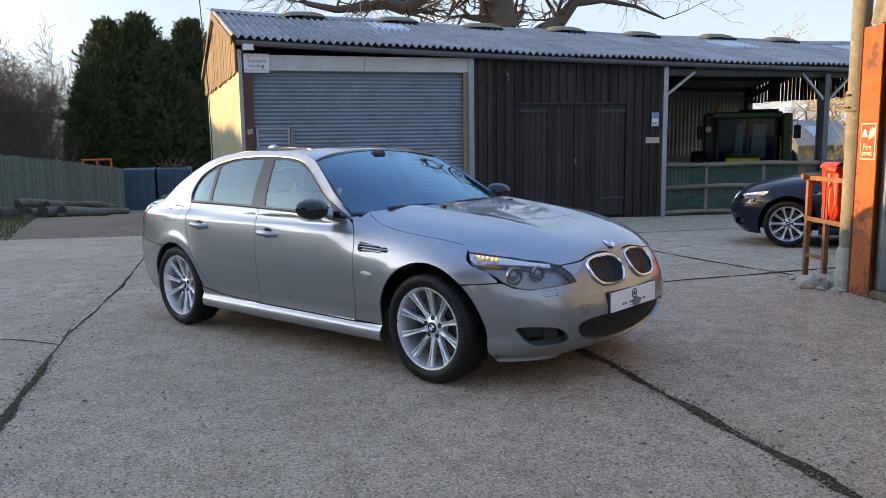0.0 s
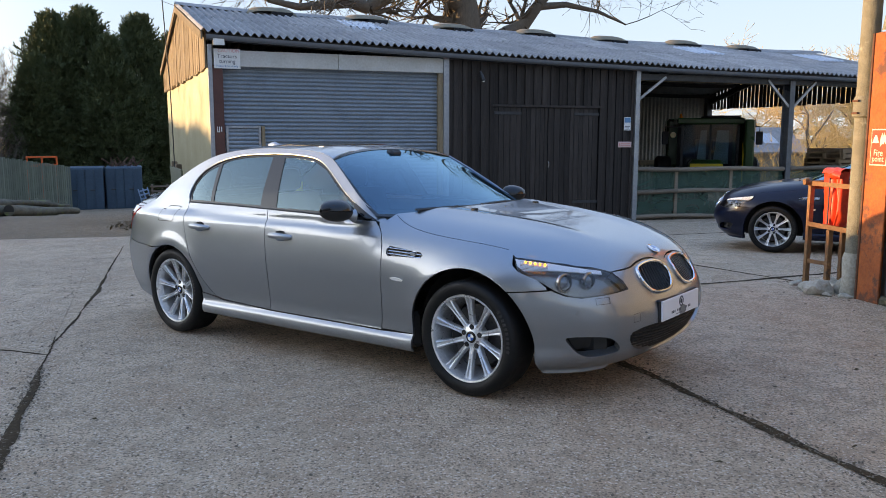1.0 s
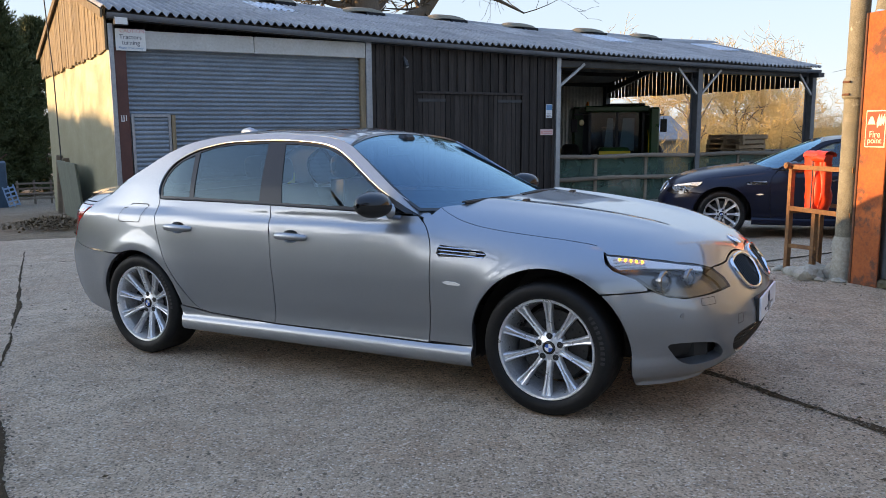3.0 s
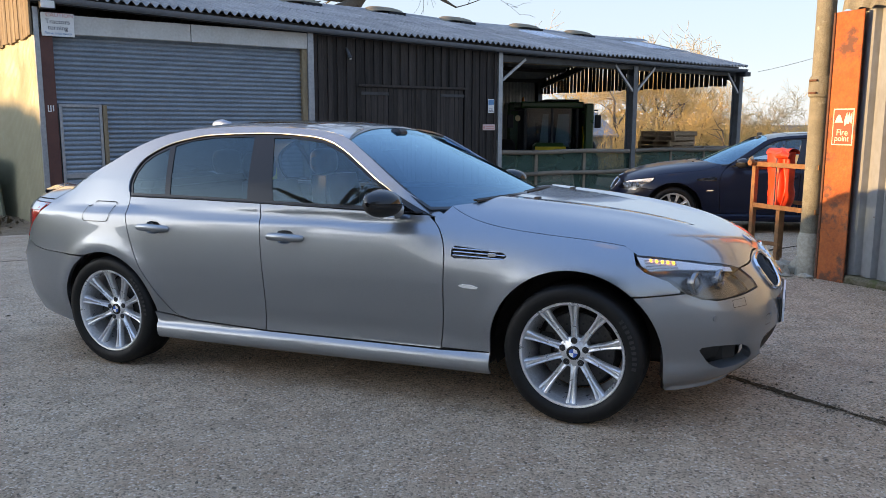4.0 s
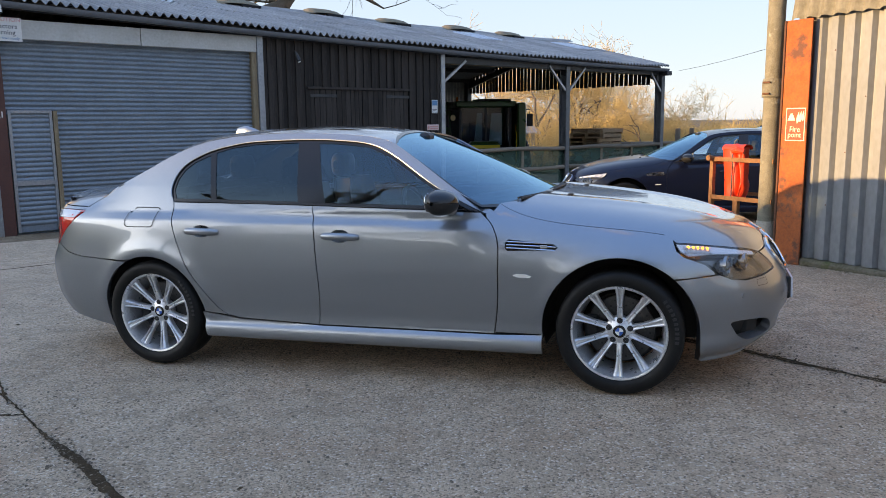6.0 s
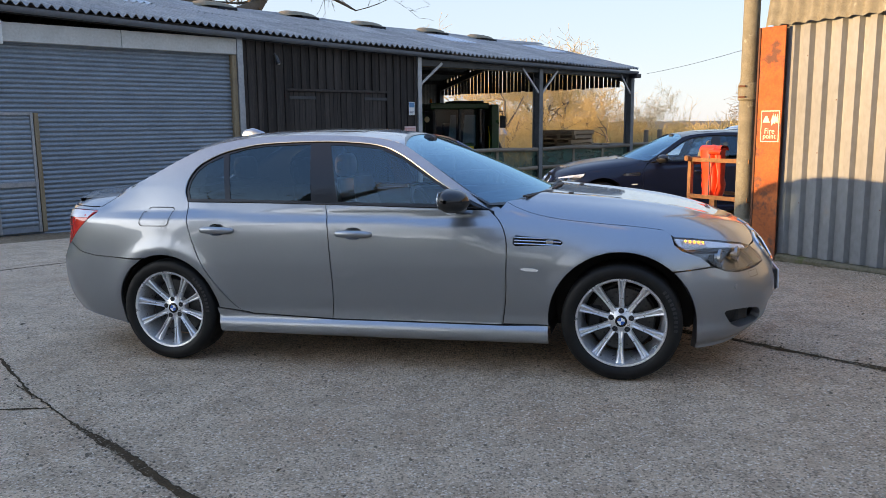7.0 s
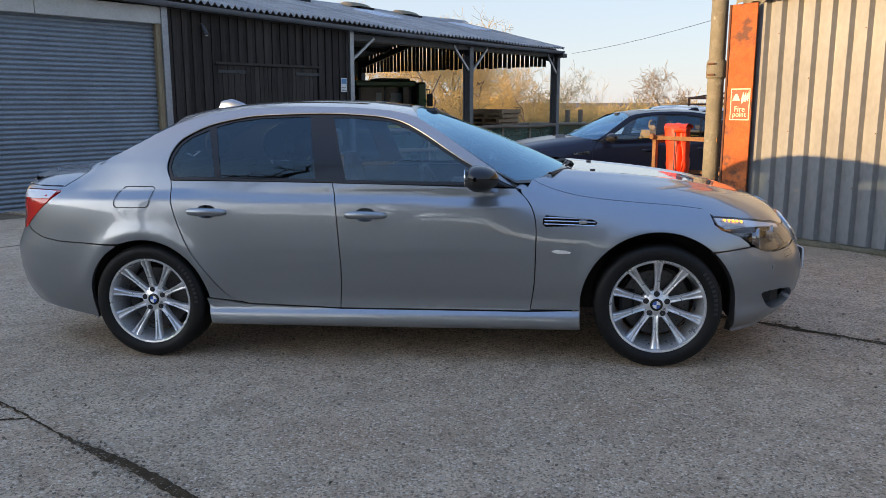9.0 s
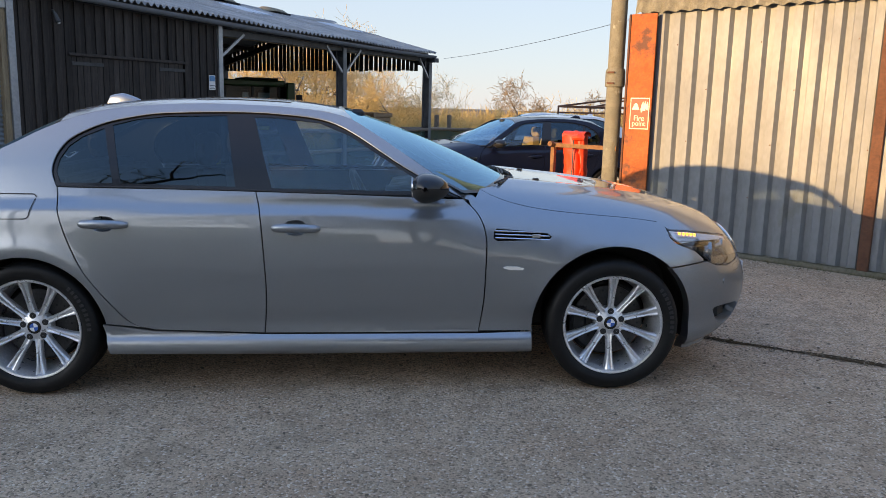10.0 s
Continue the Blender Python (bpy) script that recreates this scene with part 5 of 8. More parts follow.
for j in range(9):
    t = j / 8
    a = math.pi * t
    rows.append([(xx, -0.075 * math.cos(a) - 0.005, 0.52 + 0.055 * math.sin(a) + 0.012 * noise.noise((xx * 20, t * 3, 0))) for xx in np.linspace(-0.135, 0.15, 12)])
q.grid(rows)
part("flap", q, RED_VINYL, bag, "folded top flap", smooth=60, fix=False)
part("roll", Geo().tube([(0.02, -0.08, 0.50), (0.09, -0.085, 0.515), (0.15, -0.06, 0.50)], [0.035, 0.04, 0.03], 10), RED_VINYL, bag, "rolled end of the cover", smooth=True)
part("strap", Geo().box((0.03, -0.108, 0.02), (0.042, -0.098, 0.5), 0.002), INK, bag, "dark strap")
part("strap", Geo().tube([(-0.13, -0.095, 0.415), (0.0, -0.112, 0.42), (0.14, -0.09, 0.415)], 0.008, 6), INK, bag, "dark strap")


def rock(m, s, seed, label):
    bm = bmesh.new()
    bmesh.ops.create_icosphere(bm, subdivisions=3, radius=1)
    for v in bm.verts:
        k = 1 + 0.35 * noise.noise(v.co * 1.3 + Vector((seed, 0, 0))) + 0.12 * noise.noise(v.co * 4 + Vector((0, seed, 0)))
        v.co = Vector((v.co.x * s[0], v.co.y * s[1], v.co.z * s[2])) * k
    me = bpy.data.meshes.new("stone")
    bm.to_mesh(me)
    bm.free()
    me.shade_smooth()
    me.set_sharp_from_angle(angle=radians(28))
    ob = part("stone", me, STONE, None, label)
    ob.matrix_basis = m
    return tagged(ob, category="stone", group="stones by the shed")


for k, (sx, sy, r, hz) in enumerate(((-0.40, -0.20, 0.15, 0.85), (-0.66, -0.14, 0.12, 0.6), (-0.30, 0.12, 0.17, 1.3), (-0.85, -0.06, 0.07, 0.7), (-0.95, -0.12, 0.05, 0.7), (-0.62, 0.10, 0.13, 0.7), (-0.12, -0.12, 0.07, 0.5), (-1.05, 0.0, 0.06, 0.6), (-0.25, -0.22, 0.05, 0.6))):
    p = SHED @ Vector((sx, sy, 0))
    rock(pose(p.x, p.y, gz(p.x, p.y) + r * hz * 0.25, 0, 0, k * 77), (r, r * 0.8, r * hz * 0.8), k * 3.7, "pale broken rubble stone on the yard")

# ---- pallets beyond the fence ----
# warm orange of sunlit edges is put into the whole wood colour
PALLET = material("pallet_wood", (0.40, 0.25, 0.14), 0.85, second=(0.20, 0.125, 0.075), scale=4, detail=20, stretch=(1, 6, 6), spread=0.3, bump=0.4)
pal = thing("pallet", "weathered timber pallet in a stack, sun's warmth put into its colour", "pallet", pose(0, 0, 0), "stacked pallets")
for yy in (-0.5, 0.0, 0.5):
    part("bearer", Geo().box((-0.6, yy - 0.05, 0.02), (0.6, yy + 0.05, 0.11)), PALLET, pal)
for xx in np.linspace(-0.55, 0.55, 7):
    part("deck_board", Geo().box((xx - 0.05, -0.55, 0.11), (xx + 0.05, 0.55, 0.132)), PALLET, pal)
for xx in (-0.55, 0.0, 0.55):
    part("foot_board", Geo().box((xx - 0.05, -0.55, 0.0), (xx + 0.05, 0.55, 0.02)), PALLET, pal)
zp = gz(17.3, 17.0)
pal.matrix_basis = pose(17.45, 17.0, zp, 0, 0, 8)
for k in range(1, 13):
    copy_thing(pal, pose(17.45 + random.uniform(-0.06, 0.06), 17.0 + random.uniform(-0.05, 0.05), zp + 0.134 * k, 0, 0, 8 + random.uniform(-5, 5)))

# ---- green harvester in the bay ----
GREEN = material("green_machine_paint", (0.018, 0.085, 0.02), 0.35, second=(0.012, 0.06, 0.014), scale=3, detail=30, bump=0.02, coat=0.3)
YELLOW = plain("yellow_stripe", (0.75, 0.52, 0.02), 0.4)
RUBBER = material("black_rubber", (0.022, 0.022, 0.024), 0.7, second=(0.015, 0.015, 0.016), scale=12, detail=60, bump=0.15)
CAB_GLASS = glass("cab_glass", (0.7, 0.85, 0.9), 0.8)
hv = thing("harvester", "green and yellow harvester with glazed cab parked inside", "tractor", pose(14.95, 19.3, gz(14.95, 19.3), 0, 0, -33) @ Matrix.Diagonal((0.90, 1, 1, 1)))
part("chassis", Geo().box((-1.1, -0.2, 0.55), (1.2, 2.2, 1.15), 0.06), GREEN, hv)
part("bonnet", Geo().box((-0.62, -0.75, 0.75), (0.40, -0.2, 1.42), 0.09), GREEN, hv, "rounded green nose")
part("stripe", Geo().box((-0.60, -0.775, 1.22), (0.38, -0.752, 1.32), 0.006), YELLOW, hv)
part("nose_badge", Geo().box((-0.14, -0.79, 1.08), (-0.02, -0.754, 1.16), 0.006), YELLOW, hv)
cab = part("cab_floor", Geo().box((-0.88, -0.18, 1.12), (0.96, 1.32, 1.16), 0.01), DARK_STEEL, hv)
for lo, hi in (((-0.85, -0.15, 1.15), (-0.77, -0.07, 2.45)), ((0.85, -0.15, 1.15), (0.93, -0.07, 2.45)), ((0.02, -0.17, 1.15), (0.09, -0.10, 2.45)), ((-0.85, 1.2, 1.15), (-0.77, 1.3, 2.45)), ((0.85, 1.2, 1.15), (0.93, 1.3, 2.45))):
    part("cab_post", Geo().box(lo, hi), DARK_STEEL, cab)
part("windscreen", Geo().box((-0.77, -0.12, 1.2), (0.85, -0.108, 2.42)), CAB_GLASS, cab)
part("cab_back", Geo().box((-0.77, 1.22, 1.15), (0.85, 1.28, 2.45)), DARK_STEEL, cab)
part("cab_roof", Geo().box((-1.0, -0.35, 2.42), (1.05, 1.5, 2.60), 0.05), GREEN, hv, "dark green cab roof")
part("seat", Geo().box((-0.3, 0.5, 1.2), (0.3, 0.95, 1.4), 0.05).box((-0.3, 0.85, 1.4), (0.3, 1.0, 2.0), 0.05), RUBBER, cab)
for cx0, cx1 in ((-0.34, -0.06), (0.16, 0.62)):
    part("pale_cloth", Geo().prism([(cx0 + 0.10, 2.25), (cx1, 2.25), (cx1, 1.30), (cx0, 1.30)], (0, -0.085, 0), (1, 0, 0), (0, 0, 1), (0, 0.03, 0)), SIGN_WHITE, cab, "pale sheet inside the cab")
part("side_panel", Geo().box((1.02, -0.55, 0.75), (1.32, 1.2, 2.55), 0.05), GREEN, hv, "tall green side panel")
part("grain_bin", Geo().box((-1.2, 1.3, 1.15), (1.3, 2.6, 2.62), 0.08), GREEN, hv)
part("bin_extension", Geo().box((-0.1, 0.2, 2.60), (1.0, 1.3, 2.68), 0.02), RUBBER, hv)
for sx in (-1.35, 1.35):
    w_ = part("wheel", Geo().lathe([(0.3, -0.25), (0.72, -0.25), (0.78, -0.18), (0.78, 0.18), (0.72, 0.25), (0.3, 0.25)], 28, "x", True), RUBBER, hv, smooth=40)
    w_.matrix_basis = pose(sx, 0.55, 0.72)
for sx in (-1.36, 1.46):
    part("mirror_arm", Geo().tube([(sx * 0.6, -0.3, 2.35), (sx, -0.45, 2.35), (sx, -0.45, 2.2)], 0.018, 6), RUBBER, hv, smooth=True)
    part("mirror", Geo().box((sx - 0.10, -0.50, 1.85), (sx + 0.10, -0.42, 2.22), 0.03), RUBBER, hv)
part("work_lamp", Geo().lathe([(0.01, -0.06), (0.08, -0.06), (0.09, -0.03), (0.06, 0.06), (0.01, 0.07)], 12, "y"), plain("lamp_amber", (0.7, 0.55, 0.3), 0.2), hv, smooth=True).matrix_basis = pose(-1.12, -0.42, 2.12)
part("beacon", Geo().tube([(-0.85, 0.2, 2.60), (-0.85, 0.2, 2.66), (-0.85, 0.2, 2.74)], [0.05, 0.05, 0.02], 10), plain("beacon_orange", (0.9, 0.25, 0.02), 0.2), hv, "orange beacon", smooth=True)
part("handrail", Geo().tube([(1.0, -0.45, 0.8), (1.0, -0.5, 1.6), (1.0, -0.3, 1.9)], 0.016, 6), YELLOW, hv, smooth=True)

# ---- left of the barn: paling fence, logs, gates, orange frame ----
FPATH = [(-3.4, 40.0), (-5.6, 39.0), (-7.9, 37.2), (-10.5, 32.0), (-12.0, 26.0)]
FTOP = [0.15, 0.55, 0.95, 1.05, 1.2]
pf = thing("paling_fence", "weathered grey-green timber paling fence", "fence", pose(0, 0, 0))
random.seed(41)
count = 0
rest = Geo()
for i in range(len(FPATH) - 1):
    a, b = Vector((*FPATH[i], 0)), Vector((*FPATH[i + 1], 0))
    d = b - a
    n = int(d.length / 0.085)
    for k in range(n):
        t = k / n
        p = a + d * t
        z1 = FTOP[i] + (FTOP[i + 1] - FTOP[i]) * t + random.uniform(-0.03, 0.03)
        m = Matrix.Translation((p.x, p.y, 0)) @ Matrix.Rotation(math.atan2(d.y, d.x), 4, "Z")
        if count < 110:
            part("pale", Geo().box((-0.037, -0.012, gz(p.x, p.y) - 0.1), (0.037, 0.012, z1), 0.006, m), PALING, pf)
        else:
            rest.box((-0.037, -0.012, gz(p.x, p.y) - 0.1), (0.037, 0.012, z1), 0.006, m)
        count += 1
part("pales", rest, PALING, pf)

random.seed(17)
LOGS = ((-6.6, 28.6, -4.6, 30.0, 0.19, 0), (-6.1, 27.9, -3.7, 31.0, 0.2, 0), (-5.1, 27.0, -3.4, 30.2, 0.17, 0), (-4.6, 26.6, -3.1, 29.6, 0.19, 0), (-4.1, 26.8, -2.5, 30.2, 0.17, 0), (-5.6, 28.2, -3.4, 30.8, 0.15, 0.33), (-4.7, 27.9, -3.2, 31.0, 0.12, 0.30), (-7.4, 29.0, -5.2, 31.0, 0.22, 0), (-4.2, 29.2, -2.9, 32.0, 0.10, 0.22))
for x0, y0, x1, y1, r, up in LOGS:
    lg = thing("log", "bark-covered felled log lying by the fence", "log", pose(x0, y0, gz(x0, y0) + r * 0.85 + up), "pile of logs")
    e = Vector((x1 - x0, y1 - y0, gz(x1, y1) - gz(x0, y0)))
    pts = [e * t + Vector((0, 0, 0.03 * math.sin(t * 6 + r * 90) - 0.25 * r * t)) for t in np.linspace(0, 1, 8)]
    part("bark", Geo().tube(pts, [r * (1 - 0.38 * t) * (1 + 0.07 * math.sin(t * 19 + x0 * 7)) for t in np.linspace(0, 1, 8)], 14), LOG, lg, smooth=50)
    dn = e.normalized()
    part("cut_end", Geo().tube([dn * -0.004, dn * 0.002], [r * 0.97, r * 0.97], 14), LOG_END, lg, "dark sawn end")

for k, (x0, x1, y) in enumerate(((-3.62, -2.06, 41.0), (-1.99, -0.34, 41.4))):
    bx = thing("steel_container", "blue painted steel container with double doors", "container", pose(x0, y, gz(x0, y) - 0.2), "blue containers")
    zt = 0.05 - gz(x0, y) + 0.2
    part("body", Geo().box((0, 0, 0), (x1 - x0, 2.4, zt), 0.03), BLUE_STEEL, bx)
    half = (x1 - x0) / 2
    for dx in (0.04, half + 0.02):
        dr = part("door", Geo().box((dx, -0.04, 0.1), (dx + half - 0.06, 0.0, zt - 0.06), 0.015), BLUE_STEEL, bx)
        part("lock_bar", Geo().tube([(dx + half * 0.5, -0.06, 0.15), (dx + half * 0.5, -0.06, zt - 0.1)], 0.02, 6), BLUE_STEEL, dr, smooth=True)
        part("handle", Geo().box((dx + half * 0.5 - 0.2, -0.10, zt * 0.5), (dx + half * 0.5, -0.06, zt * 0.5 + 0.05)), DARK_STEEL, dr)
PALE_BLUE = material("faded_blue_paint", (0.22, 0.36, 0.50), 0.7, second=(0.15, 0.26, 0.38), scale=8, detail=40, bump=0.1)
ORANGE = plain("orange_paint", (0.75, 0.11, 0.02), 0.5)
of = thing("orange_frame", "bright orange steel frame behind the fence", "machine frame", pose(-4.85, 43.5, gz(-4.85, 43.5)))
q = Geo()
zt = 0.55 - gz(-4.85, 43.5)
for xx in (-0.65, 0.0, 0.65):
    q.box((xx - 0.04, -0.04, 0), (xx + 0.04, 0.04, zt), 0.01)
q.box((-0.65, -0.05, zt - 0.09), (0.69, 0.05, zt), 0.01).box((-0.65, -0.05, zt - 0.5), (0.69, 0.05, zt - 0.38), 0.01)
part("frame", q, ORANGE, of)
random.seed(23)
BROWN_TIMBER = material("brown_old_timber", (0.13, 0.062, 0.04), 0.9, second=(0.07, 0.035, 0.025), scale=6, detail=30, bump=0.3)
pile = thing("timber_pile", "jumble of old brown timbers on the container", "timber", pose(-1.25, 42.4, 0.04))
for k in range(22):
    a = (random.uniform(-0.7, 0.7), random.uniform(-0.3, 0.3), 0.02)
    b = (a[0] + random.uniform(-0.5, 0.5), a[1] + random.uniform(-0.2, 0.2), random.uniform(0.12, 0.50))
    part("timber", Geo().tube([a, b], 0.032, 5), BROWN_TIMBER, pile)
# posts and scrap boards against the gable
for k, (py, h) in enumerate(((21.5, 1.30), (20.6, 1.22))):
    px = skew(BX0, py) - 0.14
    ob = part("old_post", Geo().box((-0.07, -0.06, -0.2), (0.07, 0.06, h), 0.015), RAIL_WOOD, None, "grey weathered post by the gable wall")
    ob.matrix_basis = pose(px, py, gz(px, py), 2, 2, 15 * k)
    tagged(ob, category="post", group="posts by the gable")
px = skew(BX0, 18.8) - 0.22
ob = part("leaning_board", Geo().box((-1.2, -0.02, 0), (1.2, 0.02, 1.15), 0.006), PALING, None, "grey-green board leaning on the gable wall")
ob.matrix_basis = pose(px, 18.8, gz(px, 18.8) - 0.02, -5, 0, 93.1)
tagged(ob, category="board")
# pale blue lattice leaning by the container and a field gate behind it
lat = thing("blue_lattice", "pale blue slatted crate side leaning by the container", "crate", pose(-0.12, 41.0, gz(-0.12, 41.0), 0, -14, 0))
for k in range(5):
    part("slat", Geo().box((-0.21, -0.01, 0.05 + 0.19 * k), (0.21, 0.01, 0.12 + 0.19 * k), 0.004), PALE_BLUE, lat)
for xx in (-0.21, 0.0, 0.21):
    part("upright", Geo().box((xx - 0.03, 0.01, 0.0), (xx + 0.03, 0.035, 0.95), 0.004), PALE_BLUE, lat)
gate = thing("field_gate", "weathered timber field gate beside the conifers", "gate", pose(0.15, 46.0, gz(0.15, 46.0)))
for xx in (0.0, 0.75, 1.5, 2.25):
    part("gate_post", Geo().box((xx - 0.05, -0.05, -0.2), (xx + 0.05, 0.05, 1.15), 0.012), RAIL_WOOD, gate)
for k in range(4):
    part("rail", Geo().box((-0.1, -0.09, 0.22 + 0.25 * k), (2.35, -0.05, 0.31 + 0.25 * k), 0.008), RAIL_WOOD, gate)
# rough grass verge left of the track
rg = random.Random(2)
gv = []
gf = []
for k in range(9000):
    px, py = rg.uniform(-9, -2.6), rg.uniform(13.5, 27)
    if px > -3.1 - 0.14 * (py - 15):
        continue
    h = rg.uniform(0.04, 0.13)
    a = rg.uniform(0, 6.28)
    z = gz(px, py) - 0.03
    n = len(gv)
    gv += [(px - 0.012 * math.cos(a), py - 0.012 * math.sin(a), z), (px + 0.012 * math.cos(a), py + 0.012 * math.sin(a), z), (px + rg.gauss(0, 0.03), py + rg.gauss(0, 0.03), z + h)]
    gf.append((n, n + 1, n + 2))
tagged(part("grass", Geo().add(gv, gf), GRASS, None, "short rough grass along the track", fix=False), category="grass", kind="stuff")
# field beyond
fd = Geo()
fd.grid([[(px, py, gz(px, py) - 0.02) for px in np.linspace(-60, 0.0, 16)] for py in np.linspace(62, 240, 12)])
fd.grid([[(px, py, gz(px, py) - 0.02) for px in np.linspace(24, 260, 24)] for py in np.linspace(8, 220, 20)])
structure("field", fd, GRASS, "winter pasture beyond the farmyard", "field", smooth="all", fix=False)
# small building far behind
fb = thing("outbuilding", "low grey-roofed farm outbuilding far behind", "building", pose(27.6, 30.0, gz(27.6, 30.0), 0, 0, -6) @ Matrix.Diagonal((0.43, 0.6, 0.85, 1)))
part("wall", Geo().box((-3.2, 0, 0), (3.6, 5, 2.1)), DARK_SHEET, fb)
q = Geo().prism([(-0.5, 1.95), (2.5, 3.3), (5.5, 1.95), (5.5, 1.85), (2.5, 3.2), (-0.5, 1.85)], (-3.5, 0, 0), (0, 1, 0), (0, 0, 1), (7.4, 0, 0))
part("roof", q, ROOF, fb, "grey cement sheet roof")
part("rooflight", Geo().prism([(0.4, 2.38), (1.6, 2.92), (1.6, 2.95), (0.4, 2.41)], (-1, 0, 0), (0, 1, 0), (0, 0, 1), (1.8, 0, 0)), ROOFLIGHT, fb)
# cable from the barn's end to the pipe
cb = [(19.1 - 8.94 * t, 15.3 - 9.84 * t, 2.85 + 0.36 * t - 0.5 * t * (1 - t)) for t in np.linspace(0, 1, 24)]
ob = part("cable", Geo().tube(cb, 0.005, 6), INK, None, "thin dark overhead cable", smooth=True)
tagged(ob, category="cable")
# wooden gate posts at the field edge
for px, py in ((23.3, 17.85), (23.9, 17.65)):
    ob = part("gate_post", Geo().box((-0.07, -0.07, -0.5), (0.07, 0.07, 1.75), 0.02), RAIL_WOOD, None, "stout weathered gate post at the field edge")
    ob.matrix_basis = pose(px, py, gz(px, py) + 0.0)
    tagged(ob, category="post", group="gate posts")
# dark netted rail fence at the far side of the yard
yf = thing("yard_fence", "low rail fence with dark green netting beyond the cars", "fence", pose(0, 0, 0))
fa, fz = Vector((19.4, 18.2, 0)), Vector((26.5, 12.6, 0))
for k in range(6):
    p = fa + (fz - fa) * k / 5
    part("fence_post", Geo().box((p.x - 0.05, p.y - 0.05, gz(p.x, p.y) - 0.2), (p.x + 0.05, p.y + 0.05, 0.72), 0.01), RAIL_WOOD, yf)
for zz in (0.66, 0.1):
    part("rail", Geo().tube([fa + (fz - fa) * t + Vector((0, 0, zz + 0.01 * math.sin(t * 9))) for t in np.linspace(0, 1, 12)], 0.05, 8), RAIL_WOOD, yf, smooth=True)
part("netting", Geo().grid([[tuple(fa + (fz - fa) * t + Vector((0.06, 0.06, zz))) for t in np.linspace(0, 1, 20)] for zz in (-0.5, 0.1, 0.64)]), NET, yf, "dark green netting", fix=False)


# ---- saloon: smooth lines that shape the body (metres; x forward from the rear axle, z up from the ground) ----
def line(*pairs):
    """A smooth curve through (position, value) pairs."""
    xs, ys = np.array([p[0] for p in pairs], float), np.array([p[1] for p in pairs], float)
    h = np.diff(xs)
    s = np.diff(ys) / h
    d = np.zeros(len(xs))
    d[1:-1] = np.where(s[:-1] * s[1:] > 0, 2 * s[:-1] * s[1:] / (s[:-1] + s[1:] + 1e-12 * (s[:-1] + s[1:] == 0)), 0)
    d[0], d[-1] = s[0], s[-1]

    def at(x):
        if x <= xs[0]:
            return float(ys[0])
        if x >= xs[-1]:
            return float(ys[-1])
        i = int(np.searchsorted(xs, x) - 1)
        t = (x - xs[i]) / h[i]
        t2, t3 = t * t, t * t * t
        return float((2 * t3 - 3 * t2 + 1) * ys[i] + (t3 - 2 * t2 + t) * h[i] * d[i] + (3 * t2 - 2 * t3) * ys[i + 1] + (t3 - t2) * h[i] * d[i + 1])
    return at


def ease(t):
    t = min(1.0, max(0.0, t))
    return t * t * (3 - 2 * t)


PLAN = line((-1.077, 0.0), (-1.07, 0.25), (-1.045, 0.48), (-1.0, 0.62), (-0.9, 0.735), (-0.75, 0.815), (-0.5, 0.872), (-0.25, 0.902), (0.0, 0.914), (0.5, 0.910), (1.2, 0.908), (2.0, 0.908), (2.5, 0.913), (2.9, 0.918), (3.1, 0.903), (3.28, 0.862), (3.42, 0.80), (3.55, 0.715), (3.65, 0.61), (3.72, 0.48), (3.765, 0.30), (3.782, 0.15), (3.787, 0.0))
TUCK = line((0.18, 0.060), (0.20, 0.020), (0.225, 0.004), (0.245, 0.005), (0.265, 0.009), (0.280, 0.016), (0.294, 0.029), (0.302, 0.0335), (0.34, 0.0335), (0.45, 0.019), (0.58, 0.005), (0.66, 0.0), (0.74, 0.001), (0.80, 0.004), (0.86, 0.010), (0.905, 0.0175), (0.922, 0.0212), (0.930, 0.0262), (0.945, 0.0385), (0.97, 0.060), (1.0, 0.080))
TUCK_BACK = line((0.18, 0.085), (0.22, 0.060), (0.30, 0.036), (0.40, 0.020), (0.50, 0.010), (0.60, 0.003), (0.66, 0.0))
TUCK_FRONT = line((0.18, 0.075), (0.205, 0.035), (0.235, 0.016), (0.27, 0.016), (0.31, 0.027), (0.34, 0.030), (0.45, 0.018), (0.58, 0.004), (0.66, 0.0))
NOSE_X = line((0.18, 3.60), (0.22, 3.66), (0.30, 3.745), (0.38, 3.782), (0.46, 3.787), (0.54, 3.772), (0.62, 3.735), (0.70, 3.690), (0.76, 3.645), (0.81, 3.59), (0.86, 3.48))
TAIL_X = line((0.20, -0.90), (0.28, -0.99), (0.40, -1.06), (0.52, -1.077), (0.62, -1.075), (0.68, -1.05), (0.74, -1.02), (0.84, -1.0), (0.94, -1.005), (1.0, -1.03), (1.06, -1.045))
SPINE = line((-1.05, 1.055), (-0.8, 1.085), (-0.5, 1.118), (-0.35, 1.20), (-0.2, 1.28), (0.0, 1.40), (1.8, 1.40), (1.9, 1.30), (2.05, 1.16), (2.2, 1.065), (2.46, 1.028), (2.855, 0.980), (3.1, 0.942), (3.33, 0.892), (3.5, 0.842), (3.60, 0.79), (3.68, 0.705), (3.74, 0.66), (3.8, 0.64))
RAIL = line((-0.50, 1.06), (-0.37, 1.117), (-0.13, 1.222), (0.084, 1.325), (0.30, 1.392), (0.55, 1.422), (0.8, 1.43), (1.1, 1.421), (1.4, 1.396), (1.55, 1.362), (1.71, 1.272), (1.86, 1.172), (2.06, 1.040), (2.23, 0.955))
ROOF_C = line((-0.1, 1.36), (0.1, 1.418), (0.30, 1.448), (0.6, 1.464), (0.85, 1.466), (1.16, 1.453), (1.35, 1.432), (1.5, 1.405))
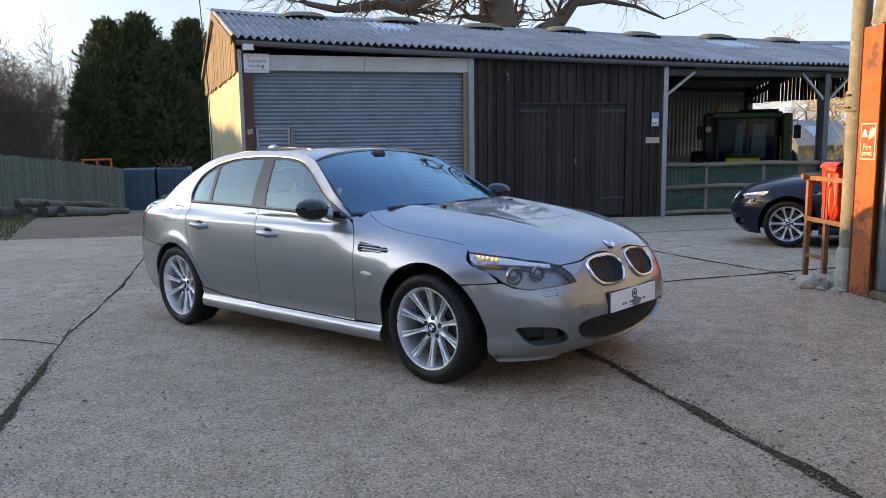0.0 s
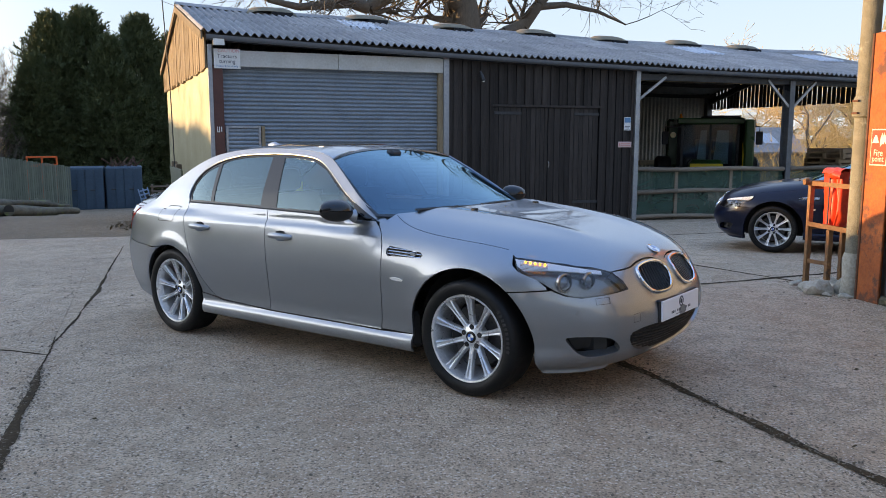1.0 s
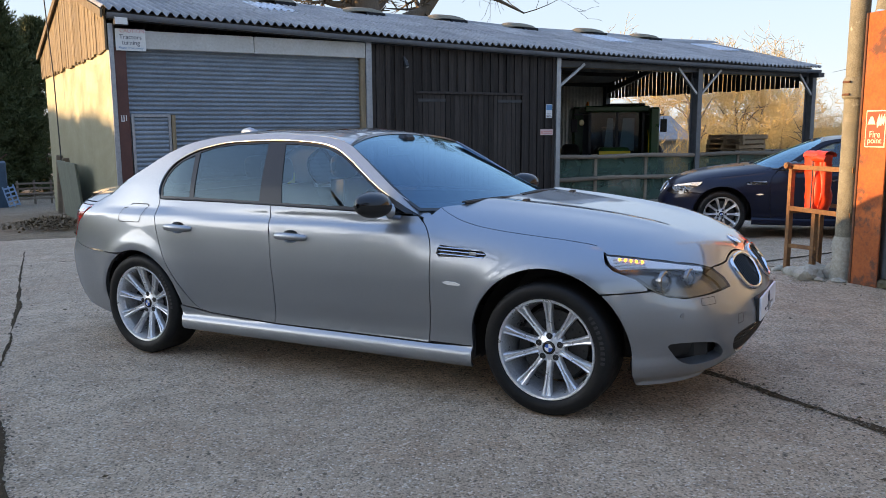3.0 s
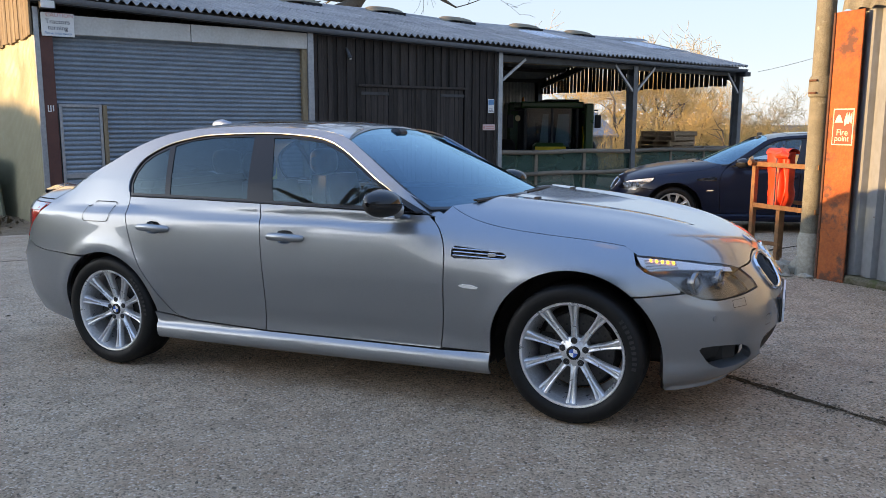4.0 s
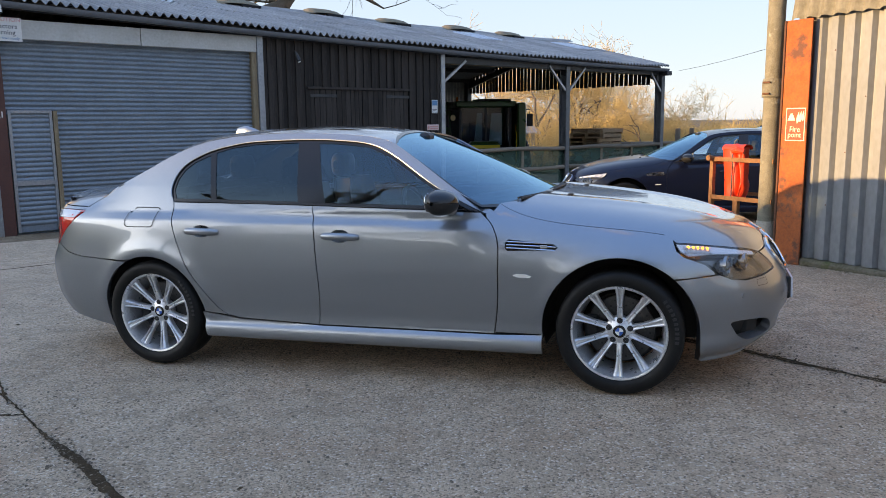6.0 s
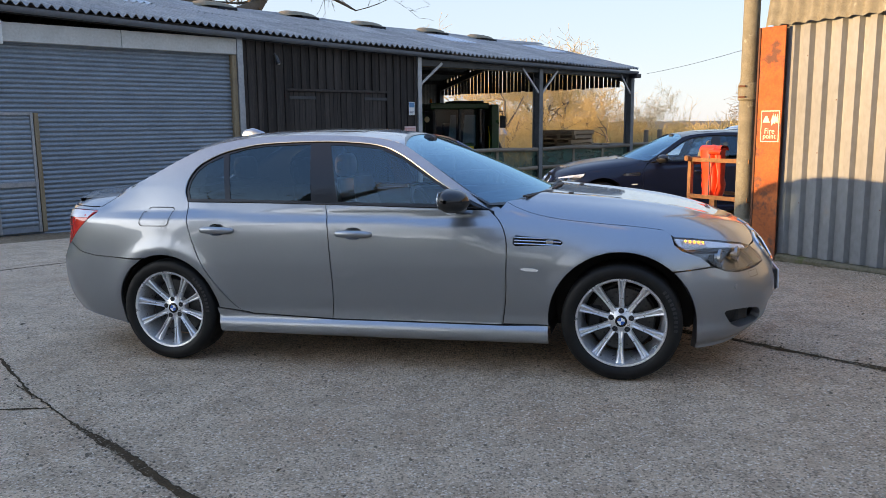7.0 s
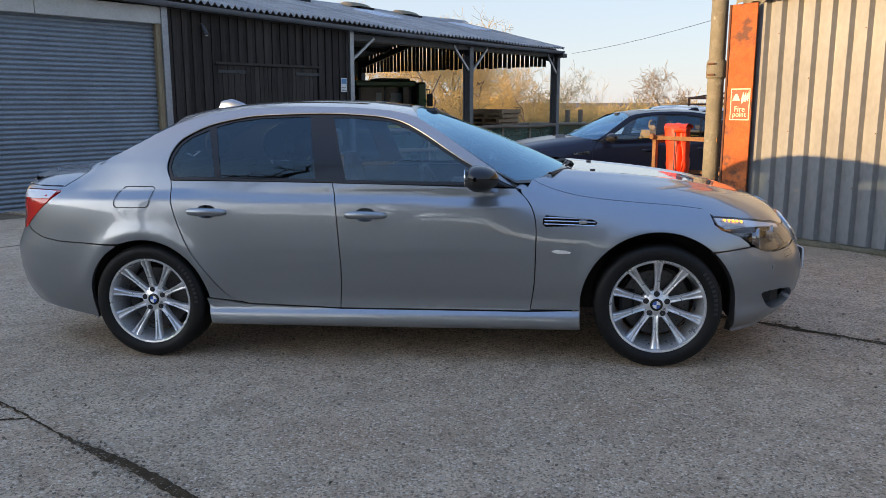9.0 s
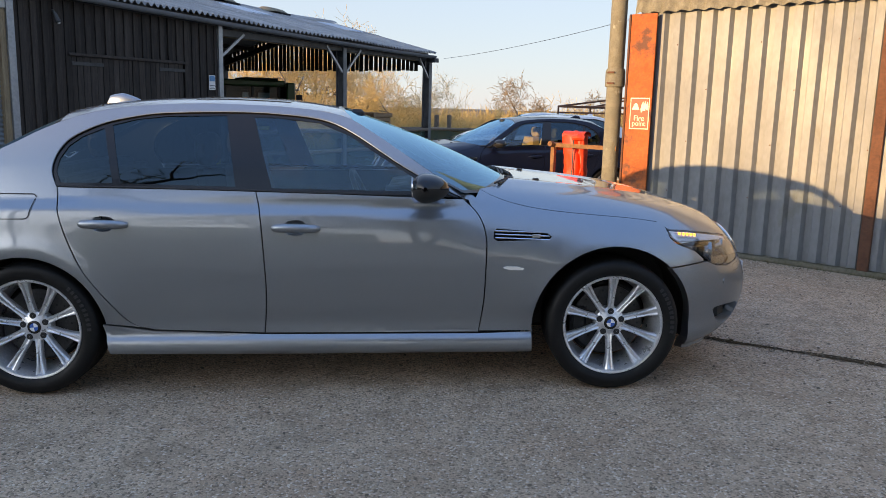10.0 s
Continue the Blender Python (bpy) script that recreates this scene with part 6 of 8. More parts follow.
HUB_F, HUB_R = (2.887, 0.33), (0.0, 0.33)


def arch_bulge(x, z):
    """Flared wheel arches."""
    b = 0.0
    for (hx, hz), amp in ((HUB_F, 0.016), (HUB_R, 0.020)):
        r = math.hypot(x - hx, z - hz)
        b += amp * (math.exp(-(((r - 0.40) / 0.055) ** 2)) * 0.6 + math.exp(-(((r - 0.40) / 0.12) ** 2)) * 0.5) * ease((z - 0.25) / 0.25)
    return b


def cabin_side(x, z):
    d = z - 0.97
    return (0.860 - 0.49 * d - 0.22 * d * d) * (1 - 0.10 * ease((0.35 - x) / 0.9) - 0.03 * ease((x - 1.5) / 0.7))


def side(x, z):
    """Half width of the body at a place along it and a height."""
    wn, wt = ease((x - 2.95) / 0.75), ease((-0.25 - x) / 0.75)
    sx = x - (NOSE_X(z) - 3.787) * wn - (TAIL_X(z) + 1.077) * wt
    w = PLAN(sx)
    tk = TUCK(min(z + max(0.0, min(0.045, 0.025 * (x - 0.2))) * ease((z - 0.62) / 0.2) * ease((0.985 - z) / 0.06), 0.97))
    if z < 0.66 and x > 2.45:
        kf = ease((x - 2.45) / 0.15)
        tk = tk * (1 - kf) + TUCK_FRONT(z) * kf
    if z < 0.66 and x < 0.3:
        kb = ease((0.25 - x) / 0.25)
        tk = tk * (1 - kb) + TUCK_BACK(z) * kb
    low = w - tk * (1 if w > 0.3 else w / 0.3)
    cabin = low if z <= 0.97 else cabin_side(x, z) + (w - 0.060 - 0.860) * max(0.0, 1 - (z - 0.97) / 0.15)
    f, r = ease((x - 1.85) / 0.55), ease((-0.10 - x) / 0.65)
    y = cabin
    k = max(f, r)
    if k > 0 and z > 0.64:
        top = max(SPINE(x), 0.70)
        u = min(0.9995, (z - 0.64) / (top - 0.64)) if top > 0.64 else 0.9995
        if f > r:
            round_y = (w - TUCK(0.64)) * (1 - u ** 2.1) ** 0.2
        else:
            v = min(0.9995, max(0.0, (z - 0.905) / max(0.05, top - 0.905)))
            round_y = (w - TUCK(min(z, 0.905))) * (1 - v ** 1.7) ** 0.34
        y = cabin * (1 - k) + round_y * k
    return max(0.0, y + arch_bulge(x, z) * (1 if y > 0.5 else 0))


def top_z(x, y):
    """Height of the bonnet or boot skin above a place in plan."""
    y = abs(y)
    lo, hi = 0.64, SPINE(x)
    for _ in range(22):
        m = (lo + hi) / 2
        if side(x, m) > y:
            lo = m
        else:
            hi = m
    return (lo + hi) / 2


def wrap(ax, th, z, back=False):
    """A point on the skin, seen along a level ray from an upright axis at ax; th = 0 is straight ahead (or back)."""
    c, s = math.cos(th) * (-1 if back else 1), math.sin(th)
    lo, hi = 0.05, 2.2
    for _ in range(26):
        m = (lo + hi) / 2
        x, y = ax + c * m, abs(s * m)
        inside = -1.09 < x < 3.80 and side(x, z) > y
        if inside:
            lo = m
        else:
            hi = m
    return ax + c * lo, s * lo, z


def roof_z_car(x, y):
    e = min(1.0, abs(y) / max(0.2, cabin_side(x, RAIL(x))))
    return ROOF_C(x) - (ROOF_C(x) - RAIL(x)) * e ** 2.6


from mathutils.geometry import delaunay_2d_cdt


def bend(pts, n=6, closed=False):
    """A rounded line through a few points."""
    p = [Vector(q) for q in pts]
    m = len(p)
    out = []
    for i in range(m if closed else m - 1):
        a, b = p[i], p[(i + 1) % m]
        a0 = p[i - 1] if closed or i > 0 else a * 2 - b
        b1 = p[(i + 2) % m] if closed or i < m - 2 else b * 2 - a
        for k in range(n):
            t = k / n
            out.append(0.5 * ((2 * a) + (b - a0) * t + (2 * a0 - 5 * a + 4 * b - b1) * t * t + (3 * a - a0 - 3 * b + b1) * t ** 3))
    if not closed:
        out.append(p[-1])
    return [tuple(q) for q in out]


def in_poly(poly, x, y):
    hit = False
    j = len(poly) - 1
    for i in range(len(poly)):
        xi, yi = poly[i]
        xj, yj = poly[j]
        if (yi > y) != (yj > y) and x < (xj - xi) * (y - yi) / (yj - yi) + xi:
            hit = not hit
        j = i
    return hit


def dense(poly, step):
    out = []
    for i in range(len(poly)):
        a, b = Vector(poly[i]), Vector(poly[(i + 1) % len(poly)])
        n = max(1, int((b - a).length / step))
        out += [tuple(a + (b - a) * k / n) for k in range(n)]
    return out


def panel_mesh(name, outline, lift, holes=(), step=0.035, rim=0.014, offset=0.0, flip=False):
    """A skin panel: an outline in two coordinates, filled with a fine net and laid on a smooth surface, with a folded edge."""
    loops = [dense(q, step * 0.8) for q in (outline, *holes)]
    v2, edges = [], []
    for lp in loops:
        n = len(v2)
        v2 += [Vector(p) for p in lp]
        edges += [(n + i, n + (i + 1) % len(lp)) for i in range(len(lp))]
    rimset = np.array([tuple(p) for p in v2])
    us, vs = [p[0] for p in loops[0]], [p[1] for p in loops[0]]
    gu = np.arange(min(us) + step / 2, max(us), step)
    gv = np.arange(min(vs) + step / 2, max(vs), step)
    for j, b in enumerate(gv):
        for a in gu:
            a2 = a + (step / 2 if j % 2 else 0)
            if in_poly(loops[0], a2, b) and not any(in_poly(h, a2, b) for h in loops[1:]):
                if np.min(np.hypot(rimset[:, 0] - a2, rimset[:, 1] - b)) > step * 0.45:
                    v2.append(Vector((a2, b)))
    ov, _, of, *_ = delaunay_2d_cdt(v2, edges, [], 0, 1e-6)
    faces = []
    for f in of:
        cx, cy = sum(ov[i][0] for i in f) / len(f), sum(ov[i][1] for i in f) / len(f)
        if in_poly(loops[0], cx, cy) and not any(in_poly(h, cx, cy) for h in loops[1:]):
            faces.append(list(f))
    P, N = [], []
    e = 0.004
    for q in ov:
        a, b = q
        p = Vector(lift(a, b))
        du = Vector(lift(a + e, b)) - Vector(lift(a - e, b))
        dv = Vector(lift(a, b + e)) - Vector(lift(a, b - e))
        n = du.cross(dv)
        n = n.normalized() if n.length > 1e-12 else Vector((0, -1, 0))
        ref = Vector((0, p.y, (p.z - 0.55) * 1.0)) + Vector(((p.x - 1.35) * 0.55, 0, 0))
        if n.dot(ref) < 0:
            n = -n
        P.append(p + n * offset)
        N.append(n)
    out_f, loop_n = [], []
    used = {}
    for f in faces:
        a, b, c = (P[i] for i in f[:3])
        if (b - a).cross(c - a).dot(N[f[0]]) < 0:
            f = f[::-1]
        out_f.append(tuple(f))
        loop_n += [N[i] for i in f]
        for i in range(len(f)):
            k = (f[i], f[(i + 1) % len(f)])
            used[k] = used.get(k, 0) + 1
    verts = list(P)
    if rim:
        low = {}
        for (a, b) in list(used):
            if (b, a) in used:
                continue
            ids = []
            for i in (a, b):
                if i not in low:
                    low[i] = (len(verts), len(verts) + 1)
                    verts += [P[i], P[i] - N[i] * rim]
                ids.append(low[i])
            q = (ids[1][0], ids[0][0], ids[0][1], ids[1][1])
            n = (verts[q[1]] - verts[q[0]]).cross(verts[q[2]] - verts[q[0]])
            n = n.normalized() if n.length > 1e-12 else N[a]
            out_f.append(q)
            loop_n += [n] * 4
    return verts, out_f, loop_n


def skin(name, data, mat, parent, label="", mirror=False):
    verts, faces, nrm = data
    if mirror:
        verts = [Vector((p.x, -p.y, p.z)) for p in verts]
        nn, k = [], 0
        ff = []
        for f in faces:
            ff.append(tuple(reversed(f)))
            nn += [Vector((q.x, -q.y, q.z)) for q in reversed(nrm[k:k + len(f)])]
            k += len(f)
        faces, nrm = ff, nn
    me = bpy.data.meshes.new(name)
    me.from_pydata([tuple(p) for p in verts], [], faces)
    me.shade_smooth()
    me.normals_split_custom_set([tuple(n) for n in nrm])
    me.materials.append(mat)
    return part(name, me, None, parent, label)


# ---- car materials ----
def car_paint(name, base, flake, metal, rough):
    mt = bpy.data.materials.new(name)
    mt.use_nodes = True
    nd, ln = mt.node_tree.nodes, mt.node_tree.links.new
    b = nd["Principled BSDF"]
    b.inputs["Metallic"].default_value = metal
    b.inputs["Roughness"].default_value = rough
    b.inputs["Coat Weight"].default_value = 1.0 if metal else 0.5
    b.inputs["Specular IOR Level"].default_value = 0.5 if metal else 0.1
    b.inputs["Coat Roughness"].default_value = 0.025
    tc = nd.new("ShaderNodeTexCoord")
    vo = nd.new("ShaderNodeTexVoronoi")
    vo.inputs["Scale"].default_value = 900
    ln(tc.outputs["Object"], vo.inputs["Vector"])
    sp = nd.new("ShaderNodeSeparateColor")
    ln(vo.outputs["Color"], sp.inputs[0])
    dirt = nd.new("ShaderNodeTexNoise")
    dirt.inputs["Scale"].default_value, dirt.inputs["Detail"].default_value = 3, 6
    ln(tc.outputs["Object"], dirt.inputs["Vector"])
    b.inputs["Coat IOR"].default_value = 1.75 if metal else 1.45
    mx = nd.new("ShaderNodeMix")
    mx.data_type = "RGBA"
    mx.inputs["A"].default_value, mx.inputs["B"].default_value = (*base, 1), (*flake, 1)
    ln(sp.outputs[0], mx.inputs["Factor"])
    ln(mx.outputs["Result"], b.inputs["Base Color"])
    rr = nd.new("ShaderNodeMapRange")
    rr.inputs["To Min"].default_value, rr.inputs["To Max"].default_value = rough - 0.01, rough + 0.02
    ln(dirt.outputs["Fac"], rr.inputs["Value"])
    ln(rr.outputs[0], b.inputs["Roughness"])
    return mt


PAINT = car_paint("silver_grey_metallic", (0.215, 0.24, 0.268), (0.30, 0.328, 0.358), 0.88, 0.37)
BLACK_PAINT = car_paint("blue_black_metallic", (0.003, 0.005, 0.016), (0.006, 0.010, 0.028), 0.0, 0.3)
TYRE = material("tyre_rubber", (0.005, 0.005, 0.0055), 0.55, second=(0.010, 0.0095, 0.009), scale=14, detail=70, bump=0.08, spec=0.25)
GLOSS_BLACK = plain("gloss_black_trim", (0.008, 0.008, 0.009), 0.12)
MATT_BLACK = plain("matt_black_plastic", (0.014, 0.014, 0.015), 0.6)
CHROME = plain("chrome", (0.75, 0.76, 0.78), 0.08, 1.0)
ALLOY = material("silver_alloy", (0.78, 0.79, 0.80), 0.30, 0.7, second=(0.58, 0.59, 0.61), scale=20, detail=80, bump=0.0, rough_var=0.05)
DISC = material("brake_disc_steel", (0.10, 0.10, 0.105), 0.45, 0.8, second=(0.07, 0.068, 0.066), scale=30, detail=90, bump=0.02)
STEEL = material("brake_steel", (0.30, 0.30, 0.31), 0.35, 0.9, second=(0.22, 0.22, 0.23), scale=30, detail=90, bump=0.02)
# blue of a deep sky is painted into the colour of these panes' reflections
TINT = glass("tinted_glass", (0.26, 0.36, 0.42), 0.6, face_on=0.07, reflect_tint=(0.62, 0.90, 1.0))
CLEAR = glass("side_glass", (0.78, 0.88, 0.90), 0.92, face_on=0.10, reflect_tint=(0.62, 0.90, 1.0))
SCREEN = glass("windscreen_glass", (0.55, 0.72, 0.80), 0.5, face_on=0.12, reflect_tint=(0.40, 0.78, 1.0))
LENS = glass("lamp_lens", (0.9, 0.92, 0.95), 0.92)
MARKER = plain("clear_marker_lens", (0.75, 0.73, 0.68), 0.2, coat=1.0)
RED_LENS = plain("red_lens", (0.80, 0.02, 0.014), 0.12, coat=1.0)
WHITE_LENS = plain("pale_lens", (0.62, 0.62, 0.64), 0.15, coat=1.0)
AMBER = plain("amber_lamp", (1.0, 0.42, 0.05), 0.2, emit=0.6)
LEATHER = material("black_leather", (0.028, 0.029, 0.032), 0.45, second=(0.02, 0.02, 0.022), scale=12, detail=80, bump=0.1)
CABIN = material("dark_cabin_plastic", (0.02, 0.02, 0.022), 0.6, second=(0.014, 0.014, 0.015), scale=10, detail=60, bump=0.05)
LINING = material("grey_headlining", (0.16, 0.155, 0.15), 0.9, second=(0.13, 0.125, 0.12), scale=10, detail=60, bump=0.05)
PLATE_MAT = material("white_plate", (0.78, 0.79, 0.82), 0.3, second=(0.74, 0.75, 0.78), scale=6, detail=20, bump=0.0, rough_var=0.03)
BLUE_ENAMEL = plain("blue_enamel", (0.02, 0.12, 0.42), 0.15, coat=1.0)
WHITE_ENAMEL = plain("white_enamel", (0.8, 0.8, 0.8), 0.15, coat=1.0)

# ---- the saloon ----
CAR = pose(0.5648, 7.3937, -0.0753, 0, -1.486, -59.4)
car = thing("saloon_car", "silver-grey metallic saloon car parked on the yard", "car", CAR)
AX, AB = 2.7, -0.1
DEG = math.pi / 180


def lift_side(x, z):
    return x, -side(x, z), z


def lift_top(x, y):
    ridge = 0.010 * math.exp(-(((abs(y) - 0.50 + 0.16 * (x - 2.4)) / 0.07) ** 2)) * ease((x - 2.2) / 0.3) * ease((3.5 - x) / 0.3)
    return x, y, top_z(x, y) + ridge


def lift_front(th, z):
    return wrap(AX, th, z)


def lift_back(th, z):
    return wrap(AB, th, z, True)


def both(name, outline, lift, mat, label="", holes=(), parent=None, **kw):
    data = panel_mesh(name, outline, lift, holes, **kw)
    return skin(name, data, mat, parent or car, label), skin(name, data, mat, parent or car, label, True)


def deg(*pts):
    return [(a * DEG, z) for a, z in pts]


GAP = 0.003
REAR_SEAM = bend([(0.158, 1.028), (0.205, 0.837), (0.289, 0.640), (0.40, 0.475), (0.491, 0.362), (0.60, 0.325)], 6)
B_SEAM = bend([(1.146, 0.304), (1.163, 0.48), (1.163, 0.643), (1.148, 0.876), (1.120, 1.008)], 5)
F_SEAM = bend([(2.213, 0.300), (2.236, 0.45), (2.244, 0.60), (2.247, 0.78), (2.213, 0.885), (2.140, 0.962)], 5)
rear_door_outline = [(x + GAP, z) for x, z in REAR_SEAM] + [(x - GAP, z) for x, z in B_SEAM]
front_door_outline = [(x + GAP, z) for x, z in reversed(B_SEAM)] + [(B_SEAM[0][0] + GAP, 0.304)] + [(x - GAP, z) for x, z in F_SEAM]


def recess(cx, cz):
    return [(cx + 0.058 * math.copysign(abs(math.cos(a)) ** 0.8, math.cos(a)), cz + 0.037 * math.copysign(abs(math.sin(a)) ** 0.8, math.sin(a))) for a in np.linspace(0, 2 * math.pi, 20, endpoint=False)]


HANDLES = ((0.395, 0.858), (1.315, 0.834))
RD = both("rear_door", rear_door_outline, lift_side, PAINT, step=0.026, holes=[recess(*HANDLES[0])])
FD = both("front_door", front_door_outline, lift_side, PAINT, step=0.026, holes=[recess(*HANDLES[1])])
for (cx, cz), doors in zip(HANDLES, (RD, FD)):
    cup = panel_mesh("cup", recess(cx, cz), lambda x, z, a=cx, b=cz: (x, -side(x, z) + 0.045 * max(0.0, 1 - ((x - a) / 0.058) ** 2 - ((z - b) / 0.037) ** 2) ** 0.5, z), step=0.012, rim=0.0)
    y0 = -side(cx, cz)
    for dr, mir in zip(doors, (False, True)):
        skin("handle_cup", cup, PAINT, dr, mirror=mir)
        s = 1 if mir else -1
        q = Geo()
        pts = [(cx - 0.105, s * (-y0 - 0.004), cz - 0.001), (cx - 0.085, s * (-y0 + 0.018), cz + 0.002), (cx, s * (-y0 + 0.030), cz + 0.003), (cx + 0.085, s * (-y0 + 0.020), cz - 0.001), (cx + 0.115, s * (-y0 - 0.004), cz - 0.004)]
        pts = bend(pts, 5)
        q.tube(pts, [0.013 + 0.008 * math.sin(math.pi * i / (len(pts) - 1)) for i in range(len(pts))], 10)
        q.v = [(x, y, cz + (z - cz) * 1.05) for x, y, z in q.v]
        part("door_handle", q, PAINT, dr, "body-coloured bar handle", smooth=60)

# body side: quarter panel, rear pillar, roof rail and front pillar in one pressing
DLO_TOP = bend([(0.150, 1.036), (0.122, 1.10), (0.128, 1.17), (0.165, 1.235), (0.225, 1.282), (0.35, 1.336), (0.50, 1.368), (0.655, 1.385), (0.969, 1.389), (1.2, 1.379), (1.429, 1.350), (1.591, 1.283), (1.846, 1.120), (2.06, 1.005), (2.138, 0.968)], 5)
ARCH_R = [(0.372 * math.cos(a), 0.33 + 0.372 * math.sin(a)) for a in np.linspace(0.07, math.pi - 1.14, 22)]
SEAM_RB = [(-0.187, 0.672), (-0.35, 0.676), (-0.55, 0.683), (-0.68, 0.702), (-0.78, 0.742), (-0.835, 0.775)]
TAIL = deg((-59.5, 0.972), (-48, 0.978), (-36, 0.972), (-33, 0.90), (-34, 0.775), (-44.5, 0.748), (-51, 0.83), (-57, 0.912))
LAMP_EDGE = [(lift_back(a, z)[0] + 0.006, z - 0.006) for a, z in deg((-51, 0.845), (-56.5, 0.915), (-59.5, 0.972))]
LID_EDGE = [(-0.42, 1.086), (-0.47, 1.053), (-0.52, 1.018), (-0.562, 0.986)]
quarter = [(x - GAP, z) for x, z in reversed(REAR_SEAM[:-2])] + DLO_TOP
quarter += [(2.20, 0.945), (2.225, 0.950)] + [(x, RAIL(x)) for x in (2.19, 2.1, 2.0, 1.9, 1.82, 1.75, 1.68, 1.62, 1.58, 1.5, 1.4, 1.25, 1.1, 0.95, 0.8, 0.65, 0.5, 0.4, 0.3, 0.2, 0.1, 0.0, -0.1, -0.2, -0.3, -0.37, -0.43)]
quarter = [p for p in quarter if p[0] > -0.40] + LID_EDGE
quarter += list(reversed(LAMP_EDGE)) + [(x, z + GAP) for x, z in reversed(SEAM_RB)] + list(reversed(ARCH_R[:-1])) + [(0.375, 0.358)]
QP = both("side_panel", quarter, lift_side, PAINT, "quarter panel, pillars and roof rail", step=0.022)
fuel = []
for cx_, cz_, a0 in ((0.040, 0.972, 0.0), (-0.130, 0.972, 90.0), (-0.145, 0.908, 180.0), (0.026, 0.908, 270.0)):
    fuel += [(cx_ + 0.026 * math.cos(a * DEG), cz_ + 0.026 * math.sin(a * DEG)) for a in np.linspace(a0, a0 + 90, 6)]
seam = panel_mesh("fuel_seam", fuel, lift_side, holes=[[(-0.052 + (x + 0.052) * 0.962, 0.94 + (z - 0.94) * 0.925) for x, z in fuel]], step=0.008, rim=0.0, offset=0.0032)
skin("fuel_flap", seam, MATT_BLACK, QP[0], "outline of the fuel flap")

# front wing
ARCH_F = [(HUB_F[0] + 0.408 * math.cos(a), 0.33 + 0.408 * math.sin(a)) for a in np.linspace(0.815, math.pi + 0.09, 26)]
HOOD_SEAM = bend([(2.226, -0.722), (2.30, -0.752), (2.40, -0.779), (2.50, -0.795), (2.65, -0.806), (2.842, -0.812), (3.0, -0.808), (3.148, -0.795)], 4)
wing = [(x + GAP, z) for x, z in reversed(F_SEAM[:-2])][::-1] + [(2.165, 0.955), (2.20, 0.965)]
wing += [(x, top_z(x, y) - 0.0015) for x, y in HOOD_SEAM] + [(3.172, 0.765), (3.21, 0.735), (3.31, 0.695), (3.358, 0.655), (3.362, 0.643), (3.26, 0.634), (3.162, 0.630)] + ARCH_F + [(2.475, 0.306), (2.216, 0.306)]
VENT = [(2.285, 0.806), (2.300, 0.824), (2.55, 0.800), (2.572, 0.784), (2.556, 0.768), (2.30, 0.764), (2.283, 0.778)]
FW = both("front_wing", wing, lift_side, PAINT, holes=[VENT], step=0.03)
for fw, mir in zip(FW, (False, True)):
    back = panel_mesh("vent_back", VENT, lift_side, step=0.03, rim=0.0, offset=-0.02)
    vent = skin("side_vent", back, GLOSS_BLACK, fw, "gloss black side vent with chrome bars", mirror=mir)
    s = 1 if mir else -1
    for k, zz in enumerate((0.775, 0.792, 0.808)):
        pts = [(x, s * (side(x, zz) - 0.003), zz - 0.012 * (x - 2.3) / 0.27 + 0.004) for x in np.linspace(2.292, 2.56 - 0.03 * (k == 2), 7)]
        part("vent_bar", Geo().tube(pts, 0.0034, 6), CHROME, vent, smooth=True)
    part("badge_plate", Geo().box((2.475, s * (side(2.5, 0.79) + 0.0) - 0.003, 0.778), (2.515, s * side(2.5, 0.79) + 0.003, 0.796), 0.001), CHROME, vent, "small chrome badge")
    my = s * (side(2.38, 0.635) + 0.004)
    part("side_marker", Geo().prism([(2.330, 0.637), (2.350, 0.642), (2.40, 0.640), (2.432, 0.630), (2.425, 0.622), (2.36, 0.624), (2.335, 0.631)], (0, my - 0.004, 0), (1, 0, 0), (0, 0, 1), (0, 0.008, 0)), MARKER, fw, "clear side indicator")

# sill
SILL = [(0.352, 0.352), (0.45, 0.340), (0.60, 0.317), (1.146, 0.296), (2.213, 0.292), (2.478, 0.300), (2.480, 0.195), (1.4, 0.192), (0.385, 0.205), (0.372, 0.28)]
both("sill", SILL, lift_side, PAINT, "sculpted side skirt", step=0.02)

# bumpers
A_EDGE = []
for z in np.linspace(0.165, 0.622, 14):
    x = HUB_F[0] + math.sqrt(max(0, 0.408 ** 2 - max(0.0, z - 0.33) ** 2))
    A_EDGE.append((math.atan2(-side(x, z), x - AX), z))
half_top = deg((-60.8, 0.628), (-49.4, 0.637), (-45.8, 0.610), (-41.2, 0.597), (-34.2, 0.607), (-25.9, 0.626), (-26.9, 0.67), (-29.8, 0.7165))
hood_front = deg((-29.2, 0.7185), (-25.0, 0.721), (-21.0, 0.727), (-17.5, 0.744), (-12.5, 0.755), (-7.0, 0.752), (-3.5, 0.744), (0, 0.738))
half_low = deg((0, 0.205), (-12, 0.203), (-24, 0.198), (-28.6, 0.195), (-29.8, 0.168), (-38, 0.163), (-50, 0.163))
right = A_EDGE + half_top[1:] + hood_front
full = right + [(-a, z) for a, z in reversed(right[:-1])] + [(-a, z) for a, z in reversed(half_low[1:])] + half_low
KID = bend(deg((-19.6, 0.712), (-17.0, 0.733), (-12.0, 0.743), (-5.6, 0.737), (-2.6, 0.705), (-2.9, 0.645), (-5.6, 0.597), (-11.8, 0.586), (-16.4, 0.602), (-19.2, 0.652)), 4, True)
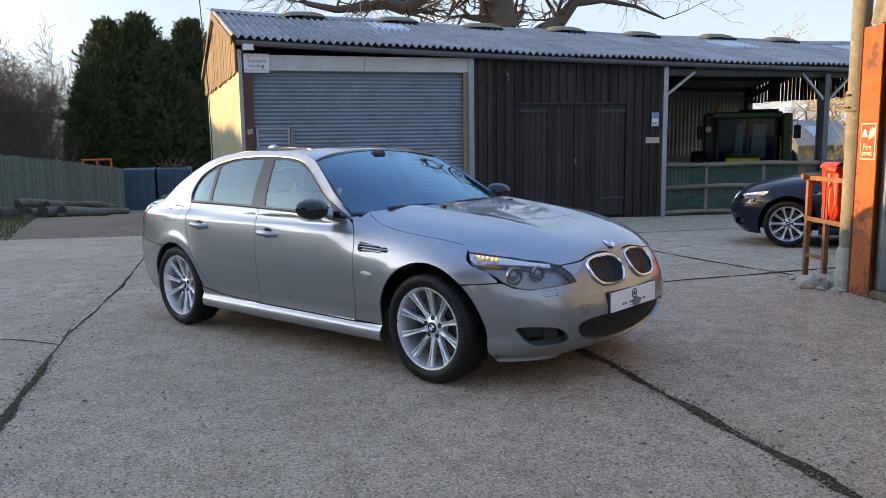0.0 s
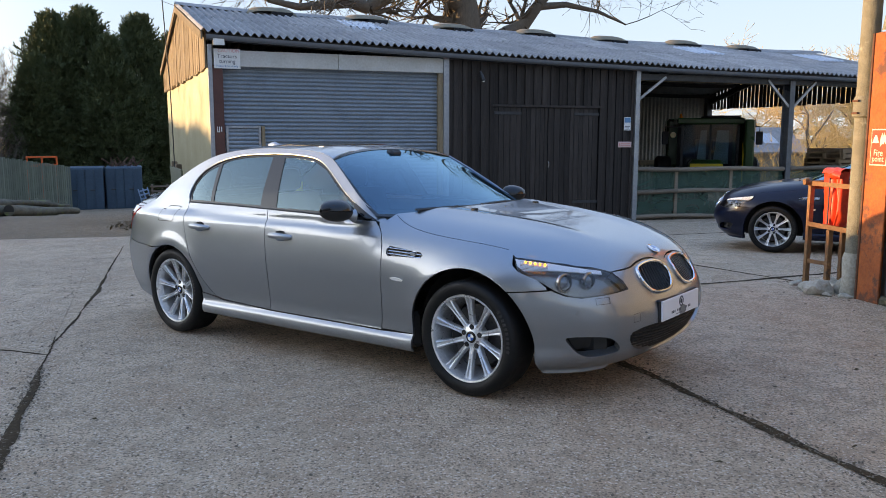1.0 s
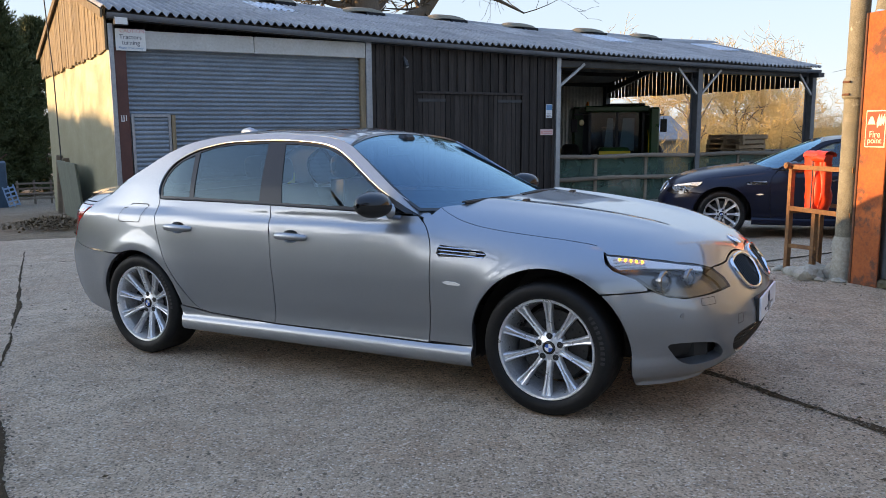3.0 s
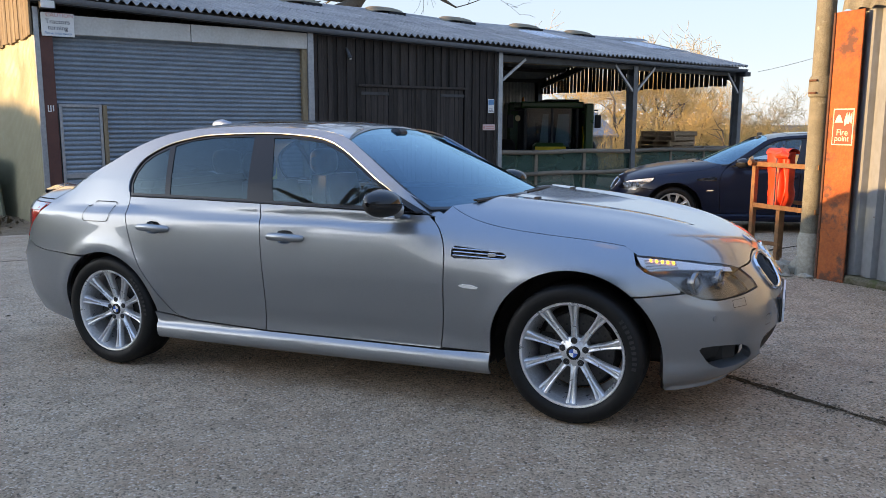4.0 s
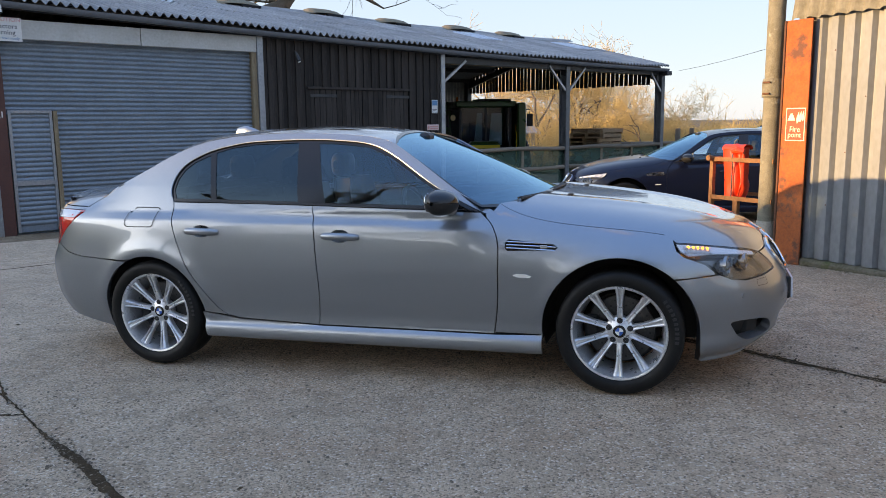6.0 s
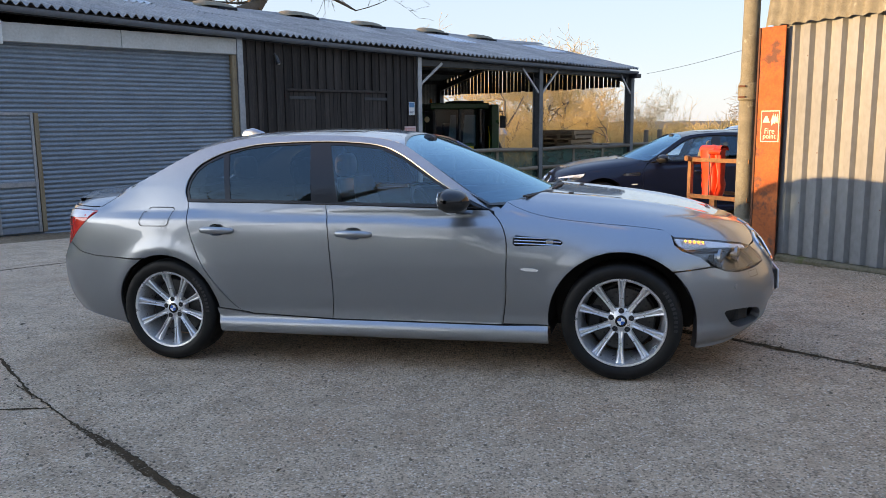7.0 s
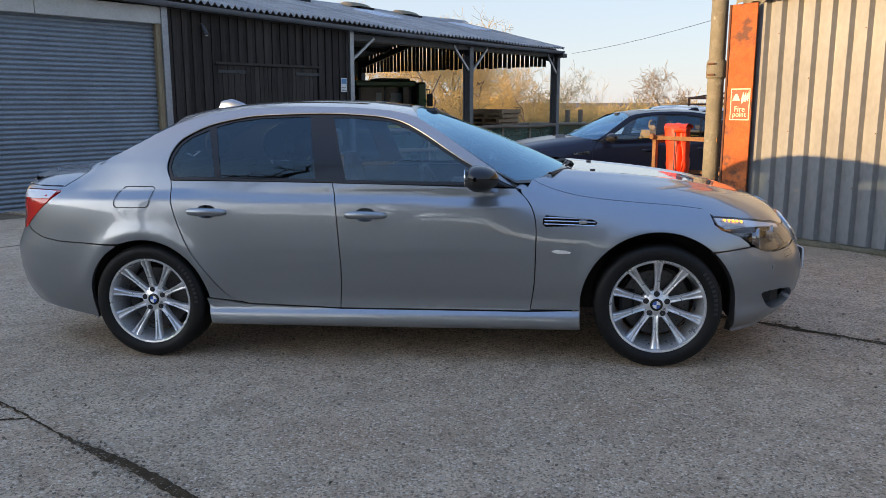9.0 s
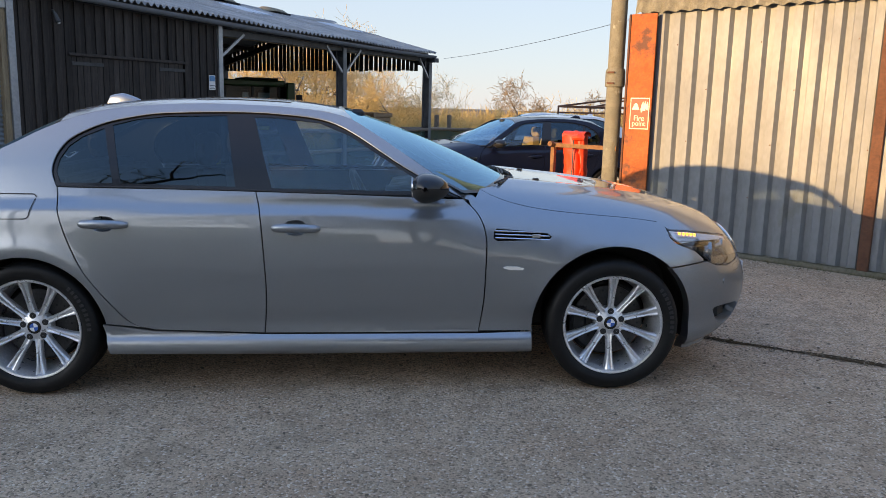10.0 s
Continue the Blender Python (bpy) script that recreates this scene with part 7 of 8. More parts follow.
INTAKE = bend(deg((-45.0, 0.384), (-36.0, 0.386), (-31.8, 0.364), (-29.3, 0.296), (-37.5, 0.272), (-41.7, 0.294), (-44.2, 0.34)), 3, True)
LOWER = bend(deg((-26.6, 0.377), (-21.5, 0.416), (-10, 0.424), (0, 0.426), (10, 0.424), (21.5, 0.416), (26.6, 0.377), (23, 0.292), (11, 0.240), (0, 0.232), (-11, 0.240), (-23, 0.292)), 3, True)
mirrored = lambda o: [(-a, z) for a, z in reversed(o)]
fb_ = panel_mesh("front_bumper", full, lift_front, holes=[KID, mirrored(KID), INTAKE, mirrored(INTAKE), LOWER], step=0.026, rim=0.05)
bumper = skin("front_bumper", fb_, PAINT, car, "deep front bumper with air intakes")
both("intake_back", [(a * 1.0, z) for a, z in INTAKE], lift_front, MATT_BLACK, step=0.04, rim=0.0, offset=-0.075, parent=bumper)
skin("grille_back", panel_mesh("grille_back", LOWER, lift_front, step=0.04, rim=0.0, offset=-0.05), MATT_BLACK, bumper)
for zz in np.arange(0.255, 0.425, 0.018):
    m_ = 24 if zz > 0.30 else 24 * (zz - 0.20) / 0.1
    pts = [Vector(lift_front(a * DEG, zz)) * 1.0 + Vector((-0.03, 0, 0)) for a in np.linspace(-m_, m_, 25)]
    part("grille_slat", Geo().tube(pts, 0.0045, 5), MATT_BLACK, bumper, smooth=True)
for s in (1, -1):
    kd = KID if s > 0 else mirrored(KID)
    ring = [Vector(lift_front(a, z)) + Vector((0.008, 0, 0)) for a, z in kd]
    kidney = part("kidney_grille", Geo().tube(ring + ring[:2], 0.0095, 8, False), CHROME, car, "chrome-framed kidney grille", smooth=True)
    skin("grille_well", panel_mesh("grille_well", kd, lift_front, step=0.04, rim=0.0, offset=-0.05), MATT_BLACK, kidney)
    lo, hi = min(a for a, z in kd), max(a for a, z in kd)
    for k in range(1, 12):
        a = lo + (hi - lo) * k / 12
        zs = [z for z in np.linspace(0.58, 0.75, 60) if in_poly(kd, a, z)]
        if len(zs) > 3:
            pts = [Vector(lift_front(a, z)) + Vector((-0.004 - 0.012 * math.sin(math.pi * i / 5), 0, 0)) for i, z in enumerate(np.linspace(zs[0], zs[-1], 6))]
            part("grille_bar", Geo().tube(pts, 0.0045, 6), GLOSS_BLACK, kidney, smooth=True)
for a, z, r in ((-42.2, 0.52, 0.014), (42.2, 0.52, 0.014), (-22.5, 0.49, 0.012), (22.5, 0.49, 0.012)):
    p = Vector(lift_front(a * DEG, z))
    n = Vector((math.cos(a * DEG), math.sin(a * DEG), 0))
    part("parking_sensor", Geo().tube([p - n * 0.01, p + n * 0.001], r, 14), PAINT, bumper, smooth=40)
for a0, a1, z0, z1 in ((-37.2, -33.0, 0.560, 0.598), (-25.8, -23.4, 0.45, 0.50)):
    o = deg((a0, z0), (a1, z0 + 0.004), (a1, z1), (a0, z1 - 0.004))
    i_ = deg((a0 + 0.11, z0 + 0.002), (a1 - 0.11, z0 + 0.006), (a1 - 0.11, z1 - 0.002), (a0 + 0.11, z1 - 0.006))
    skin("cover_seam", panel_mesh("cover_seam", o, lift_front, holes=[i_], step=0.02, rim=0.0, offset=0.0008), MATT_BLACK, bumper)

# number plate on a plinth: bars only
PX, PY = -0.017, -0.025
pl = part("number_plate", Geo().box((3.775, -0.287, 0.425), (3.785, 0.237, 0.540), 0.003), PLATE_MAT, car, "white plate with dark emblem and print")
part("plinth", Geo().box((3.735, -0.293, 0.420), (3.773, 0.243, 0.545), 0.006), MATT_BLACK, pl)
part("emblem_ring", Geo().lathe([(0.022, 0.0), (0.030, 0.0), (0.030, 0.002), (0.022, 0.002)], 24, "x", True), INK, pl).matrix_basis = pose(3.8022 + PX, PY, 0.504)
part("emblem_core", Geo().lathe([(0.001, 0.002), (0.013, 0.002), (0.013, 0.0), (0.001, 0.0)], 16, "x"), INK, pl).matrix_basis = pose(3.8022 + PX, PY, 0.504)
for k in range(14):
    if k in (3, 11):
        continue
    yy = -0.13 + 0.26 * k / 13
    part("printed_bar", Geo().box((3.8018 + PX, PY + yy - 0.006, 0.452), (3.8030 + PX, PY + yy + 0.006, 0.466), 0.0003), INK, pl)
part("printed_bar", Geo().box((3.8018 + PX, PY - 0.07, 0.438), (3.8030 + PX, PY + 0.07, 0.441), 0.0003), INK, pl)

# bonnet
hood_right = HOOD_SEAM[:-1] + [lift_front(a * DEG, z + 0.005)[:2] for a, z in ((-60.0, 0.800), (-55.0, 0.791), (-49.0, 0.776), (-41.0, 0.754), (-33.0, 0.730), (-30.4, 0.716))]
front_edge = []
for a, z in deg((-27.0, 0.724), (-24.0, 0.727), (-21.0, 0.732), (-17.5, 0.749), (-12.5, 0.760), (-7.0, 0.757), (-3.5, 0.749), (0, 0.743)):
    p = lift_front(a, z)
    front_edge.append((p[0] - 0.002, p[1]))
cowl = bend([(2.462, 0.0), (2.44, -0.3), (2.36, -0.58), (2.25, -0.705)], 4)
hood_half = [(x, y + 0.0008) for x, y in hood_right] + front_edge
hood_outline = hood_half + [(x, -y) for x, y in reversed(hood_half[:-1])] + [(x, -y) for x, y in reversed(cowl[1:])] + cowl[:-1]
bonnet = skin("bonnet", panel_mesh("bonnet", hood_outline, lift_top, step=0.035, rim=0.018), PAINT, car, "long curved bonnet")
em = Vector(lift_top(3.60, 0.0))
part("badge_rim", Geo().lathe([(0.037, -0.002), (0.041, 0.003), (0.039, 0.006), (0.034, 0.004)], 28, "z", True), CHROME, bonnet, "round badge", smooth=True).matrix_basis = pose(em.x, 0, em.z + 0.002, 0, 30)
for k in range(4):
    a0 = k * math.pi / 2
    q = Geo().add([(0, 0, 0.004)] + [(0.034 * math.cos(a0 + t), 0.034 * math.sin(a0 + t), 0.004) for t in np.linspace(0, math.pi / 2, 8)], [(0, i, i + 1) for i in range(1, 8)])
    part("badge_quarter", q, BLUE_ENAMEL if k % 2 else WHITE_ENAMEL, bonnet).matrix_basis = pose(em.x, 0, em.z + 0.002, 0, 30)
for yy in (-0.36, 0.36):
    p = Vector(lift_top(2.56, yy))
    part("washer_jet", Geo().box((p.x - 0.012, yy - 0.02, p.z - 0.002), (p.x + 0.018, yy + 0.02, p.z + 0.010), 0.005), MATT_BLACK, bonnet)

# headlamps
LAMP = bend(deg((-60.6, 0.806), (-55.0, 0.797), (-49.0, 0.782), (-41.0, 0.760), (-33.0, 0.735), (-30.2, 0.717)), 3)[:-1] + bend(deg((-30.4, 0.713), (-28.0, 0.67), (-26.6, 0.632)), 3)[:-1] + bend(deg((-26.6, 0.632), (-34.0, 0.613), (-41.0, 0.603), (-45.6, 0.616), (-49.0, 0.644), (-52.5, 0.694), (-58.0, 0.735), (-60.0, 0.765)), 3)
lens_data = panel_mesh("lens", LAMP, lift_front, step=0.025, rim=0.006)
back_data = panel_mesh("lamp_back", LAMP, lift_front, step=0.03, rim=0.0, offset=-0.055)
strip = deg((-60.2, 0.801), (-49.0, 0.778), (-33.5, 0.732), (-33.5, 0.715), (-42.0, 0.735), (-50.5, 0.745), (-57.5, 0.742), (-59.6, 0.768))
strip_data = panel_mesh("indicator", strip, lift_front, step=0.025, rim=0.01, offset=-0.005)
trim = panel_mesh("lamp_gasket", LAMP, lift_front, holes=[[(-43 * DEG + (a + 43 * DEG) * 0.992, 0.70 + (z - 0.70) * 0.98) for a, z in LAMP]], step=0.03, rim=0.0, offset=0.001)
DIM_CHROME = plain("dim_chrome", (0.30, 0.30, 0.30), 0.2, 1.0)
SMOKE = plain("bright_lamp_bowl", (0.24, 0.23, 0.21), 0.25, 0.9)
INDICATOR = plain("clear_indicator", (0.85, 0.86, 0.88), 0.35, 0.0, coat=0.5)
for mir in (False, True):
    s = 1 if mir else -1
    hl = skin("headlamp", back_data, SMOKE, car, "clear headlamp with twin rings", mirror=mir)
    ls = skin("lens", lens_data, LENS, hl, mirror=mir)
    ls.visible_shadow = False
    skin("gasket", trim, MATT_BLACK, hl, mirror=mir)
    ind = skin("indicator", strip_data, INDICATOR, hl, "ribbed clear indicator strip", mirror=mir)
    for k in range(5):
        a, z = -56.8 + 1.5 * k, 0.783 - 0.0035 * k
        p = Vector(lift_front(a * DEG, z))
        n = Vector((math.cos(a * DEG), math.sin(a * DEG), 0))
        o = p - n * 0.003
        part("amber_diode", Geo().box((o.x - 0.005, s * -o.y - 0.005, o.z - 0.007), (o.x + 0.005, s * -o.y + 0.005, o.z + 0.007), 0.002), AMBER, ind)
    for k in range(7):
        zz = 0.748 + 0.0062 * k
        pts = [Vector(lift_front(a * DEG, zz - 0.0011 * (a + 58))) for a in np.linspace(-58.5, -50, 8)]
        pts = [(p.x - 0.003, s * -p.y * 0.998, p.z) for p in pts]
        part("rib", Geo().tube(pts, 0.0014, 4), CHROME, ind)
    for a, z, r in ((-44.2, 0.674, 0.048), (-36.8, 0.682, 0.041)):
        p = Vector(lift_front(a * DEG, z))
        n = Vector((math.cos(a * DEG * 0.35), math.sin(a * DEG * 0.35), 0))
        turn = math.degrees(math.atan2(n.y, n.x))
        prof = [(r * 1.12, -0.002), (r * 1.12, 0.014), (r * 0.95, 0.016), (r * 0.86, 0.004), (r * 0.84, -0.02)]
        mt_ = pose(p.x - n.x * 0.045, s * -(p.y - n.y * 0.045), p.z, 0, 0, turn if not mir else -turn)
        if not mir:
            mt_ = pose(p.x - n.x * 0.045, p.y - n.y * 0.045, p.z, 0, 0, turn)
        ring_ = part("lamp_ring", Geo().lathe(prof, 28, "x"), DIM_CHROME, hl, "dim ring", smooth=50)
        ring_.matrix_basis = mt_
        ball = part("projector_lens", Geo().lathe([(r * 0.84, -0.016), (r * 0.70, 0.004), (r * 0.45, 0.016), (r * 0.2, 0.022), (0.001, 0.024)], 24, "x"), LENS if r < 0.04 else plain("projector_glass", (0.20, 0.23, 0.25), 0.05, 0.7), hl, smooth=60)
        ball.matrix_basis = mt_

# tail
td = panel_mesh("tail_lamp", TAIL, lift_back, step=0.03, rim=0.014, offset=0.003)
white = deg((-58.9, 0.969), (-48, 0.975), (-37, 0.968), (-36.5, 0.926), (-48, 0.930), (-57.4, 0.931))
wd = panel_mesh("pale_band", white, lift_back, step=0.03, rim=0.004, offset=0.006)
for mir in (False, True):
    tl = skin("tail_lamp", td, RED_LENS, car, "red tail lamp with pale upper band", mirror=mir)
    skin("pale_band", wd, WHITE_LENS, tl, mirror=mir)
rb_half = []
for z in np.linspace(0.21, 0.664, 10):
    x = -math.sqrt(max(0, 0.372 ** 2 - max(0.0, z - 0.33) ** 2))
    rb_half.append((math.atan2(-side(x, z), -(x - AB)), z))
rb_half += [(math.atan2(-side(x, z), -(x - AB)), z - GAP) for x, z in SEAM_RB[1:]] + deg((-40, 0.770), (-25, 0.755), (0, 0.75))
rb_low = deg((0, 0.235), (-40, 0.235), (-75, 0.215))
skin("rear_bumper", panel_mesh("rear_bumper", rb_half + mirrored(rb_half)[1:] + mirrored(rb_low)[:-1] + rb_low[:-1] if False else rb_half + [(-a, z) for a, z in reversed(rb_half[:-1])] + deg((70, 0.225), (40, 0.30), (0, 0.31), (-40, 0.30), (-70, 0.225)), lift_back, step=0.035, rim=0.03), PAINT, car, "smooth rear bumper")
face_half = deg((0, 1.0), (-15, 1.0), (-31, 1.0), (-45, 0.998), (-59.5, 0.994), (-59.5, 0.978), (-48, 0.983), (-36, 0.978), (-32.2, 0.97), (-31.5, 0.90), (-33.5, 0.79), (-20, 0.768), (0, 0.762))
lid_face = face_half + [(-a, z) for a, z in reversed(face_half[1:-1])]
lid_top = [(-0.53, 0.0), (-0.51, -0.30), (-0.46, -0.50)] + [(x - 0.004, -side(x, z) + 0.006) for x, z in LID_EDGE] + [lift_back(a * DEG, 1.001)[:2] for a in (-58, -52, -45, -36, -28, -20, -10, 0)]
boot = skin("boot_lid", panel_mesh("boot_lid", lid_top + [(x, -y) for x, y in reversed(lid_top[1:-1])], lambda x, y: (x, y, top_z(x, y)), step=0.04, rim=0.012), PAINT, car, "boot lid with slim lip spoiler")
skin("lid_face", panel_mesh("lid_face", lid_face, lift_back, step=0.04, rim=0.01), PAINT, boot)
q = Geo()
rows = []
for yy in np.linspace(-0.56, 0.56, 25):
    xr = -0.985 + 0.12 * (abs(yy) / 0.56) ** 2.4
    zt = top_z(xr + 0.05, yy)
    rows.append([(xr + 0.12, yy, top_z(xr + 0.12, yy) + 0.001), (xr + 0.05, yy, zt + 0.006), (xr + 0.0, yy, zt + 0.009), (xr - 0.008, yy, zt + 0.003), (xr + 0.004, yy, zt - 0.02)])
q.grid(rows)
part("lip_spoiler", q, PAINT, boot, smooth=60)

# roof, screens, glass
roof_half = [(x, -cabin_side(x, RAIL(x)) + 0.004) for x in np.linspace(0.12, 1.585, 28)]
roof_front = bend([(1.585, roof_half[-1][1]), (1.50, -0.35), (1.462, 0.0)], 5)
roof_back = bend([(0.045, 0.0), (0.065, -0.30), (0.12, roof_half[0][1])], 5)
rh = roof_back[:-1] + roof_half + roof_front[1:]
car_roof = skin("roof", panel_mesh("roof", rh + [(x, -y) for x, y in reversed(rh[1:-1])], lambda x, y: (x, y, roof_z_car(x, y)), step=0.05, rim=0.01), PAINT, car, "body-coloured roof with sunroof panel")
sun_o = bend([(0.78, -0.40), (1.20, -0.40), (1.23, -0.36), (1.235, 0.0), (1.23, 0.36), (1.20, 0.40), (0.78, 0.40), (0.75, 0.36), (0.745, 0.0), (0.75, -0.36)], 3, True)
skin("sunroof", panel_mesh("sunroof", sun_o, lambda x, y: (x, y, roof_z_car(x, y)), step=0.05, rim=0.003, offset=0.003), GLOSS_BLACK, car_roof, "dark glass sunroof")
q = Geo()
rows = []
for t in np.linspace(0, 1, 12):
    x = 0.32 - 0.20 * t
    hgt = 0.056 * min(1, t * 1.9) ** 0.8 * (1 if t < 0.9 else (1 - t) / 0.1 * 0.7 + 0.3)
    wd_ = 0.026 * math.sin(math.pi * (0.12 + 0.8 * t))
    zb_ = roof_z_car(x, 0) - 0.002
    rows.append([(x, wd_ * math.cos(a), zb_ + hgt * math.sin(a)) for a in np.linspace(0, math.pi, 9)])
q.grid(rows)
part("roof_aerial", q, PAINT, car_roof, "small fin-shaped roof aerial", smooth=60)


def screen_lift(lo_c, hi_c, e0, e1, inner=0.02):
    """A curved screen: a line up the middle and a line up each pillar."""
    def f(s, t):
        ex = e0 + (e1 - e0) * t
        ez = RAIL(ex) - 0.004
        ey = cabin_side(ex, ez) - inner
        cx, cz = lo_c[0] + (hi_c[0] - lo_c[0]) * t, lo_c[1] + (hi_c[1] - lo_c[1]) * t + 0.022 * math.sin(math.pi * t)
        k = abs(s) ** 2.1
        return cx + (ex - cx) * k, ey * s, cz + (ez - cz) * k
    return f


ws = screen_lift((2.45, 1.005), (1.462, 1.420), 2.215, 1.57, 0.008)
rs = screen_lift((-0.53, 1.105), (0.04, 1.405), -0.40, 0.11, 0.012)
edge_ = [(-1, 0.11), (-0.85, 0.03), (0, 0), (0.85, 0.03), (1, 0.11), (1, 1), (-1, 1)]
scr = skin("windscreen", panel_mesh("windscreen", edge_, ws, step=0.07, rim=0.0, offset=-0.004), SCREEN, car, "raked clear windscreen")
rsc = skin("rear_screen", panel_mesh("rear_screen", edge_, rs, step=0.07, rim=0.0, offset=-0.004), TINT, car, "dark tinted rear screen")
band = panel_mesh("screen_band", edge_, ws, holes=[[(-0.975, 0.135), (-0.84, 0.07), (0, 0.05), (0.84, 0.07), (0.975, 0.135), (0.982, 0.965), (-0.982, 0.965)]], step=0.07, rim=0.0, offset=-0.001)
skin("screen_band", band, GLOSS_BLACK, scr, "black ceramic edge")
band = panel_mesh("screen_band", edge_, rs, holes=[[(-0.965, 0.14), (-0.84, 0.08), (0, 0.06), (0.84, 0.08), (0.965, 0.14), (0.965, 0.94), (-0.965, 0.94)]], step=0.07, rim=0.0, offset=-0.001)
skin("screen_band", band, GLOSS_BLACK, rsc, "black ceramic edge")
for gl_ in (scr, rsc):
    gl_.visible_shadow = False
part("mirror_mount", Geo().box((1.52, -0.06, 1.30), (1.60, 0.06, 1.40), 0.02), CABIN, scr)
part("rear_view_mirror", Geo().box((1.50, -0.13, 1.27), (1.535, 0.13, 1.33), 0.02), CABIN, scr)
# cowl and wipers
q = Geo()
rows = []
for yy in np.linspace(-0.72, 0.72, 19):
    k = (abs(yy) / 0.72) ** 2
    rows.append([(2.50 - 0.24 * k, yy, 0.985 - 0.03 * k), (2.42 - 0.20 * k, yy, 0.992 - 0.01 * k), (2.36 - 0.17 * k, yy, 1.0 - 0.0 * k)])
q.grid(rows)
part("cowl_panel", q, MATT_BLACK, car, "black scuttle panel", smooth=60, fix=False)
for y0, y1, x1 in ((-0.12, -0.64, 2.36), (0.50, -0.06, 2.44)):
    pts = [(2.44, y0, 1.012), (2.45 - 0.02, (y0 + y1) / 2, 1.028), (x1 - 0.03, y1, 1.022)]
    wp = part("wiper", Geo().tube(bend(pts, 5), 0.008, 6), MATT_BLACK, car, "black wiper arm", smooth=True)
    pts = [(x - 0.02, y, z + 0.004) for x, y, z in bend(pts, 5)]
    part("blade", Geo().tube(pts, 0.006, 5), MATT_BLACK, wp)

# side windows in black frames
G_Q = [(0.168, 1.052), (0.142, 1.105), (0.150, 1.165), (0.185, 1.225), (0.245, 1.270), (0.345, 1.310), (0.352, 1.305), (0.424, 1.048)]
G_R = [(0.462, 1.047), (0.387, 1.326), (0.50, 1.354), (0.655, 1.370), (0.950, 1.373), (1.020, 1.030)]
G_F = [(1.196, 1.022), (1.090, 1.363), (1.2, 1.361), (1.42, 1.334), (1.575, 1.272), (1.80, 1.128), (1.925, 1.050), (1.945, 1.002)]
DLO = DLO_TOP + [(2.0, 0.977), (1.6, 0.990), (1.122, 1.006), (0.6, 1.022)]
fr = panel_mesh("window_frame", DLO, lift_side, holes=[G_Q, G_R, G_F], step=0.03, rim=0.004, offset=-0.005)
gq, gr, gf_ = (panel_mesh("glass", o, lift_side, step=0.06, rim=0.0, offset=-0.009) for o in (G_Q, G_R, G_F))
for mir in (False, True):
    wf = skin("window_frame", fr, GLOSS_BLACK, car, "gloss black window surround", mirror=mir)
    for dt, mt_, nm in ((gq, TINT, "quarter_glass"), (gr, TINT, "rear_window"), (gf_, CLEAR, "front_window")):
        skin(nm, dt, mt_, wf, "dark tinted glass" if mt_ is TINT else "clear side glass", mirror=mir)
    s = 1 if mir else -1
    # polished strip over the windows
    pts = [(x, s * (side(x, z) + 0.003), z) for x, z in DLO_TOP[2:-8]]
    part("trim_strip", Geo().tube(pts, 0.0032, 5), PAINT, wf, smooth=True)
    pts = [(x, s * (side(x, z) + 0.002), z) for x, z in ((0.17, 1.034), (0.6, 1.026), (1.12, 1.010), (1.6, 0.994), (2.10, 0.975))]
    part("waist_seal", Geo().tube(bend(pts, 5), 0.006, 5), MATT_BLACK, wf, smooth=True)
    # door mirror
    mr_ = part("door_mirror", Geo().grid([[(1.945 + 0.115 * (1 - v * v) ** 0.5 * math.cos(a) * (1.0 if math.cos(a) > 0 else 0.55), s * (0.985 + 0.115 * v), 1.035 + 0.068 * (1 - v * v) ** 0.42 * math.sin(a) * (1 - 0.15 * v) + 0.006 * v) for a in np.linspace(0, 2 * math.pi, 25)] for v in np.linspace(-0.995, 0.995, 15)]), GLOSS_BLACK, car, "dark swept door mirror", smooth=60)
    lowh = Geo().grid([[(1.945 + 0.118 * (1 - v * v) ** 0.5 * math.cos(a) * (1.0 if math.cos(a) > 0 else 0.57), s * (0.985 + 0.116 * v), 1.034 + 0.070 * (1 - v * v) ** 0.42 * math.sin(a) * (1 - 0.15 * v) + 0.006 * v) for a in np.linspace(math.pi * 1.02, math.pi * 1.98, 13)] for v in np.linspace(-0.99, 0.99, 13)])
    part("mirror_shell", lowh, MATT_BLACK, mr_, "black lower shell", smooth=60)
    part("mirror_glass", Geo().tube([(1.888, s * 0.985, 1.035), (1.884, s * 0.985, 1.035)], [0.052, 0.050], 20), CHROME, mr_, "mirror glass")
    part("mirror_foot", Geo().tube(bend([(1.975, s * 0.845, 0.992), (1.965, s * 0.885, 0.998), (1.955, s * 0.925, 1.015)], 3), [0.045, 0.036, 0.028, 0.026, 0.026, 0.026, 0.026], 10), PAINT, mr_, smooth=True)
    part("sail_panel", Geo().prism([(1.94, 1.0), (1.955, 1.045), (2.09, 0.976)], (0, s * 0.846, 0), (1, 0, 0), (0, -s * 0.50, 1) if False else (0, 0, 1), (0, s * 0.006, 0)), GLOSS_BLACK, mr_)


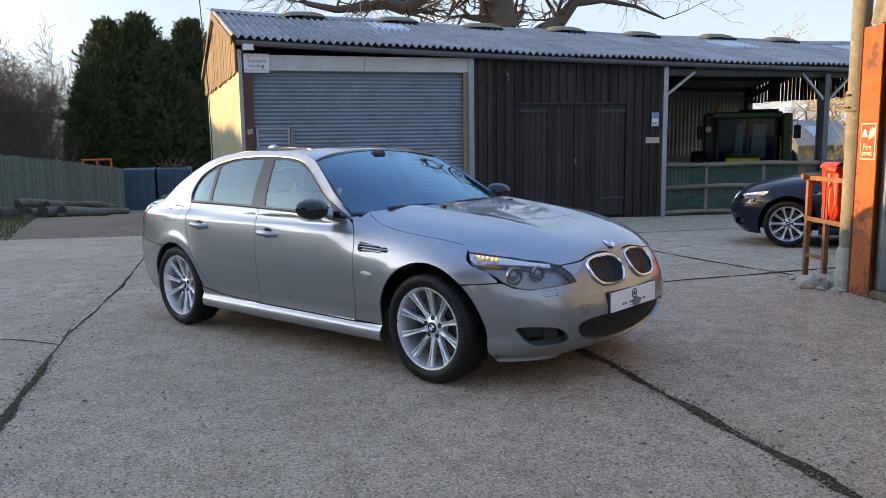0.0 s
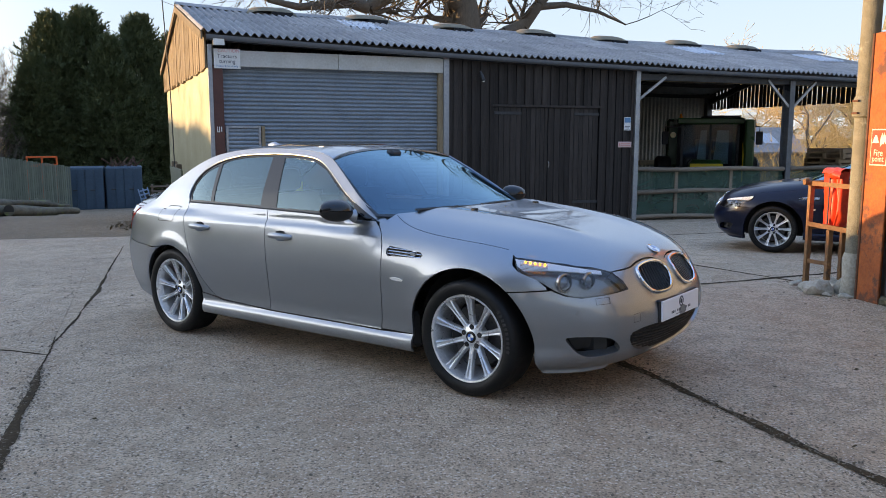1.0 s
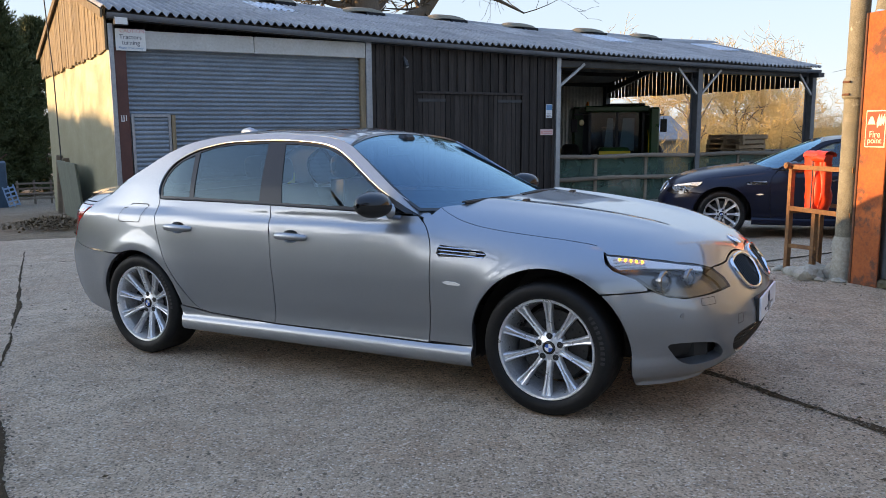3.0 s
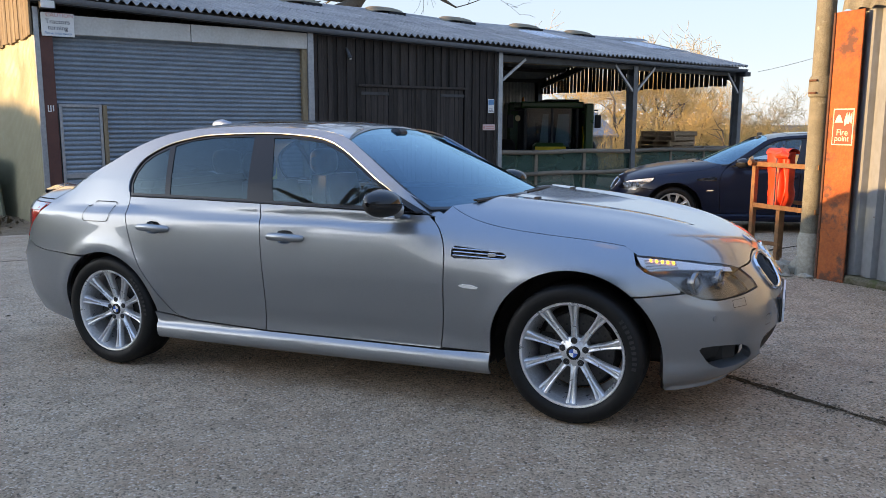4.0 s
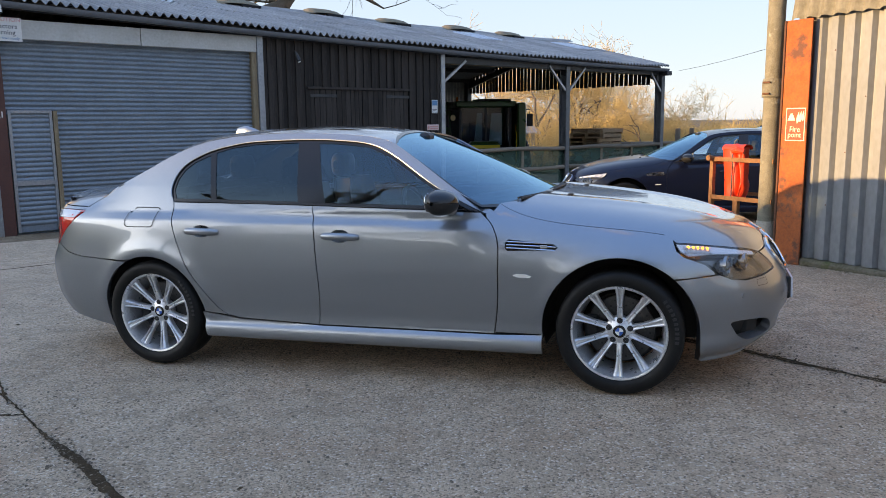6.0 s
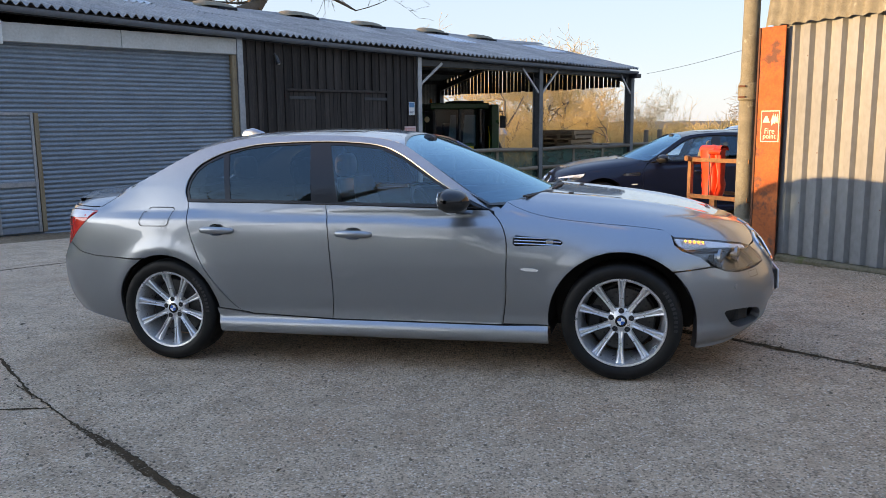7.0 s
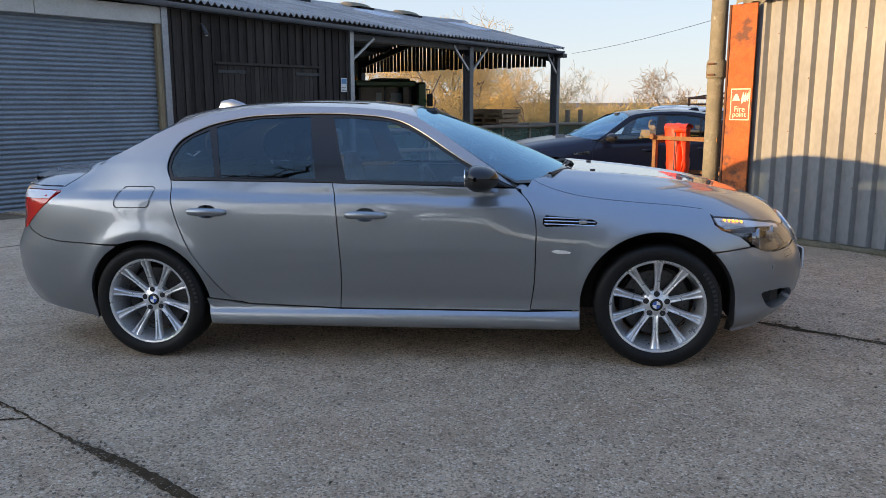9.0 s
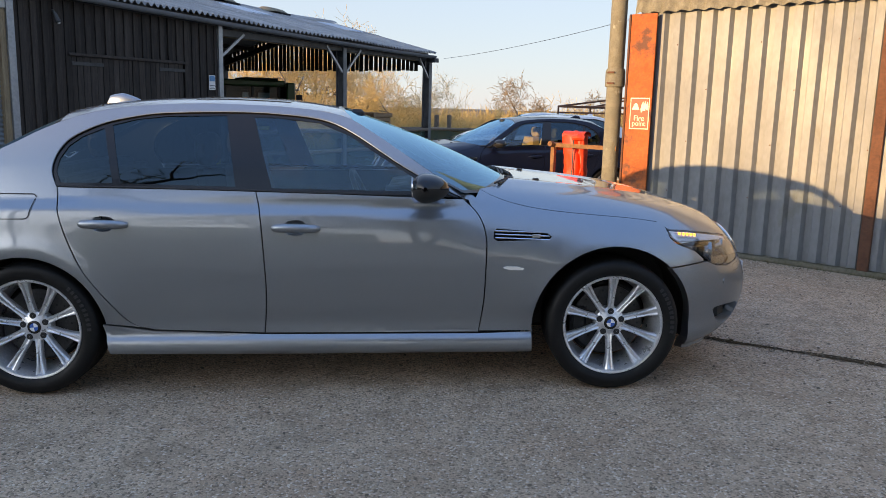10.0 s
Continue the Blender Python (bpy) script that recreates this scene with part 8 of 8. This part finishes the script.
# ---- wheels ----
def wheel_parts(holder):
    """Outward is -y; the wheel turns about y at the origin."""
    part("tyre", Geo().lathe([(0.246, -0.100), (0.258, -0.116), (0.285, -0.126), (0.312, -0.122), (0.326, -0.110), (0.333, -0.092), (0.334, -0.05), (0.334, 0.05), (0.333, 0.09), (0.312, 0.12), (0.27, 0.122), (0.246, 0.10)], 72, "y", True), TYRE, holder, "low-profile black tyre", smooth=50)
    part("rim", Geo().lathe([(0.248, -0.1), (0.2535, -0.109), (0.250, -0.1125), (0.241, -0.110), (0.236, -0.098), (0.233, -0.075), (0.228, -0.06)], 72, "y"), ALLOY, holder, "silver alloy rim", smooth=40)
    part("barrel", Geo().lathe([(0.228, -0.062), (0.220, 0.0), (0.212, 0.08), (0.25, 0.10)], 56, "y"), ALLOY, holder, "bright inner barrel of the wheel", smooth=40)
    sp = Geo()
    rows = []
    for i in range(13):
        t = i / 12
        r = 0.050 + (0.239 - 0.050) * t
        w = 0.0128 + 0.006 * (1 - t) ** 3 + 0.0150 * t ** 3
        y = -0.052 - 0.026 * math.sin(t * math.pi * 0.55) - 0.022 * t ** 3
        row = []
        for u, d in ((-1.0, 0.034), (-0.98, 0.012), (-0.86, 0.004), (-0.58, 0.0), (-0.30, 0.003), (-0.15, 0.017), (0.15, 0.017), (0.30, 0.003), (0.58, 0.0), (0.86, 0.004), (0.98, 0.012), (1.0, 0.034)):
            gd = d if d != 0.017 else 0.005 + 0.013 * ease((t - 0.3) / 0.25) * ease((1.0 - t) / 0.06)
            row.append((u * w, y + gd, r))
        rows.append(row)
    sp.grid(rows)
    me = sp.mesh("spoke", 40, True)
    for k in range(10):
        a = k * math.pi / 5
        o = part("spoke", me, ALLOY, holder)
        o.matrix_basis = Matrix.Rotation(a, 4, "Y")
    part("hub", Geo().lathe([(0.001, -0.060), (0.036, -0.060), (0.040, -0.057), (0.066, -0.052), (0.076, -0.045), (0.078, 0.0)], 40, "y"), ALLOY, holder, smooth=40)
    bolt = Geo().lathe([(0.001, -0.058), (0.009, -0.058), (0.0095, -0.0565), (0.0155, -0.0565), (0.0162, -0.054), (0.0165, -0.04)], 16, "y").mesh("wheel_bolt", 40, True)
    for k in range(5):
        o = part("wheel_bolt", bolt, MATT_BLACK, holder)
        a = k * 2 * math.pi / 5
        o.matrix_basis = pose(0.058 * math.sin(a), 0, 0.058 * math.cos(a))
    cap = part("centre_cap", Geo().lathe([(0.001, -0.0645), (0.030, -0.0645), (0.0335, -0.0625), (0.0345, -0.055)], 32, "y"), GLOSS_BLACK, holder, "round centre badge", smooth=40)
    for k in range(4):
        a0 = k * math.pi / 2
        q = Geo().add([(0, -0.0655, 0)] + [(0.021 * math.cos(a0 + t), -0.0655, 0.021 * math.sin(a0 + t)) for t in np.linspace(0, math.pi / 2, 7)], [(0, i, i + 1) for i in range(1, 7)])
        part("badge_quarter", q, BLUE_ENAMEL if k % 2 else WHITE_ENAMEL, cap)
    q = Geo().lathe([(0.075, 0.010), (0.178, 0.010), (0.178, 0.034), (0.075, 0.034)], 48, "y", True)
    disc = part("brake_disc", q, DISC, holder, "drilled steel brake disc", smooth=40)
    hole = Geo().lathe([(0.001, 0.009), (0.0055, 0.009)], 8, "y").mesh("drill_hole", False, False)
    for k in range(30):
        a = k * math.pi / 15
        o = part("drill_hole", hole, MATT_BLACK, disc)
        r = (0.105, 0.130, 0.155)[k % 3]
        o.matrix_basis = pose(r * math.sin(a), 0, r * math.cos(a))
    q = Geo().box((-0.19, -0.005, -0.07), (-0.11, 0.06, 0.07), 0.02)
    part("brake_caliper", q, MATT_BLACK, holder)
    part("back_plate", Geo().lathe([(0.001, 0.06), (0.19, 0.06), (0.205, 0.08)], 32, "y"), MATT_BLACK, holder)
    for k in range(10):
        a = 0.9 + k * 0.085
        o = part("sidewall_mark", Geo().box((-0.008, -0.1265, 0.286), (0.006, -0.1235, 0.306), 0.0008), RUBBER, holder)
        o.matrix_basis = Matrix.Rotation(a, 4, "Y")


def place_wheel(x, y, turn, spin):
    """One wheel in its well; a little steer turns the front pair."""
    w = new("wheel")
    w.parent = car
    out = 0 if y < 0 else 180
    w.matrix_basis = pose(x, y, 0.333, 0, 0, out + turn) @ Matrix.Rotation(spin, 4, "Y")
    wheel_parts(w)
    return w


place_wheel(HUB_F[0], -0.792, 0, 0.02)
place_wheel(HUB_F[0], 0.792, 0, 0.3)
place_wheel(0.0, -0.785, 0, -0.10)
place_wheel(0.0, 0.785, 0, 0.5)
for hx, r in ((HUB_F[0], 0.415), (0.0, 0.385)):
    for s in (-1, 1):
        q = Geo()
        q.grid([[(hx + r * math.cos(a), s * yy, 0.33 + r * math.sin(a)) for a in np.linspace(-0.25, math.pi + 0.25, 24)] for yy in (0.45, 0.80 if hx > 1 else 0.83)])
        q.add([(hx + r * math.cos(a), s * 0.45, 0.33 + r * math.sin(a)) for a in np.linspace(-0.25, math.pi + 0.25, 24)], [tuple(range(24))])
        part("wheel_arch", q, MATT_BLACK, car, "dark wheel-arch liner")

# ---- underbody and cabin ----
q = Geo()
q.box((-0.78, -0.60, 0.24), (-0.42, 0.60, 0.60), 0.05).box((0.42, -0.80, 0.19), (2.44, 0.80, 0.42), 0.03).box((3.30, -0.60, 0.20), (3.58, 0.60, 0.55), 0.05).box((-0.45, -0.44, 0.2), (3.3, 0.44, 0.5), 0.03)
part("underbody", q, MATT_BLACK, car, "dark floor pan")
for s in (-1, 1):
    q = Geo()
    q.grid([[(x, s * (side(x, z) - 0.05), z) for x in np.linspace(0.45, 2.2, 14)] for z in np.linspace(0.35, 0.985, 7)])
    part("door_card", q, CABIN, car, "dark inner door trim", fix=False)
    q = Geo()
    q.grid([[(x, s * (side(x, z) - 0.03), z) for x in np.linspace(-0.75, 0.42, 10)] for z in np.linspace(0.70, 1.0, 4)])
    part("inner_panel", q, MATT_BLACK, car, fix=False)
q = Geo().grid([[(x, y, roof_z_car(x, y) - 0.035) for y in np.linspace(-0.56, 0.56, 13)] for x in np.linspace(0.10, 1.50, 12)])
part("headlining", q, LINING, car, smooth=60, fix=False)
part("parcel_shelf", Geo().box((-0.45, -0.62, 1.02), (0.12, 0.62, 1.06), 0.02), CABIN, car)
q = Geo()
rows = []
for yy in np.linspace(-0.72, 0.72, 17):
    hood_ = 0.05 * math.exp(-(((yy + 0.37) / 0.17) ** 2))
    rows.append([(1.72, yy, 0.62), (1.70, yy, 0.86), (1.74, yy, 0.94 + hood_), (1.95, yy, 0.965 + hood_ * 0.5), (2.36 - 0.2 * (yy / 0.72) ** 2, yy, 0.985)])
q.grid(rows)
part("dashboard", q, CABIN, car, "black dashboard", smooth=60, fix=False)
whl = new("steering_wheel", Geo().lathe([(0.185 + 0.014 * math.cos(a), 0.014 * math.sin(a)) for a in np.linspace(0, 2 * math.pi, 9)[:-1]], 36, "x", True).mesh("steering_wheel", True, True))
whl.data.materials.append(LEATHER)
whl.parent = car
whl.matrix_basis = pose(1.62, -0.37, 0.90, 0, -22, 0)
part("spoke_plate", Geo().box((-0.012, -0.17, -0.03), (0.012, 0.17, 0.02), 0.008).box((-0.03, -0.07, -0.07), (0.012, 0.07, 0.06), 0.02).box((-0.012, -0.02, -0.17), (0.012, 0.02, 0.0), 0.008), CABIN, whl, "padded wheel centre")


def seat(x, y, wide, back_lean, name="seat"):
    st = new(name)
    st.parent = car
    st.matrix_basis = pose(x, y, 0.40)
    q = Geo()
    rows = []
    for v in np.linspace(-1, 1, 11):
        prof = []
        for t in np.linspace(0, 1, 11):
            bol = 0.05 * abs(v) ** 3
            px = -0.10 - back_lean * 0.62 * t - 0.06 * math.sin(math.pi * t) + bol
            prof.append((px + 0.045, v * wide * (0.92 + 0.08 * math.sin(math.pi * t)) * (1 - 0.25 * max(0, t - 0.75) * 4 * 0.5), 0.10 + 0.60 * t))
        prof += [(px_ - 0.14 + 0.03 * abs(v) ** 2, py_, pz_) for px_, py_, pz_ in reversed(prof)]
        rows.append(prof)
    q.grid([r + [r[0]] for r in rows])
    q.add([Vector(p) for p in rows[0]], [tuple(range(len(rows[0])))])
    q.add([Vector(p) for p in rows[-1]], [tuple(range(len(rows[-1])))])
    part("backrest", q, LEATHER, st, "black leather backrest", smooth=50)
    part("cushion", Geo().box((-0.12, -wide, -0.05), (0.42, wide, 0.12), 0.05), LEATHER, st, smooth=50)
    for dy in ((0,) if wide < 0.4 else (-0.38, 0.38)):
        hx = -0.12 - back_lean * 0.62 - 0.02
        hd = Geo().grid([[(hx + 0.055 * math.copysign(abs(math.cos(a)) ** 0.7, math.cos(a)) * (1 - abs(v) ** 4) ** 0.3, dy + 0.135 * v, 0.79 + 0.09 * math.copysign(abs(math.sin(a)) ** 0.75, math.sin(a)) * (1 - abs(v) ** 4) ** 0.3) for a in np.linspace(0, 2 * math.pi, 21)] for v in np.linspace(-0.99, 0.99, 11)])
        part("headrest", hd, LEATHER, st, "padded headrest", smooth=60)
        part("headrest_posts", Geo().tube([(hx, dy - 0.05, 0.66), (hx, dy - 0.05, 0.76)], 0.007, 6).tube([(hx, dy + 0.05, 0.66), (hx, dy + 0.05, 0.76)], 0.007, 6), CHROME, st)
    return st


seat(1.18, -0.37, 0.25, 0.42, "front_seat")
seat(1.18, 0.37, 0.25, 0.42, "front_seat")
seat(0.28, 0.0, 0.62, 0.35, "rear_seat")
part("seat_tag", Geo().box((0.80, -0.30, 1.10), (0.81, -0.23, 1.17), 0.003), plain("yellow_tag", (0.75, 0.60, 0.08), 0.5), car, "small yellow tag on the belt")

# ---- dark coupe behind: same maker's shape, shorter ----
other = copy_thing(car, pose(0, 0, 0))
tagged(other, label="glossy blue-black car parked beside the shed", category="car")
other.name = "black_car"
SX = 2.761 / 2.887
for o in other.children_recursive:
    if o.type == "MESH":
        for sl in o.material_slots:
            if sl.material == PAINT:
                sl.link = "OBJECT"
                sl.material = BLACK_PAINT
for o in list(other.children_recursive):
    if o.name.startswith(("amber_diode", "number_plate", "plinth", "emblem", "printed_bar", "seat_tag")):
        bpy.data.objects.remove(o)
other.matrix_basis = pose(7.84, 9.12, -0.125, 0, 0, 135) @ pose(-HUB_F[0] * SX, -0.80, 0) @ Matrix.Diagonal((SX, 0.975, 0.965, 1))

# ---- two pale cars and a frame beyond the dark car ----
PALE_PAINT = car_paint("pale_silver_paint", (0.50, 0.52, 0.55), (0.58, 0.60, 0.62), 0.5, 0.35)
TAN = material("tan_leather", (0.34, 0.24, 0.11), 0.55, second=(0.27, 0.19, 0.085), scale=9, detail=60, bump=0.08)


def recolour(thing_, old, fresh):
    for o in thing_.children_recursive:
        if o.type == "MESH":
            for sl in o.material_slots:
                if sl.material == old:
                    sl.link = "OBJECT"
                    sl.material = fresh


estate = copy_thing(other, pose(12.3, 10.45, gz(12.3, 10.45), 0, 0, 150) @ pose(-HUB_F[0], 0, 0) @ Matrix.Diagonal((1, 1, 1.06, 1)))
recolour(estate, BLACK_PAINT, PALE_PAINT)
tagged(estate, label="pale silver car parked beyond the dark car", category="car")
estate.name = "pale_car"
van = copy_thing(other, pose(20.2, 13.1, gz(20, 13), 0, 0, 118) @ pose(-1.4, 0, 0) @ Matrix.Diagonal((1, 1, 1.22, 1)))
recolour(van, BLACK_PAINT, PALE_PAINT)
tagged(van, label="tall silver vehicle with roof seen over the dark car", category="car")
van.name = "silver_vehicle"
recolour(other, LEATHER, TAN)
gazebo = thing("canopy_frame", "thin brown bare steel canopy frame beyond the cars", "canopy frame", pose(19.4, 9.2, 0))
zt = 1.5
legs = [(-1.2, 2.0), (-1.2, -3.0), (1.5, 2.0), (1.5, -3.0)]
for lx, ly in legs:
    part("post", Geo().tube([(lx, ly, gz(19.4 + lx, 9.2 + ly) - 0.1), (lx, ly, zt)], 0.025, 6), RUST_DARK, gazebo)
for a, b in ((0, 1), (2, 3), (0, 2), (1, 3)):
    part("eaves_bar", Geo().tube([(*legs[a], zt), (*legs[b], zt)], 0.03, 6), RUST_DARK, gazebo)
    part("lower_bar", Geo().tube([(*legs[a], zt - 0.16), (*legs[b], zt - 0.16)], 0.02, 6), RUST_DARK, gazebo)
for lx, ly in legs:
    part("hip_bar", Geo().tube([(lx, ly, zt), (0.15, -0.5 if ly > 0 else -1.6, zt + 0.42)], 0.025, 6), RUST_DARK, gazebo)
part("ridge_bar", Geo().tube([(0.15, -0.5, zt + 0.42), (0.15, -1.6, zt + 0.42)], 0.025, 6), RUST_DARK, gazebo)
part("king_bar", Geo().tube([(0.15, -0.5, zt - 0.1), (0.15, -0.5, zt + 0.42)], 0.02, 6), RUST_DARK, gazebo)

# ---- grit, pebbles and dead leaves on the yard ----
rg = random.Random(99)
pv, pf_ = [], []
ico = bmesh.new()
bmesh.ops.create_icosphere(ico, subdivisions=1, radius=1)
base_v = [v.co.copy() for v in ico.verts]
base_f = [tuple(v.index for v in f.verts) for f in ico.faces]
ico.free()
for k in range(8500):
    px, py = rg.uniform(-2.6, 6.5), rg.uniform(1.6, 12.0)
    if k % 3 == 0:
        px = (2.45 if k % 2 else -1.1) + rg.gauss(0, 0.25)
    r = 0.0022 + 0.0075 * rg.random() ** 3
    z = gz(px, py)
    n = len(pv)
    a = rg.uniform(0, 6.28)
    c, s = math.cos(a), math.sin(a)
    fx, fy = rg.uniform(0.7, 1.5), rg.uniform(0.6, 1.0)
    pv += [(px + r * (v.x * fx * c - v.y * fy * s), py + r * (v.x * fx * s + v.y * fy * c), z + r * 0.35 + r * v.z * 0.6) for v in base_v]
    pf_ += [tuple(i + n for i in f) for f in base_f]
for k in range(2600):
    jx, jy = (-1.1, rg.uniform(1.5, 6.2)) if k % 2 else (2.45, rg.uniform(1.2, 6.8))
    px, py, r = jx + rg.gauss(0, 0.035), jy, 0.0015 + 0.006 * rg.random() ** 2
    z = gz(px, py) + 0.003
    n = len(pv)
    pv += [(px + r * v.x * 1.2, py + r * v.y, z + r * v.z * 0.7) for v in base_v]
    pf_ += [tuple(i + n for i in f) for f in base_f]
PEBBLE = material("loose_grit", (0.30, 0.23, 0.17), 0.9, second=(0.08, 0.06, 0.045), scale=9, detail=60, bump=0.0)
tagged(part("grit", Geo().add(pv, pf_), PEBBLE, None, "loose grit and small stones on the concrete", fix=False), category="gravel", kind="stuff")
lv, lf = [], []
for k in range(150):
    if k < 60:
        px, py = 2.45 + rg.gauss(0, 0.04), rg.uniform(1.8, 7.0)
    elif k < 100:
        p = SHED @ Vector((rg.uniform(-1.2, 4.0), -abs(rg.gauss(0.05, 0.12)), 0))
        px, py = p.x, p.y
    else:
        px, py = rg.uniform(-2.5, 6), rg.uniform(2, 11)
    z = gz(px, py) + 0.004
    L, w, a = rg.uniform(0.008, 0.026), rg.uniform(0.004, 0.010), rg.uniform(0, 6.28)
    c, s = math.cos(a), math.sin(a)
    n = len(lv)
    for u, v, h in ((-1, 0, 0.002), (-0.2, 1, 0.010), (1, 0, 0.004), (-0.2, -1, 0.008), (0, 0, 0.0)):
        lv.append((px + (u * L * c - v * w * s), py + (u * L * s + v * w * c), z + h * rg.uniform(0.6, 1.4)))
    lf += [(n, n + 3, n + 4), (n + 3, n + 2, n + 4), (n + 2, n + 1, n + 4), (n + 1, n, n + 4)]
LEAF = material("dead_leaf", (0.16, 0.11, 0.06), 0.8, second=(0.09, 0.062, 0.035), scale=12, detail=60, bump=0.0)
tagged(part("dead_leaves", Geo().add(lv, lf), LEAF, None, "scattered dead leaves along the joints", fix=False), category="leaf", kind="stuff")
# leaf litter swept into a low heap beside the gable
lv, lf = [], []
for k in range(2600):
    u, v = rg.gauss(0, 0.5), rg.gauss(0, 0.5)
    px, py = -0.15 + 0.62 * u, 16.95 + 1.25 * v
    z = gz(px, py) + 0.01 + 0.13 * math.exp(-(u * u + v * v) * 1.4) * rg.uniform(0.5, 1.1)
    L, w, a, tilt = rg.uniform(0.02, 0.06), rg.uniform(0.012, 0.028), rg.uniform(0, 6.28), rg.gauss(0, 0.5)
    c, sn = math.cos(a), math.sin(a)
    n = len(lv)
    for e, f in ((-1, 0), (0, 1), (1, 0), (0, -1)):
        lv.append((px + e * L * c - f * w * sn, py + e * L * sn + f * w * c, z + tilt * e * L))
    lf.append((n, n + 1, n + 2, n + 3))
tagged(part("leaf_litter", Geo().add(lv, lf), LEAF, None, "dark brown dead leaves heaped by the gable wall", fix=False), category="leaf litter", kind="stuff")
# weeds at the shed's foot and in the joints
wv_, wf_ = [], []
for k in range(950):
    if k < 700:
        p = SHED @ Vector((rg.uniform(0.1, 5.0), -0.03 - abs(rg.gauss(0, 0.05)), 0))
        px, py = p.x, p.y
    else:
        px, py = rg.uniform(3.9, 5.9), 7.1 + rg.gauss(0, 0.02)
    z = gz(px, py) - 0.01
    h, a = rg.uniform(0.008, 0.05 if k < 700 else 0.022), rg.uniform(0, 6.28)
    n = len(wv_)
    wv_ += [(px - 0.004 * math.cos(a), py - 0.004 * math.sin(a), z), (px + 0.004 * math.cos(a), py + 0.004 * math.sin(a), z), (px + rg.gauss(0, 0.015), py + rg.gauss(0, 0.015), z + h)]
    wf_.append((n, n + 1, n + 2))
tagged(part("weeds", Geo().add(wv_, wf_), GRASS, None, "low weeds in the joints and at the shed foot", fix=False), category="weeds", kind="stuff")
